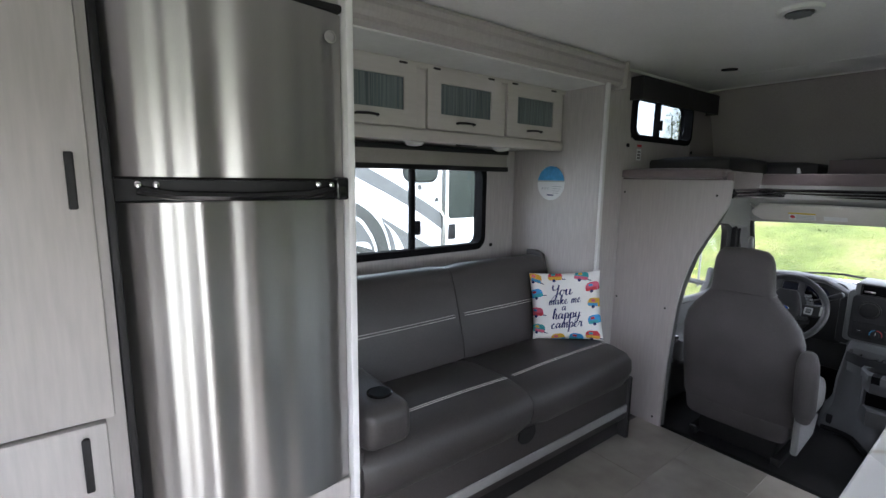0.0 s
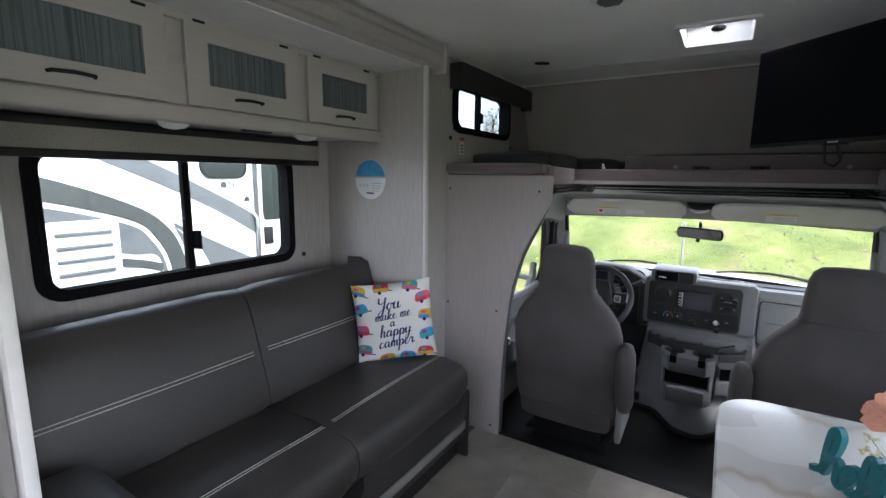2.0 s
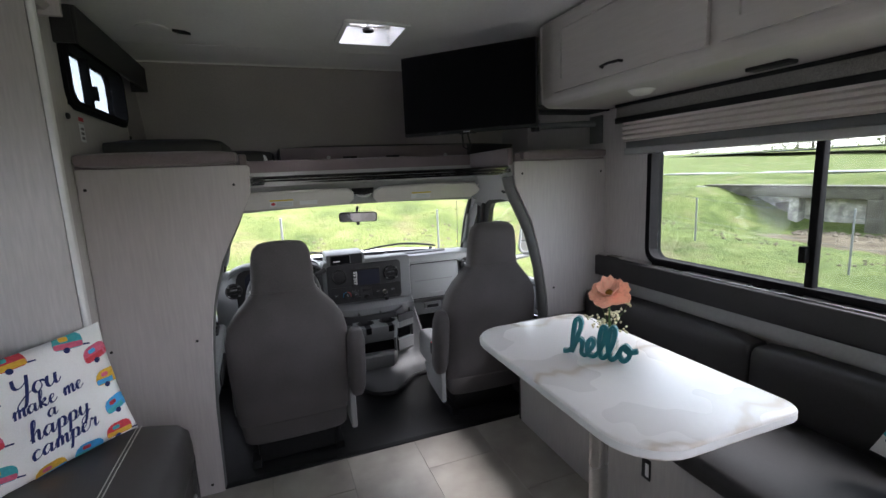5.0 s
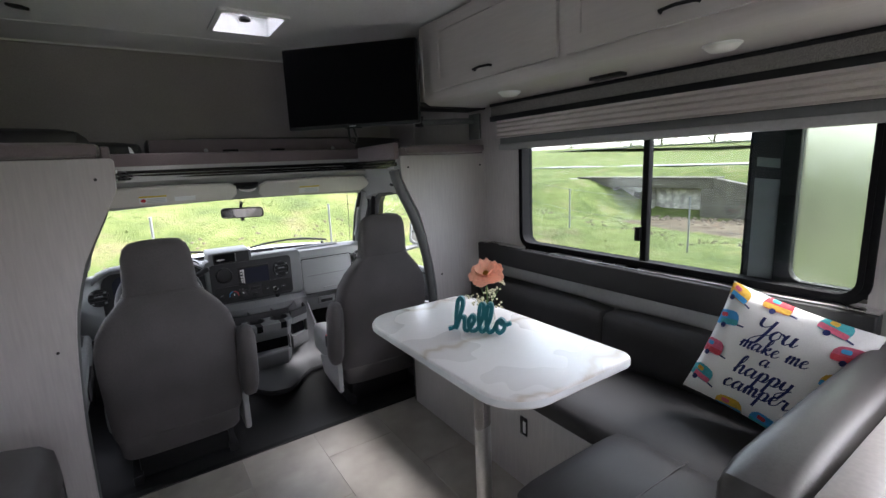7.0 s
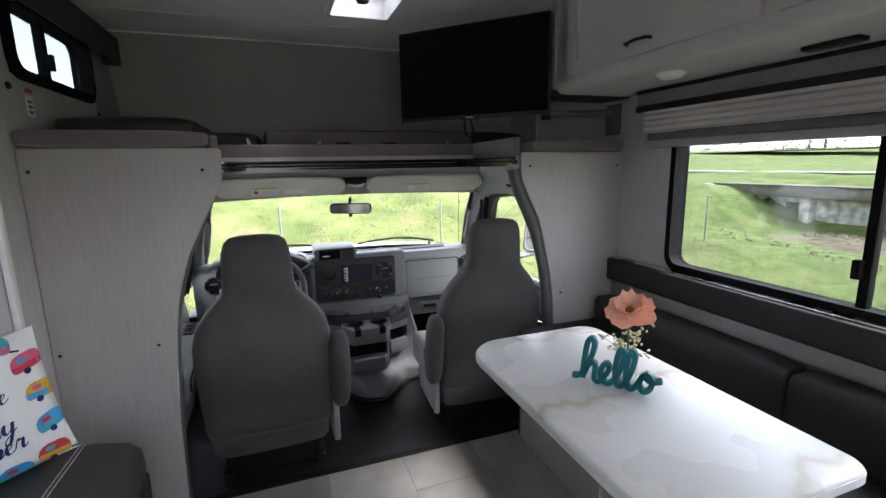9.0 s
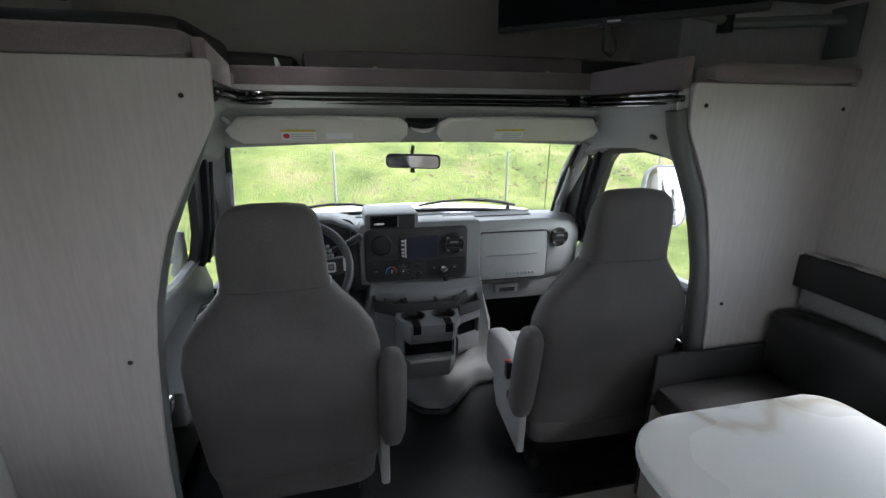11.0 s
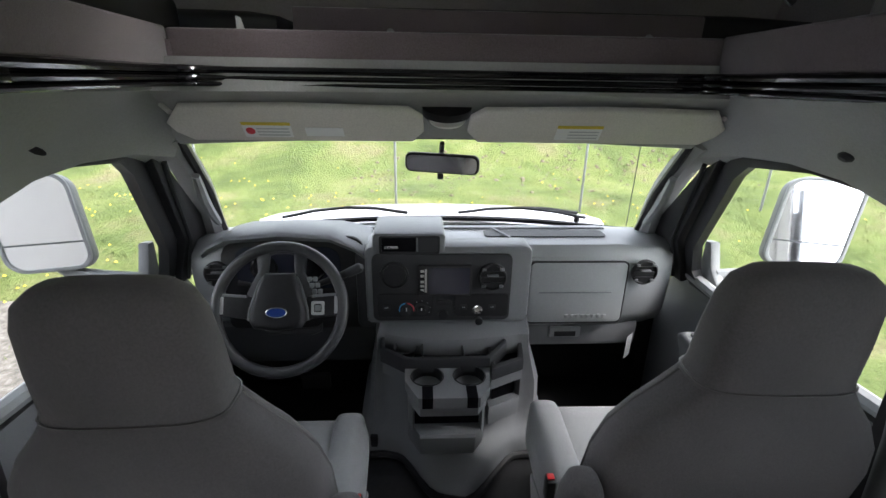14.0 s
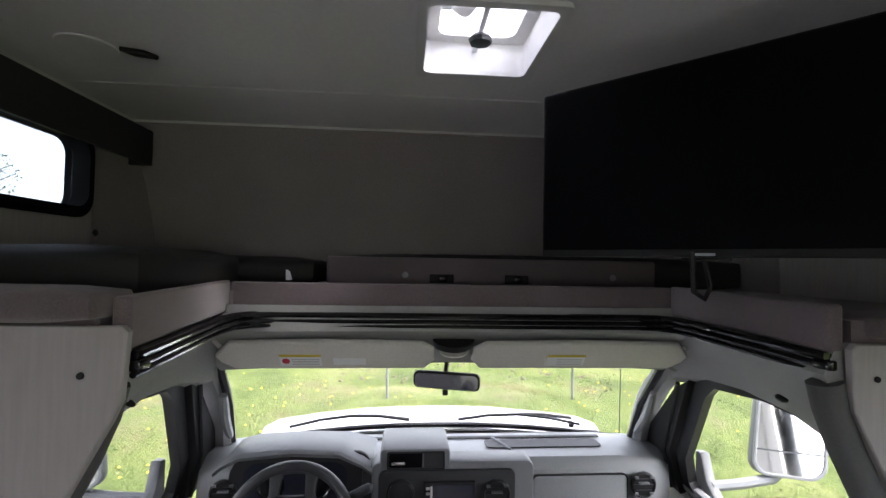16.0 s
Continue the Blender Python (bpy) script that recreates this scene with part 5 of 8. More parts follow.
# Black wells and raised black notches hold their shade in the colour.
for cx, cy, poly in ((3.292, 0.251, [(3.363, 0.325), (3.272, 0.323), (3.182, 0.28), (3.181, 0.181), (3.366, 0.181)]), (3.292, 0.113, [(3.366, 0.1808), (3.181, 0.1808), (3.181, 0.089), (3.233, 0.052), (3.369, 0.035)])):
    tray = part("cup_tray", plate_hole(poly, cx, cy, 0.051, 0.422, 0.457), M_DASHM, con)
    part("cup_holder", cup(cx, cy, 0.051, 0.457, 0.085), M_BLACK, tray)
    part("cup_notch", prism(rrect(-0.017, 0.017, 0.0, 0.066, (0.002, 0.002, 0.008, 0.008), 3), 0.0385, 0.0, 1, axes((3.1795, cy, 0.4195), (0, 1, 0), (1, 0, 0), (0, 0, 1))), M_TV_SHADE, tray)
# upper tray behind the cups
TRO = [(3.53, 0.418), (3.405, 0.412), (3.335, 0.325), (3.335, 0.04), (3.435, -0.036), (3.53, -0.036)]
TRI = [(3.516, 0.402), (3.413, 0.397), (3.352, 0.315), (3.352, 0.048), (3.44, -0.02), (3.516, -0.02)]
part("tray_body", slab([(x + 0.012, 0.19 + (y - 0.19) * 0.97) for x, y in TRO], 0.385, 0.446), M_DASHM, con)
tr = part("upper_tray", ring(TRO, TRI, 0.054, Matrix.Translation((0, 0, 0.44)), 0.005), M_DASHD, con)
# The tray's inner shade is put into the black of its floor.
part("tray_floor", slab(TRI, 0.44, 0.4475), M_TV_SHADE, tr)
part("tray_rib", box(3.352, 3.516, 0.122, 0.128, 0.447, 0.484, 0.002), M_DASHD, tr)
part("tray_rib", box(3.352, 3.516, 0.262, 0.268, 0.447, 0.488, 0.002), M_DASHD, tr)
part("small_cup", cup(3.432, 0.326, 0.04, 0.478, 0.03), M_DASHD, tr)
# pocket beside the front bin
SRO = [(3.53, 0.034), (3.302, 0.036), (3.362, -0.082), (3.48, -0.10), (3.53, -0.098)]
SRI = [(3.52, 0.02), (3.335, 0.022), (3.374, -0.066), (3.48, -0.084), (3.52, -0.082)]
sd_ = part("side_pocket", ring(SRO, SRI, 0.044, Matrix.Translation((0, 0, 0.428)), 0.004), M_DASHD, con)
# Black floor carries the pocket's shade as colour.
part("pocket_floor", slab(SRI, 0.428, 0.436), M_TV_SHADE, sd_)
for z0, z1, q in ((0.385, 0.428, 0.006), (0.215, 0.30, 0.016)):
    part("side_bin", loft([[(x + q + e, y, z) for x, y in SRO] for z, e in ((z0, 0.02 if z0 < 0.3 else 0.002), (z0 + 0.012, 0.004), (z1 - 0.004, 0.0), (z1, 0.003))]), M_DASHM, con)
# Solid black filler in the side bin, painted as its shade.
part("side_hollow", slab([(x + 0.03, y) for x, y in SRI], 0.295, 0.388), M_TV_SHADE, con)
part("side_post", prism([(3.53, -0.098), (3.48, -0.10), (3.375, -0.083), (3.385, -0.07), (3.48, -0.086), (3.53, -0.084)], 0.09, m=Matrix.Translation((0.012, 0, 0.297))), M_DASHM, con)
part("floor_latch", box(3.43, 3.46, 0.435, 0.465, 0.0, 0.085, 0.005), M_BLACK, con)
solo("hang_tag", prism([(0, 0), (0.035, 0.01), (0.03, 0.11), (-0.005, 0.10)], 0.0008, m=axes((3.60, -0.56, 0.30), (0.5, -0.85, 0), (0.1, -0.1, 0.99), (0.85, 0.5, 0))), M_PAPER, "pale paper tag hanging under the dashboard", "tag")
tagged(part("wall_firewall", box(3.92, 3.97, -0.76, 1.17, -0.03, 0.44), M_BLACK), "black firewall under the dashboard", "firewall", kind="structure")
solo("pedal", box(3.70, 3.73, 0.66, 0.78, 0.10, 0.17, 0.008), M_RUBBER, "black brake pedal in the footwell", "pedal")

# visors, lamp, mirror
def visor(y0, y1, flip):
    v = thing("sun_visor", "pale grey folded sun visor with warning label", "sun visor", (3.27, (y0 + y1) / 2, 1.26), "sun visors")
    L = y0 - y1
    pts = [(0.0, 0.06), (0.05, 0.118), (L * 0.5, 0.125), (L - 0.04, 0.118), (L - 0.004, 0.09), (L, 0.04), (L - 0.03, 0.002), (0.05, 0.0), (0.012, 0.03)]
    if flip:
        pts = [(L - x, z) for x, z in pts][::-1]
    m = axes((3.345, y0, 1.212), (0, -1, 0), (-0.62, 0, 0.78), (-0.78, 0, -0.62))
    part("pad", prism(pts, 0.022, 0.009, 3, m), M_VISOR, v)
    a = 0.19 if not flip else 0.24
    part("warning_label", prism([(a, 0.02), (a + 0.125, 0.02), (a + 0.125, 0.07), (a, 0.07)], 0.0012, m=m @ Matrix.Translation((0, 0, 0.022))), M_PAPER, v)
    part("label_band", prism([(a, 0.062), (a + 0.125, 0.062), (a + 0.125, 0.072), (a, 0.072)], 0.0012, m=m @ Matrix.Translation((0, 0, 0.0225))), M_YLABEL, v)
    for k in range(3):
        part("label_line", prism([(a + 0.035, 0.026 + 0.011 * k), (a + 0.118, 0.026 + 0.011 * k), (a + 0.118, 0.030 + 0.011 * k), (a + 0.035, 0.030 + 0.011 * k)], 0.0014, m=m @ Matrix.Translation((0, 0, 0.0222))), M_PALEGREY, v)
    if not flip:
        part("info_label", prism([(a + 0.16, 0.025), (a + 0.26, 0.025), (a + 0.26, 0.055), (a + 0.16, 0.055)], 0.0012, m=m @ Matrix.Translation((0, 0, 0.022))), M_PAPER, v)
        part("label_symbol", lathe([(0.012, 0), (0.012, 0.0006), (0.002, 0.0006)], 14, m @ Matrix.Translation((a + 0.018, 0.042, 0.0232))), M_RED, v)
    part("pivot_rod", tube([m @ Vector((0.02 if not flip else L - 0.02, 0.09, 0.01)), m @ Vector((-0.02 if not flip else L + 0.02, 0.105, -0.02))], 0.007, 6), M_VISOR, v)
    return v


visor(0.925, 0.262, False)
visor(0.145, -0.565, True)
dome = thing("cab_dome_lamp", "oval dome lamp in a black surround", "lamp", (3.30, 0.19, 1.26))
part("surround", lathe([(0.068, 0), (0.066, -0.02), (0.05, -0.034), (0.046, -0.03)], 24, Matrix.Translation((3.335, 0.2, 1.298)) @ Matrix.Rotation(radians(-28), 4, 'Y') @ Matrix.Diagonal((0.75, 1, 1.2, 1))), M_BLACK, dome)
part("lens", lathe([(0.05, 0), (0.045, -0.008), (0.02, -0.014), (0.001, -0.015)], 20, Matrix.Translation((3.318, 0.2, 1.264)) @ Matrix.Rotation(radians(-28), 4, 'Y') @ Matrix.Diagonal((0.75, 1, 1, 1))), M_LENS, dome)
rvm = thing("rear_view_mirror", "black-framed rear view mirror on the windscreen", "rear-view mirror", (3.55, 0.205, 1.12))
mu = Vector((-0.22, -0.975, -0.02)).normalized()
mv = Vector((-0.10, 0.0, 0.995))
mv = (mv - mu * mv.dot(mu)).normalized()
m = axes((3.552, 0.202, 1.102), mu, mv, mu.cross(mv))
part("shell", prism(rrect(-0.125, 0.125, -0.033, 0.033, 0.022), -0.022, 0.007, 2, m), M_BLACK, rvm)
part("glass", prism(rrect(-0.117, 0.117, -0.027, 0.027, 0.018), 0.002, m=m), M_MIRROR, rvm)
part("stem", tube([(3.572, 0.205, 1.115), (3.59, 0.2, 1.14), (3.565, 0.2, 1.168)], 0.009, 8), M_BLACK, rvm)
part("tab", box(3.545, 3.56, 0.195, 0.215, 1.052, 1.072, 0.003), M_BLACK, rvm)

# ---- captain seats ----
def superring(hw, hd, x, y, z, n=28, p=0.55):
    out = []
    for i in range(n):
        a = 2 * math.pi * i / n
        c, s = math.cos(a), math.sin(a)
        out.append((x + hd * math.copysign(abs(c) ** p, c), y + hw * math.copysign(abs(s) ** p, s), z))
    return out


def captain_seat(arm_side):
    """Faces +x from the floor's origin; arm_side is +1 where the arm hangs at +y."""
    s = thing("captain_seat", "grey cloth captain seat with fixed headrest and folded arm", "car seat", group="captain seats")
    prof = [(0.20, 0.215, 0.03, 0.0), (0.215, 0.245, 0.06, 0.0), (0.26, 0.262, 0.075, 0.005), (0.40, 0.268, 0.085, -0.012), (0.55, 0.272, 0.085, -0.04), (0.66, 0.268, 0.08, -0.062), (0.73, 0.25, 0.075, -0.074),
            (0.79, 0.212, 0.072, -0.084), (0.84, 0.168, 0.068, -0.092), (0.875, 0.142, 0.064, -0.098), (0.90, 0.134, 0.062, -0.102), (0.97, 0.131, 0.06, -0.11), (1.04, 0.124, 0.055, -0.118), (1.075, 0.112, 0.048, -0.122), (1.095, 0.09, 0.034, -0.124), (1.102, 0.05, 0.016, -0.124)]
    back = [r for r in prof if r[0] <= 0.885]
    head = [r for r in prof if r[0] >= 0.875]
    part("backrest", loft([superring(w, d, x, 0, z) for z, w, d, x in back]), M_FABRIC, s, sharp=60)
    part("headrest", loft([superring(w, d, x, 0, z) for z, w, d, x in head]), M_FABRIC, s, sharp=60)
    part("neck_seam", tube([(p[0] * 1.0, p[1] * 1.012, p[2]) for p in superring(0.139, 0.065, -0.0995, 0, 0.884)], 0.002, 5, True), M_LEATHER, s)
    for sg in (1, -1):
        part("side_piping", tube([(x + d * 0.35, sg * w * 0.985, z) for z, w, d, x in back[2:]], 0.003, 5), M_LEATHER, s)
    part("back_skirt", loft([superring(w, d, x, 0, z) for z, w, d, x in ((0.13, 0.225, 0.05, 0.012), (0.15, 0.24, 0.066, 0.01), (0.235, 0.25, 0.076, 0.006), (0.245, 0.245, 0.07, 0.006))]), M_FABRIC, s)
    part("seat", cushion(0.03, 0.47, -0.262, 0.262, 0.19, 0.36, 0.05, 0.015, 8), M_FABRICL, s)
    for sg in (1, -1):
        part("side_bolster", cushion(0.06, 0.475, sg * 0.225 - 0.055, sg * 0.225 + 0.055, 0.20, 0.378, 0.04, 0.008), M_FABRICL, s)
    part("valance", box(0.06, 0.41, -0.245, 0.245, 0.12, 0.24, 0.03, 3), M_DASHM, s)
    part("pedestal", box(0.04, 0.38, -0.19, 0.19, -0.012, 0.14, 0.015), M_BLACK, s)
    for sg in (1, -1):
        part("floor_rail", box(0.0, 0.42, sg * 0.20 - 0.02, sg * 0.20 + 0.02, -0.012, 0.03, 0.004), M_BLACK, s)
    y = arm_side * 0.298
    arm = cushion(-0.115, -0.02, y - 0.038, y + 0.038, 0.29, 0.656, 0.034, 0.006)
    for v in arm.verts:
        v.co.x -= 0.2 * (v.co.z - 0.40)
    part("armrest", arm, M_FABRIC, s)
    part("side_shield", prism([(-0.03, 0.10), (0.24, 0.12), (0.30, 0.22), (0.10, 0.28), (0.0, 0.33), (-0.04, 0.30)], 0.03, 0.008, 2, axes((0, arm_side * 0.275 - 0.015, 0), (1, 0, 0), (0, 0, 1), (0, 1, 0))), M_FABRICL, s, "pale plastic side shield")
    part("recliner_knob", lathe([(0.022, 0), (0.02, 0.02), (0.006, 0.024)], 12, axes((0.03, arm_side * 0.293, 0.31), (1, 0, 0), (0, 0, 1), (0, arm_side, 0))), M_BLACK, s)
    part("belt_buckle", box(0.10, 0.135, arm_side * 0.285 - 0.012, arm_side * 0.285 + 0.012, 0.33, 0.40, 0.006), M_BLACK, s)
    part("buckle_button", box(0.108, 0.127, arm_side * 0.285 - 0.009, arm_side * 0.285 + 0.009, 0.40, 0.406, 0.002), M_REDBTN, s)
    return s


captain_seat(-1).matrix_basis = pose(2.765, 0.712, 0, 0, 0, 1)
captain_seat(1).matrix_basis = pose(2.805, -0.345, 0, 0, 0, -2)

# ---- sofa in the slide-out ----
sofa = thing("sofa", "charcoal leatherette fold-down sofa with pale stitching", "sofa", (1.5, 1.5, 0))
X0, XM, X1 = 0.77, 1.572, 2.285
def back_pad(x0, x1):
    secs = []
    prof = [(1.58, 0.48), (1.555, 0.50), (1.56, 0.57), (1.655, 0.865), (1.685, 0.935), (1.71, 0.957), (1.76, 0.962), (1.79, 0.945), (1.79, 0.86), (1.72, 0.53), (1.69, 0.48)]
    n = 8
    for i in range(n + 1):
        q = i / n
        e = min(q, 1 - q) * (x1 - x0)
        k = 1 - max(0, 1 - e / 0.03) ** 2 * 0.07
        cy, cz = 1.67, 0.72
        secs.append([(x0 + (x1 - x0) * q, cy + (y - cy) * k - 0.008 * math.sin(math.pi * q) * (1 if y < 1.67 else 0), cz + (z - cz) * (k * 0.5 + 0.5)) for y, z in prof])
    return loft(secs)


def seat_pad(x0, x1):
    secs = []
    prof = [(1.60, 0.49), (1.50, 0.515), (1.35, 0.523), (1.20, 0.52), (1.11, 0.50), (1.075, 0.465), (1.068, 0.40), (1.085, 0.345), (1.10, 0.33), (1.60, 0.33)]
    n = 8
    for i in range(n + 1):
        q = i / n
        e = min(q, 1 - q) * (x1 - x0)
        k = 1 - max(0, 1 - e / 0.03) ** 2 * 0.12
        cy, cz = 1.40, 0.42
        secs.append([(x0 + (x1 - x0) * q, cy + (y - cy) * (k * 0.5 + 0.5), cz + (z - cz) * k + (0.008 * math.sin(math.pi * q) if z > 0.5 else 0)) for y, z in prof])
    return loft(secs)


for a, b in ((X0, XM - 0.002), (XM + 0.002, X1)):
    bp = part("back_cushion", back_pad(a, b), M_LEATHER, sofa, sharp=50)
    for dz in (0.0, 0.012):
        part("stitching", tube([(a + 0.03 + (b - a - 0.06) * i / 8, 1.6065 + dz * 0.32 - 0.008 * math.sin(math.pi * (0.05 + 0.9 * i / 8)), 0.715 + dz) for i in range(9)], 0.0016, 5), M_STITCH, bp)
for a, b in ((X0 - 0.02, XM - 0.002), (XM + 0.002, 2.36)):
    sp = part("seat_cushion", seat_pad(a, b), M_LEATHER, sofa, sharp=50)
    for dy in (0.0, 0.012):
        part("stitching", tube([(a + 0.02 + (b - a - 0.04) * i / 8, 1.232 + dy, 0.5225 + 0.0082 * math.sin(math.pi * (0.03 + 0.94 * i / 8))) for i in range(9)], 0.0016, 5), M_STITCH, sp)
part("back_wing", prism([(1.56, 0.50), (1.64, 0.80), (1.69, 0.965), (1.74, 0.985), (1.82, 0.98), (1.84, 0.5)], 0.035, 0.012, 3, on_x(2.286)), M_LEATHER, sofa)
part("front_panel", box(0.75, 2.385, 1.105, 1.13, 0.115, 0.335, 0.008), M_LEATHER, sofa)
part("front_band", box(0.75, 2.387, 1.098, 1.13, 0.155, 0.20, 0.004), M_SILVERTRIM, sofa, "pale grey front band")
part("kick_board", box(0.75, 2.37, 1.145, 1.17, 0.0, 0.15, 0.004), M_LEATHERB, sofa)
part("end_panel", box(2.36, 2.388, 1.09, 1.36, 0.0, 0.36, 0.008), M_LEATHERB, sofa)
part("base_box", box(0.76, 2.30, 1.17, 1.95, 0.0, 0.33), M_LEATHERB, sofa)
# Raised black plate in place of a hollow; it paints the recess's shade.
part("pull_recess", prism([(1.50, 0.34), (1.60, 0.34), (1.605, 0.30), (1.585, 0.275), (1.55, 0.265), (1.515, 0.275), (1.495, 0.30)], 0.006, 0.001, 1, on_y(1.097)), M_BLACK, sofa)
arm = part("arm", cushion(0.755, 0.945, 1.085, 1.50, 0.505, 0.66, 0.045, 0.006, 8), M_LEATHER, sofa, "padded arm with cup holder")
part("cup_holder", lathe([(0.046, 0), (0.046, 0.004), (0.04, 0.006), (0.037, 0.003)], 22, Matrix.Translation((0.865, 1.19, 0.667))), M_BLACKG, arm)
# Flat black disc paints the shade of a well that has no depth.
part("cup_well", lathe([(0.038, 0), (0.038, 0.002), (0.001, 0.002)], 22, Matrix.Translation((0.865, 1.19, 0.6705))), M_TV_SHADE, arm)
part("arm_front", cushion(0.742, 0.768, 1.11, 1.46, 0.02, 0.52, 0.012, 0.002), M_LEATHER, sofa)

# ---- throw pillows ----
def smooth(pts, n=4):
    out = []
    P = [Vector((*p, 0)) for p in pts]
    for i in range(len(P) - 1):
        a, b, c, d = P[max(i - 1, 0)], P[i], P[i + 1], P[min(i + 2, len(P) - 1)]
        for k in range(n):
            t = k / n
            out.append(0.5 * ((2 * b) + (c - a) * t + (2 * a - 5 * b + 4 * c - d) * t * t + (3 * b - a - 3 * c + d) * t ** 3))
    out.append(P[-1])
    return out


SCRIPT = {}
SCRIPT["Y"] = (1.35, [(0.1, 1.9), (0.15, 1.2), (0.5, 1.0), (0.95, 1.3), (1.15, 1.9)], [(1.15, 1.9), (1.0, 0.6), (0.75, -0.6), (0.35, -0.9), (0.15, -0.5), (0.7, 0.1), (1.3, 0.4)])
SCRIPT["o"] = (1.0, [(0.75, 0.9), (0.35, 0.95), (0.1, 0.45), (0.35, 0.03), (0.75, 0.4), (0.7, 0.9), (1.05, 0.75)])
SCRIPT["u"] = (1.2, [(0, 0.5), (0.2, 1.0), (0.15, 0.3), (0.4, 0.02), (0.75, 0.4), (0.85, 1.0)], [(0.85, 1.0), (0.8, 0.25), (1.0, 0.05), (1.25, 0.4)])
SCRIPT["m"] = (1.35, [(0, 0.4), (0.2, 1), (0.2, 0)], [(0.2, 0.4), (0.5, 1), (0.62, 0.8), (0.62, 0)], [(0.62, 0.4), (0.92, 1), (1.06, 0.8), (1.05, 0.2), (1.2, 0.02), (1.4, 0.35)])
SCRIPT["a"] = (1.1, [(0.75, 0.85), (0.4, 0.98), (0.1, 0.5), (0.3, 0.03), (0.65, 0.4), (0.8, 0.95)], [(0.8, 0.95), (0.75, 0.25), (0.9, 0.03), (1.15, 0.35)])
SCRIPT["k"] = (1.0, [(0, 0.3), (0.45, 1.4), (0.5, 2.0), (0.3, 1.9), (0.2, 1.0), (0.2, 0)], [(0.2, 0.45), (0.6, 1.0), (0.7, 0.75), (0.35, 0.5), (0.6, 0.2), (0.8, 0.02), (1.05, 0.35)])
SCRIPT["e"] = (0.85, [(0, 0.35), (0.4, 0.55), (0.6, 0.85), (0.4, 1.0), (0.15, 0.6), (0.3, 0.05), (0.65, 0.1), (0.9, 0.4)])
SCRIPT["h"] = (1.05, [(0, 0.3), (0.45, 1.4), (0.5, 2.0), (0.3, 1.9), (0.2, 1.0), (0.2, 0)], [(0.2, 0.4), (0.55, 1.0), (0.7, 0.8), (0.68, 0.2), (0.85, 0.02), (1.1, 0.35)])
SCRIPT["p"] = (1.0, [(0, 0.4), (0.25, 1.0), (0.2, 0.0), (0.1, -0.95)], [(0.22, 0.5), (0.5, 1.0), (0.8, 0.75), (0.65, 0.1), (0.3, 0.1)], [(0.65, 0.1), (0.85, 0.1), (1.05, 0.4)])
SCRIPT["y"] = (1.1, [(0, 0.5), (0.2, 1.0), (0.18, 0.35), (0.4, 0.1), (0.75, 0.5), (0.85, 1.0)], [(0.85, 1.0), (0.75, 0.0), (0.5, -0.8), (0.2, -0.85), (0.25, -0.4), (0.8, 0.05), (1.1, 0.3)])
SCRIPT["c"] = (0.85, [(0.65, 0.8), (0.45, 1.0), (0.12, 0.6), (0.25, 0.05), (0.6, 0.1), (0.9, 0.4)])
SCRIPT["r"] = (0.9, [(0, 0.4), (0.2, 1.05), (0.35, 0.9), (0.6, 0.95), (0.55, 0.3), (0.7, 0.03), (0.95, 0.3)])


def brush_line(line, s):
    """A line of brush script, centred on x, with its downstrokes thick."""
    total = sum(SCRIPT[c][0] if c != " " else 0.7 for c in line)
    pen, bm = -total / 2, bm_new()
    for c in line:
        if c == " ":
            pen += 0.7
            continue
        for st in SCRIPT[c][1:]:
            cl = smooth(st, 5)
            secs = []
            for i, p in enumerate(cl):
                d = (cl[min(i + 1, len(cl) - 1)] - cl[max(i - 1, 0)]).normalized()
                w = 0.055 + 0.085 * max(0.0, -d.y)
                row = [(p.x - d.y * w * q, p.y + d.x * w * q) for q in (1, -1)]
                secs.append([((pen + x + 0.25 * y) * s, (y - 0.5) * s, 0) for x, y in row])
            join(bm, loft(secs, False, False))
        pen += SCRIPT[c][0]
    return bm


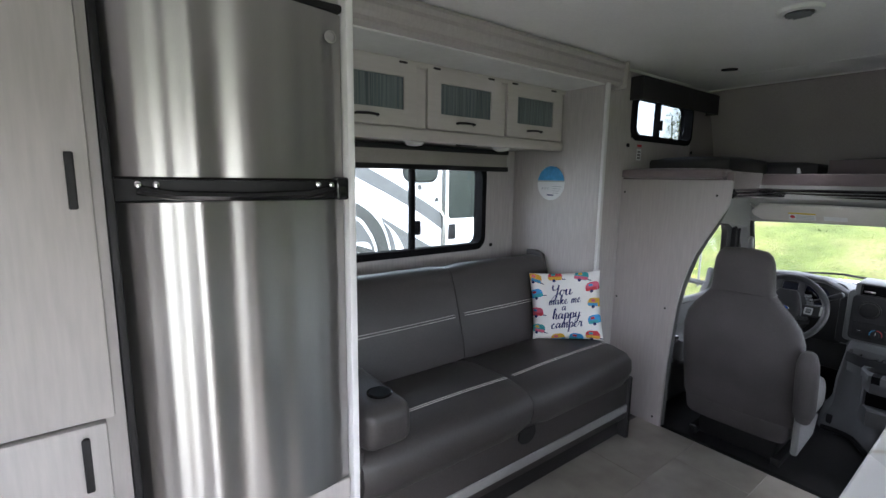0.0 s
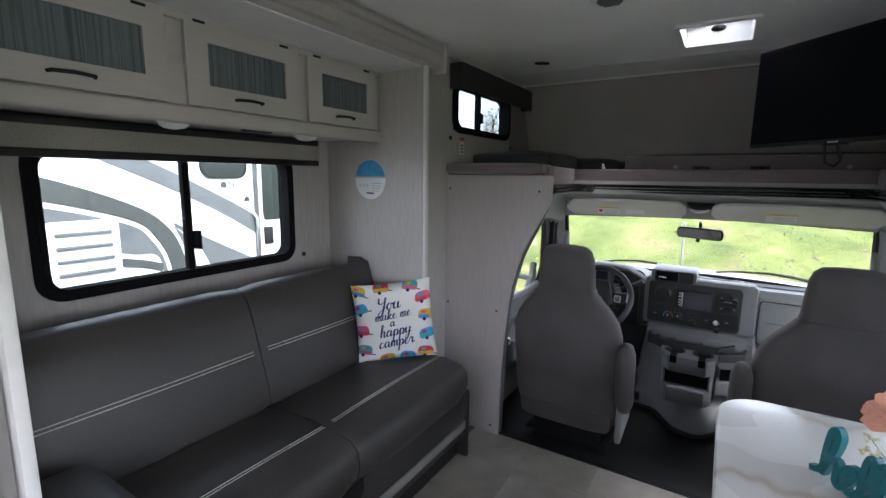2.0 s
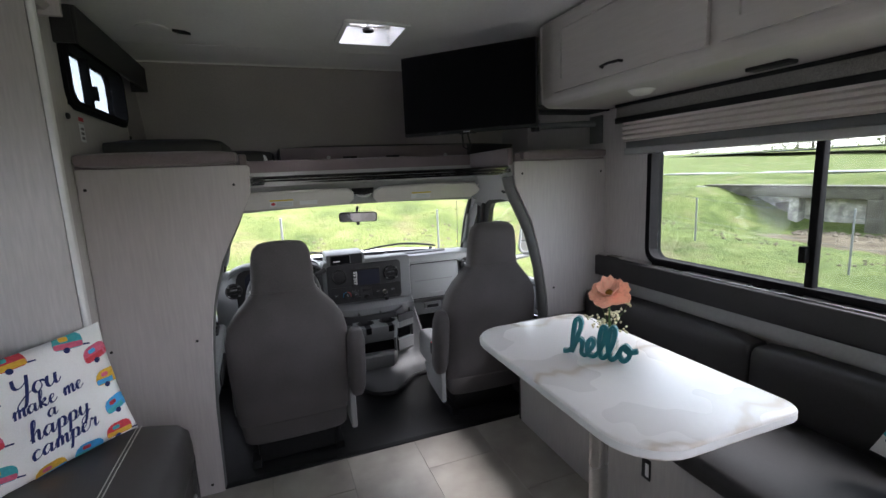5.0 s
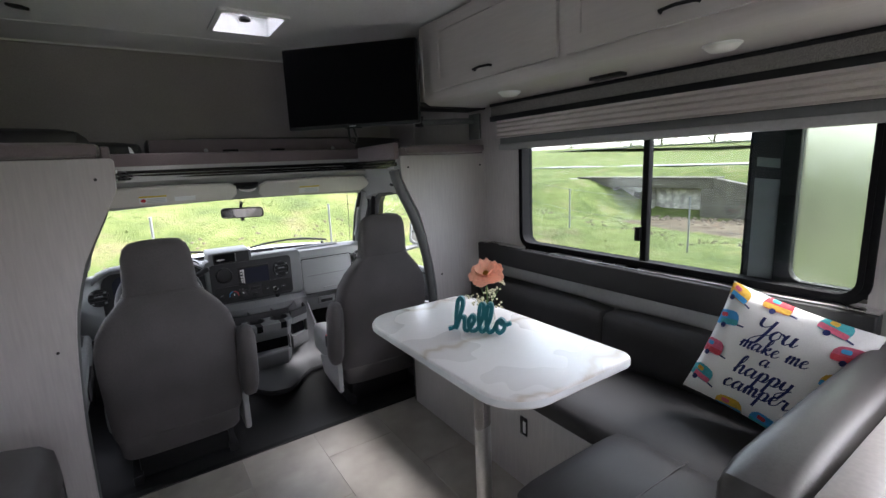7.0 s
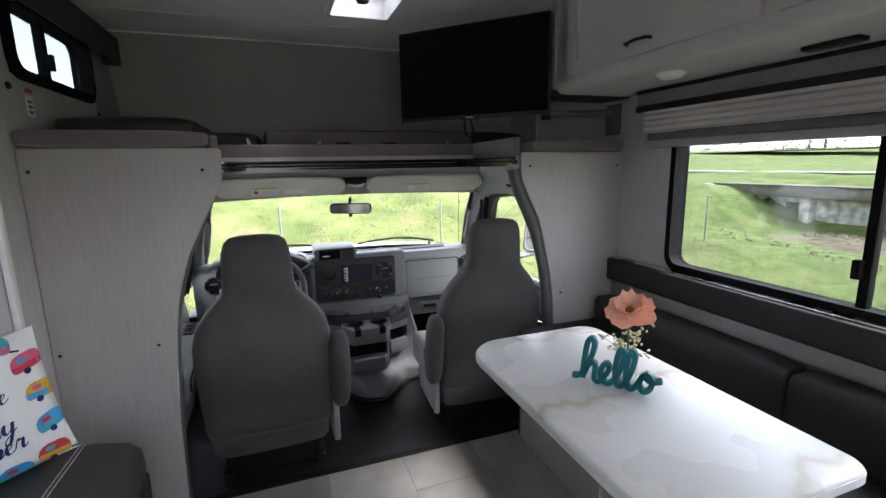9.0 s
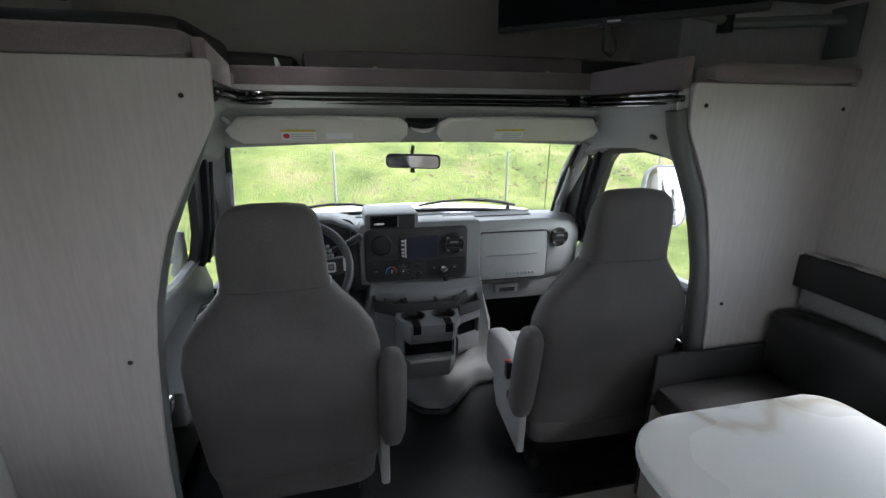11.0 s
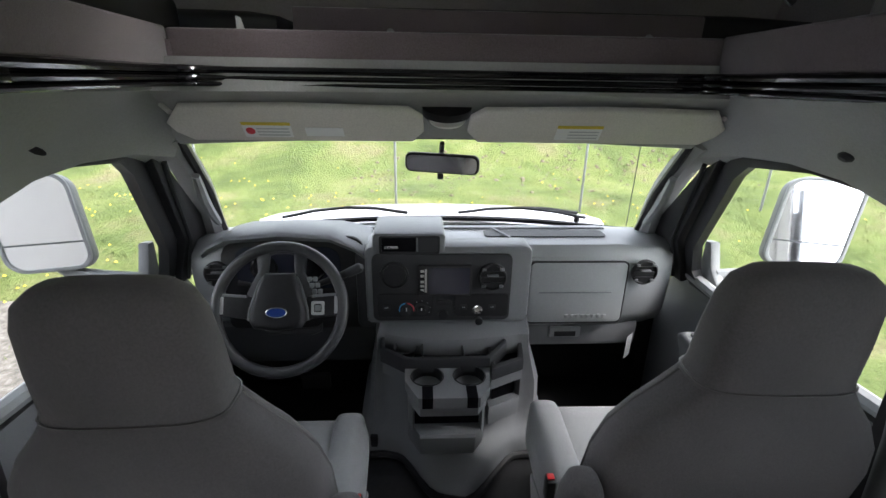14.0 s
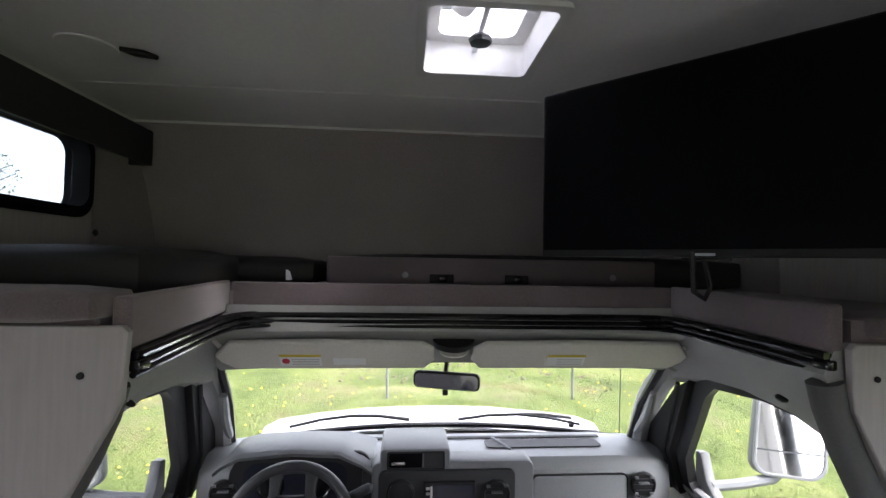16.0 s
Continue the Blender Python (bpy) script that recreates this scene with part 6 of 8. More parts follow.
def pillow(m, lines=("You", "make me", "a", "happy", "camper")):
    p = thing("throw_pillow", "white throw pillow printed with navy script and little caravans", "pillow", group="throw pillows")
    S, T = 0.195, 0.06

    def height(u, v):
        return T * max(0.0, (1 - min(1, abs(u)) ** 2.6)) ** 0.55 * max(0.0, (1 - min(1, abs(v)) ** 2.6)) ** 0.55

    def warp(u, v):
        """Pulls the sides in between the corners."""
        return S * u * (1 - 0.055 * (1 - v * v)), S * v * (1 - 0.055 * (1 - u * u))
    n = 18
    bm = bmesh.new()
    top, bot = {}, {}
    for i in range(n + 1):
        for j in range(n + 1):
            u, v = 2 * i / n - 1, 2 * j / n - 1
            x, y = warp(u, v)
            h = height(u, v) + 0.0016 * math.sin(9 * u + 5 * v) * (1 - u * u) * (1 - v * v)
            top[i, j] = bm.verts.new((x, y, h))
            bot[i, j] = top[i, j] if i in (0, n) or j in (0, n) else bm.verts.new((x, y, -h))
    for i in range(n):
        for j in range(n):
            for g in (top, bot):
                bm.faces.new((g[i, j], g[i + 1, j], g[i + 1, j + 1], g[i, j + 1]))
    body = part("cover", bm, M_PILLOW, p, sharp=80)

    def drape(src, lift):
        bmesh.ops.triangulate(src, faces=src.faces[:])
        for v in src.verts:
            u, w = max(-1, min(1, v.co.x / S)), max(-1, min(1, v.co.y / S))
            v.co.x, v.co.y = warp(u, w)
            v.co.z = height(u, w) + lift
        return src
    for k, line in enumerate(lines):
        tm = brush_line(line, (0.033, 0.0255, 0.024, 0.0305, 0.0295)[k])
        tm.transform(Matrix.Translation(((-0.02, -0.005, -0.01, 0.0, 0.0)[k], (0.085, 0.033, -0.006, -0.050, -0.105)[k], 0)) @ Matrix.Rotation(radians(5), 4, 'Z'))
        part("script_line", drape(tm, 0.0022), M_INK, p)
    mats = (M_RED, M_TURQ, M_YEL, M_PINK, M_BLUE)
    spots = [(-0.165, 0.165, 2), (-0.05, 0.178, 0), (0.095, 0.175, 1), (0.155, 0.11, 3), (0.165, 0.02, 2), (0.16, -0.075, 4), (0.14, -0.165, 0),
             (-0.165, 0.075, 4), (-0.168, -0.03, 3), (-0.16, -0.125, 1), (-0.05, -0.185, 2), (0.05, -0.183, 4)]
    for k, (x, y, c) in enumerate(spots):
        o = Matrix.Translation((x, y, 0)) @ Matrix.Rotation(radians((k * 47) % 30 - 15), 4, 'Z')
        for pts, mt, lift in ((rrect(-0.034, 0.034, -0.018, 0.024, (0.01, 0.01, 0.02, 0.024), 3), mats[c], 0.0018), (rrect(-0.033, 0.033, -0.016, -0.001, 0.004, 2), mats[(c + 2) % 5], 0.0024),
                              (rrect(-0.018, 0.002, 0.004, 0.016, 0.004, 2), mats[(c + 1) % 5], 0.0026), (arc(-0.006, -0.02, 0.008, 0, 330, 10), M_INK, 0.0028),
                              ([(0.032, -0.016), (0.05, -0.018), (0.05, -0.014), (0.032, -0.011)], M_INK, 0.002)):
            b = bmesh.new()
            b.faces.new([b.verts.new((*q, 0)) for q in pts])
            b.transform(o @ Matrix.Scale(1.15, 4))
            bmesh.ops.triangulate(b, faces=b.faces[:])
            bmesh.ops.subdivide_edges(b, edges=b.edges[:], cuts=3, use_grid_fill=True)
            part("caravan_print", drape(b, lift + 0.0006), mt, p)
    p.matrix_basis = m
    return p


def pillow_pose(c, right, up, normal_hint):
    u = Vector(right).normalized()
    v = Vector(up)
    v = (v - u * v.dot(u)).normalized()
    return axes(c, u, v, u.cross(v))


pillow(pillow_pose((2.195, 1.42, 0.713), (0.23, -0.30, 0.04), (0.01, 0.08, 0.35), None))
pillow(pillow_pose((0.985, -0.80, 0.71), (-0.36, -0.06, 0.03), (0.02, -0.12, 0.33), None) @ Matrix.Rotation(radians(-19), 4, 'Z'))

# ---- overhead cabinets on the sofa side ----
def cab_handle(parent, x0, x1, y, z, s):
    """A black bow handle along x on a face at y; s is the way it stands out."""
    part("handle", tube([(x0, y, z), (x0 + 0.004, y + 0.016 * s, z + 0.001), ((x0 + x1) / 2, y + 0.022 * s, z + 0.003), (x1 - 0.004, y + 0.016 * s, z + 0.001), (x1, y, z)], 0.0055, 8), M_BLACK, parent, "black bow handle")


oc = thing("overhead_cabinet", "off-white overhead cabinet with three striped glass doors", "cabinet", (1.5, 1.7, 1.60))
part("body", box(0.745, 2.32, 1.61, 1.98, 1.60, 1.915, 0.004), M_CAB, oc)
part("bottom_rail", box(0.745, 2.322, 1.595, 1.62, 1.583, 1.64, 0.012, 3), M_CAB, oc)
part("top_rail", box(0.745, 2.322, 1.593, 1.616, 1.90, 1.925, 0.006), M_CAB, oc)
for a, b in ((0.80, 1.285), (1.345, 1.80), (1.848, 2.275)):
    d = part("door", ring(rrect(a, b, 1.642, 1.905, 0.006, 2), rrect(a + 0.075, b - 0.065, 1.712, 1.848, 0.003, 2), 0.02, on_y(1.588), 0.004), M_CAB, oc)
    part("striped_glass", prism(rrect(a + 0.07, b - 0.06, 1.705, 1.855, 0.003, 2), 0.006, m=on_y(1.597)), M_DRAPE, d, "striped teal-grey glass")
    cab_handle(d, (a + b) / 2 - 0.06, (a + b) / 2 + 0.045, 1.587, 1.677, -1)
    for hx in (a + 0.05, b - 0.07):
        part("hinge", box(hx - 0.02, hx + 0.02, 1.584, 1.592, 1.903, 1.912, 0.003), M_BLACK, oc)
for x in (1.36, 1.94):
    lp = thing("puck_light", "round white puck light under the cabinet", "light", (x, 1.72, 1.58), "puck lights")
    part("lens", lathe([(0.048, 0.0), (0.046, -0.008), (0.034, -0.018), (0.01, -0.022), (0.001, -0.022)], 22, Matrix.Translation((x, 1.72, 1.592))), M_LENS, lp)
    part("rim", lathe([(0.053, 0.004), (0.053, -0.002), (0.047, -0.004), (0.046, 0.0)], 22, Matrix.Translation((x, 1.72, 1.592))), M_WHITE, lp)
solo("cabinet_air_vent", box(1.62, 1.74, 1.69, 1.73, 1.586, 1.597, 0.004), M_BLACK, "small black vent under the cabinet", "vent")

# window valance over the sofa
val = thing("window_valance", "pale woven valance with dark bands over the sofa window", "valance", (1.57, 1.88, 1.46))
part("face", box(0.85, 2.17, 1.90, 1.92, 1.485, 1.57, 0.003), M_VALANCEL, val)
part("top_band", box(0.845, 2.175, 1.893, 1.98, 1.565, 1.592, 0.003), M_BLACK, val)
part("bottom_band", box(0.845, 2.175, 1.893, 1.925, 1.465, 1.492, 0.003), M_BLACK, val)
part("return_end", box(2.155, 2.175, 1.92, 1.98, 1.47, 1.57, 0.002), M_VALANCEL, val)
# cab-over window valance
val2 = thing("window_valance", "black box valance over the small cab-over window", "valance", (3.15, 1.36, 1.88))
part("front", box(2.655, 3.65, 1.318, 1.333, 1.885, 2.015, 0.003), M_LEATHERB, val2)
part("top", box(2.655, 3.65, 1.333, 1.398, 2.0, 2.015), M_LEATHERB, val2)
part("end", box(2.655, 2.67, 1.333, 1.398, 1.885, 2.0), M_LEATHERB, val2)
part("end", box(3.635, 3.65, 1.333, 1.398, 1.885, 2.0), M_LEATHERB, val2)

# round brochure sticker on the slide-out end wall
disc = thing("round_sticker", "round blue and white information sticker on the wall", "sticker", (SX1, 1.615, 1.40))
n = 40
part("disc", prism(arc(1.677, 1.40, 0.103, 0, 351, 39), -0.001, m=on_x(SX1)), M_PAPER, disc)
part("blue_top", prism(arc(1.677, 1.40, 0.1015, 8, 172, 24), -0.0008, m=on_x(SX1 - 0.0012)), M_BLUE, disc)
part("pale_band", prism(arc(1.677, 1.40, 0.1015, 4, 9, 2) + arc(1.677, 1.40, 0.1015, 171, 176, 2), -0.0006, m=on_x(SX1 - 0.0022)), M_PALEGREY, disc)
for k in range(4):
    part("text_bar", box(SX1 - 0.0022, SX1 - 0.0012, 1.597 + 0.006 * k, 1.662, 1.378 - 0.013 * k, 1.382 - 0.013 * k), M_PALEGREY, disc)
for k in range(3):
    part("symbol", box(SX1 - 0.0022, SX1 - 0.0012, 1.692 + 0.022 * k, 1.70 + 0.022 * k, 1.362, 1.374), M_PALEGREY, disc)
part("logo_bar", box(SX1 - 0.0022, SX1 - 0.0012, 1.652, 1.702, 1.325, 1.332), M_INK, disc)
# warning sticker, wall hooks
ws2 = thing("warning_label", "small white and red warning label below the window", "label", (2.80, YL, 1.60))
part("sheet", box(2.775, 2.825, YL - 0.0015, YL, 1.545, 1.615), M_PAPER, ws2)
part("red_band", box(2.775, 2.825, YL - 0.0025, YL - 0.0015, 1.625, 1.64), M_RED, ws2)
for k in range(3):
    part("text_bar", box(2.785, 2.815, YL - 0.0022, YL - 0.0015, 1.555 + 0.018 * k, 1.565 + 0.018 * k), M_DASHM, ws2)
for x, y, z in ((2.67, YL, 1.63), (3.47, YL, 1.62), (2.13, SY, 1.0)):
    solo("wall_button", lathe([(0.012, 0), (0.011, 0.008), (0.004, 0.011)], 10, axes((x, y, z), (1, 0, 0), (0, 0, 1), (0, -1, 0))), M_DASHD, "small dark snap button on the wall", "button", "wall buttons")

# ---- fridge and pantry ----
fr = thing("refrigerator", "tall stainless steel two-door refrigerator", "refrigerator", (0.43, 1.3, 0.45))
def bowed(x0, x1, z0, z1, yf):
    secs = []
    for i in range(17):
        q = i / 16
        x = x0 + (x1 - x0) * q
        y = yf + 0.022 * (2 * q - 1) ** 4 + 0.008 * (2 * q - 1) ** 2
        y += 0.0016 * math.sin(11 * q + z0 * 3) + 0.0007 * math.sin(29 * q + 1 + z0)
        secs.append([(x, y, z0), (x, y, z0 + (z1 - z0) * 0.33), (x, y, z0 + (z1 - z0) * 0.66), (x, y, z1), (x, yf + 0.06, z1), (x, yf + 0.06, z0)])
    return loft(secs)


part("cabinet", box(0.155, 0.71, 1.165, 1.80, 0.45, 1.875), M_BLACK, fr)
up = part("upper_door", bowed(0.158, 0.712, 1.415, 1.868, 1.095), M_STEEL, fr, "brushed steel freezer door")
lo = part("lower_door", bowed(0.158, 0.712, 0.452, 1.355, 1.095), M_STEEL, fr, "brushed steel lower door")
part("handle_band", bowed(0.156, 0.714, 1.362, 1.408, 1.088), M_BLACK, fr, "black recessed handle band")
part("grip", tube([(0.20, 1.098, 1.385), (0.27, 1.079, 1.372), (0.43, 1.074, 1.368), (0.59, 1.079, 1.372), (0.67, 1.102, 1.385)], 0.012, 8), M_BLACKG, fr)
for x in (0.20, 0.235, 0.62, 0.66):
    part("hinge_screw", lathe([(0.008, 0), (0.007, 0.008), (0.002, 0.01)], 10, axes((x, 1.092, 1.398), (1, 0, 0), (0, 0, 1), (0, -1, 0))), M_CHROME, fr)
part("hinge_block", box(0.675, 0.712, 1.085, 1.13, 1.355, 1.42, 0.006), M_BLACKG, fr)
part("top_trim", box(0.155, 0.712, 1.11, 1.2, 1.872, 1.892, 0.004), M_BLACK, fr)
part("edge_trim", box(0.140, 0.156, 1.10, 1.3, 0.45, 1.89, 0.003), M_BLACK, fr)
part("badge", lathe([(0.017, 0), (0.017, 0.002), (0.013, 0.003), (0.012, 0.001)], 20, axes((0.672, 1.1025, 1.80), (1, 0, 0), (0, 0, 1), (0, -1, 0))), M_ALU, fr, "round embossed badge")
part("sticker_glare", lathe([(0.011, 0), (0.011, 0.0006), (0.002, 0.0006)], 14, axes((0.672, 1.0998, 1.80), (1, 0, 0), (0, 0, 1), (0, -1, 0))), M_ALU, fr)
fb = thing("fridge_base_panel", "off-white panel below the refrigerator", "panel", (0.43, 1.13, 0))
part("board", box(0.142, 0.712, 1.115, 1.14, 0.0, 0.446, 0.003), M_PANTRY, fb)
fs = thing("cabinet_side_panel", "white upright panel between refrigerator and sofa", "panel", (0.73, 1.5, 0))
part("board", box(0.716, 0.738, 1.095, 1.98, 0.0, 1.92, 0.003), M_SOFFIT, fs)
pt = thing("pantry_cabinet", "tall off-white pantry with two doors and black handles", "cabinet", (-0.2, 1.4, 0))
part("body", box(SX0, 0.138, 1.135, 1.9, 0.0, 1.92), M_PANTRY, pt)
for z0, z1, hx, hz0, hz1 in ((0.86, 1.915, 0.085, 1.345, 1.465), (0.02, 0.85, 0.06, 0.70, 0.83)):
    dr = part("door", box(-0.50, 0.118 if z0 > 0.5 else 0.10, 1.105, 1.134, z0, z1, 0.004), M_PANTRY, pt)
    part("handle", boxes((hx - 0.008, hx + 0.008, 1.083, 1.092, hz0, hz1), (hx - 0.006, hx + 0.006, 1.09, 1.106, hz0 + 0.004, hz0 + 0.018), (hx - 0.006, hx + 0.006, 1.09, 1.106, hz1 - 0.018, hz1 - 0.004), bev=0.003), M_BLACK, dr, "black bar handle")
part("top_filler", box(SX0, 0.712, 1.135, 1.5, 1.895, SZ - 0.008, 0.003), M_PANTRY, pt)

# ---- dinette on the other side ----
bench = thing("dinette_bench", "L-shaped dinette bench with black cushions and white base", "bench", (1.7, -0.75, 0))
part("base_front", box(0.80, 2.60, -0.465, -0.447, 0.0, 0.38, 0.002), M_PANTRY, bench, "pale base front")
part("base_box", box(0.80, 2.60, -1.028, -0.466, 0.0, 0.375), M_PANTRY, bench)
part("base_end", box(2.602, 2.618, -1.028, -0.447, 0.0, 0.56, 0.003), M_LEATHERB, bench)
part("seat_cushion", cushion(1.79, 2.585, -0.90, -0.43, 0.375, 0.475, 0.03, 0.012), M_LEATHERB, bench)
part("seat_cushion", cushion(0.82, 1.785, -0.90, -0.43, 0.375, 0.475, 0.03, 0.012), M_LEATHERB, bench)
part("back_cushion", cushion(1.665, 2.61, -1.0, -0.865, 0.46, 0.69, 0.03, 0.01), M_LEATHERB, bench)
part("back_cushion", cushion(0.82, 1.66, -1.0, -0.865, 0.46, 0.69, 0.03, 0.01), M_LEATHERB, bench)
part("back_strip", box(0.80, 2.62, -1.028, -0.99, 0.69, 0.755, 0.003), M_SILVERTRIM, bench, "silver-grey strip")
part("top_rail", box(0.80, 2.655, -1.028, -0.965, 0.757, 0.868, 0.008, 3), M_LEATHERB, bench, "black padded rail")
part("rail_cap", box(0.80, 2.655, -1.028, -0.985, 0.869, 0.876, 0.002), M_ALU, bench)
part("rail_end", tube([(2.655, -1.02, 0.873), (2.675, -1.01, 0.86), (2.678, -0.985, 0.83), (2.678, -0.98, 0.72)], 0.008, 6), M_SILVERTRIM, bench)
part("power_outlet", box(1.685, 1.725, -0.447, -0.441, 0.24, 0.32, 0.003), M_BLACK, bench)
part("outlet_face", box(1.69, 1.705, -0.442, -0.438, 0.255, 0.305, 0.002), M_WHITE, bench)
part("end_cushion", cushion(0.82, 1.285, -0.47, 0.0, 0.375, 0.48, 0.03, 0.012), M_LEATHERB, bench)
part("end_base", box(0.82, 1.26, -0.446, -0.02, 0.0, 0.376, 0.004), M_PANTRY, bench)
part("piping", tube([(1.05, -0.005, 0.487), (1.05, -0.2, 0.492), (1.05, -0.46, 0.487)], 0.002, 5), M_LEATHER, bench)
part("end_backrest", cushion(0.665, 0.815, -0.99, -0.05, 0.46, 0.805, 0.045, 0.012, 8), M_LEATHER, bench)
part("end_panel", box(0.60, 0.665, -1.028, -0.03, 0.0, 0.83, 0.012), M_PANTRY, bench, "pale panel")

# table
tb = thing("dinette_table", "white marble-look dinette table on a steel leg", "table", (1.66, -0.2, 0))
top_poly = rrect(1.232, 2.135, -0.475, 0.045, (0.05, 0.07, 0.13, 0.14), 7)
part("tabletop", slab(top_poly, 0.712, 0.745, 0.007, 3), M_MARBLE, tb)
part("edge_band", ring([(1.66 + (x - 1.66) * 1.0035, -0.217 + (y + 0.217) * 1.005) for x, y in top_poly], [(1.66 + (x - 1.66) * 0.99, -0.217 + (y + 0.217) * 0.985) for x, y in top_poly], 0.018, Matrix.Translation((0, 0, 0.7195))), M_PAPER, tb)
part("leg", lathe([(0.03, 0.0), (0.03, 0.70)], 24, Matrix.Translation((1.66, -0.195, 0.005))), M_ALU, tb)
part("leg_flange", lathe([(0.085, 0), (0.085, -0.006), (0.04, -0.02), (0.033, -0.03)], 24, Matrix.Translation((1.66, -0.195, 0.711))), M_ALU, tb)
part("floor_socket", lathe([(0.08, 0), (0.08, 0.005), (0.045, 0.012), (0.034, 0.02)], 24, Matrix.Translation((1.66, -0.195, 0.0))), M_ALU, tb)

# script sign, one bent strip of letters
strokes = [[(-0.2, 0.15), (0.3, 0.35), (0.85, 1.5), (1.05, 2.35), (0.9, 2.75), (0.65, 2.5), (0.5, 1.5), (0.42, 0.15)],
           [(0.45, 0.3), (0.75, 1.05), (1.05, 1.2), (1.15, 0.9), (1.12, 0.25), (1.4, 0.12), (1.75, 0.6), (1.95, 1.05), (1.8, 1.35), (1.55, 1.1), (1.5, 0.5), (1.75, 0.12), (2.15, 0.3),
            (2.6, 1.2), (2.75, 2.1), (2.6, 2.4), (2.4, 2.0), (2.3, 0.9), (2.45, 0.15), (2.8, 0.3), (3.2, 1.2), (3.35, 2.1), (3.2, 2.4), (3.0, 2.0), (2.9, 0.9), (3.05, 0.15), (3.4, 0.25),
            (3.75, 0.9), (4.0, 1.15)],
           [(4.0, 1.15), (3.75, 0.95), (3.65, 0.45), (3.9, 0.12), (4.25, 0.4), (4.3, 0.9), (4.05, 1.2), (3.95, 1.0), (4.3, 0.8), (4.8, 0.95)]]
sign = bm_new()
k = 0.0462
sd = Vector((-0.19, -0.145, 0)).normalized()
sm = axes((1.779, -0.156, 0.748), sd, (0, 0, 1), sd.cross(Vector((0, 0, 1))))
for st in strokes:
    cl = smooth(st)
    secs = []
    for i, p in enumerate(cl):
        d = (cl[min(i + 1, len(cl) - 1)] - cl[max(i - 1, 0)]).normalized()
        nx, ny = -d.y * 0.15, d.x * 0.15
        secs.append([((p.x + nx) * k, (p.y + ny) * k, 0.0085), ((p.x + nx) * k, (p.y + ny) * k, -0.0085), ((p.x - nx) * k, (p.y - ny) * k, -0.0085), ((p.x - nx) * k, (p.y - ny) * k, 0.0085)])
    join(sign, loft(secs), sm)
solo("hello_sign", sign, M_TEAL, "teal cut-out sign reading hello in script", "sign", sharp=30)

# vase with a coral bloom
VX, VY = 1.705, -0.268
vase = thing("flower_vase", "small clear glass bottle vase", "vase", (VX, VY, 0.745))
part("glass", lathe([(0.026, 0.0), (0.029, 0.006), (0.03, 0.05), (0.022, 0.072), (0.015, 0.085), (0.017, 0.10), (0.0145, 0.10), (0.0125, 0.085), (0.019, 0.07), (0.026, 0.05), (0.026, 0.008), (0.002, 0.006)], 20,
     Matrix.Translation((VX, VY, 0.746))), M_VASE, vase).visible_shadow = False
fl = thing("coral_flower", "coral silk flower with cream filler sprigs in the vase", "flower", (VX, VY, 0.76))
part("stem", tube([(VX, VY, 0.755), (VX + 0.004, VY - 0.003, 0.86), (VX - 0.004, VY + 0.004, 0.945)], 0.0025, 6), M_STEM, fl)
rng = random.Random(4)
fc = Vector((VX - 0.004, VY + 0.004, 0.952))
tiltm = Matrix.Translation(fc) @ Matrix.Rotation(radians(32), 4, Vector((-0.86, -0.55, 0)))
for layer, (n, r, lift, w) in enumerate(((6, 0.07, 14, 0.072), (5, 0.05, 42, 0.052))):
    for i in range(n):
        a = 2 * math.pi * (i + 0.5 * layer) / n + rng.uniform(-0.15, 0.15)
        L = r * rng.uniform(0.9, 1.12)
        g = []
        for u in range(6):
            q = u / 5
            wid = w * math.sin(math.pi * min(1, 0.12 + q * 0.78)) ** 0.7
            g.append([(L * q * math.cos(radians(lift)) + 0.0, wid * v, L * q * math.sin(radians(lift)) * (1 + 0.3 * q) - 0.012 * q * q * (layer == 0) + 0.005 * v * v * 4 + 0.004 * math.sin(5 * v + 7 * q + i) * q) for v in (-0.5, -0.25, 0, 0.25, 0.5)])
        pb = loft(g, False, False)
        pb.transform(tiltm @ Matrix.Rotation(a, 4, 'Z'))
        part("petal", solid(pb, 0.0008), M_PETAL, fl)
part("flower_centre", lathe([(0.010, 0), (0.013, 0.006), (0.009, 0.013), (0.002, 0.015)], 12, tiltm @ Matrix.Translation((0, 0, 0.004))), M_PISTIL, fl)
for i in range(16):
    a = rng.uniform(0, 6.28)
    r = rng.uniform(0.03, 0.075)
    z = rng.uniform(0.835, 0.92)
    tip = Vector((VX + r * math.cos(a), VY + r * math.sin(a), z))
    part("sprig", tube([(VX, VY, 0.80), (VX + r * 0.35 * math.cos(a), VY + r * 0.35 * math.sin(a), 0.83 + 0.3 * (z - 0.83)), tip], [0.0012, 0.0010, 0.0007], 5), M_STEM, fl)
    bb = bm_new()
    for j in range(7):
        o = tip + Vector((rng.uniform(-0.012, 0.012), rng.uniform(-0.012, 0.012), rng.uniform(-0.012, 0.010)))
        join(bb, lathe([(0.001, -0.004), (0.004, -0.001), (0.0038, 0.002), (0.001, 0.004)], 6, Matrix.Translation(o)))
    part("filler_blossom", bb, M_SPRIG, fl)

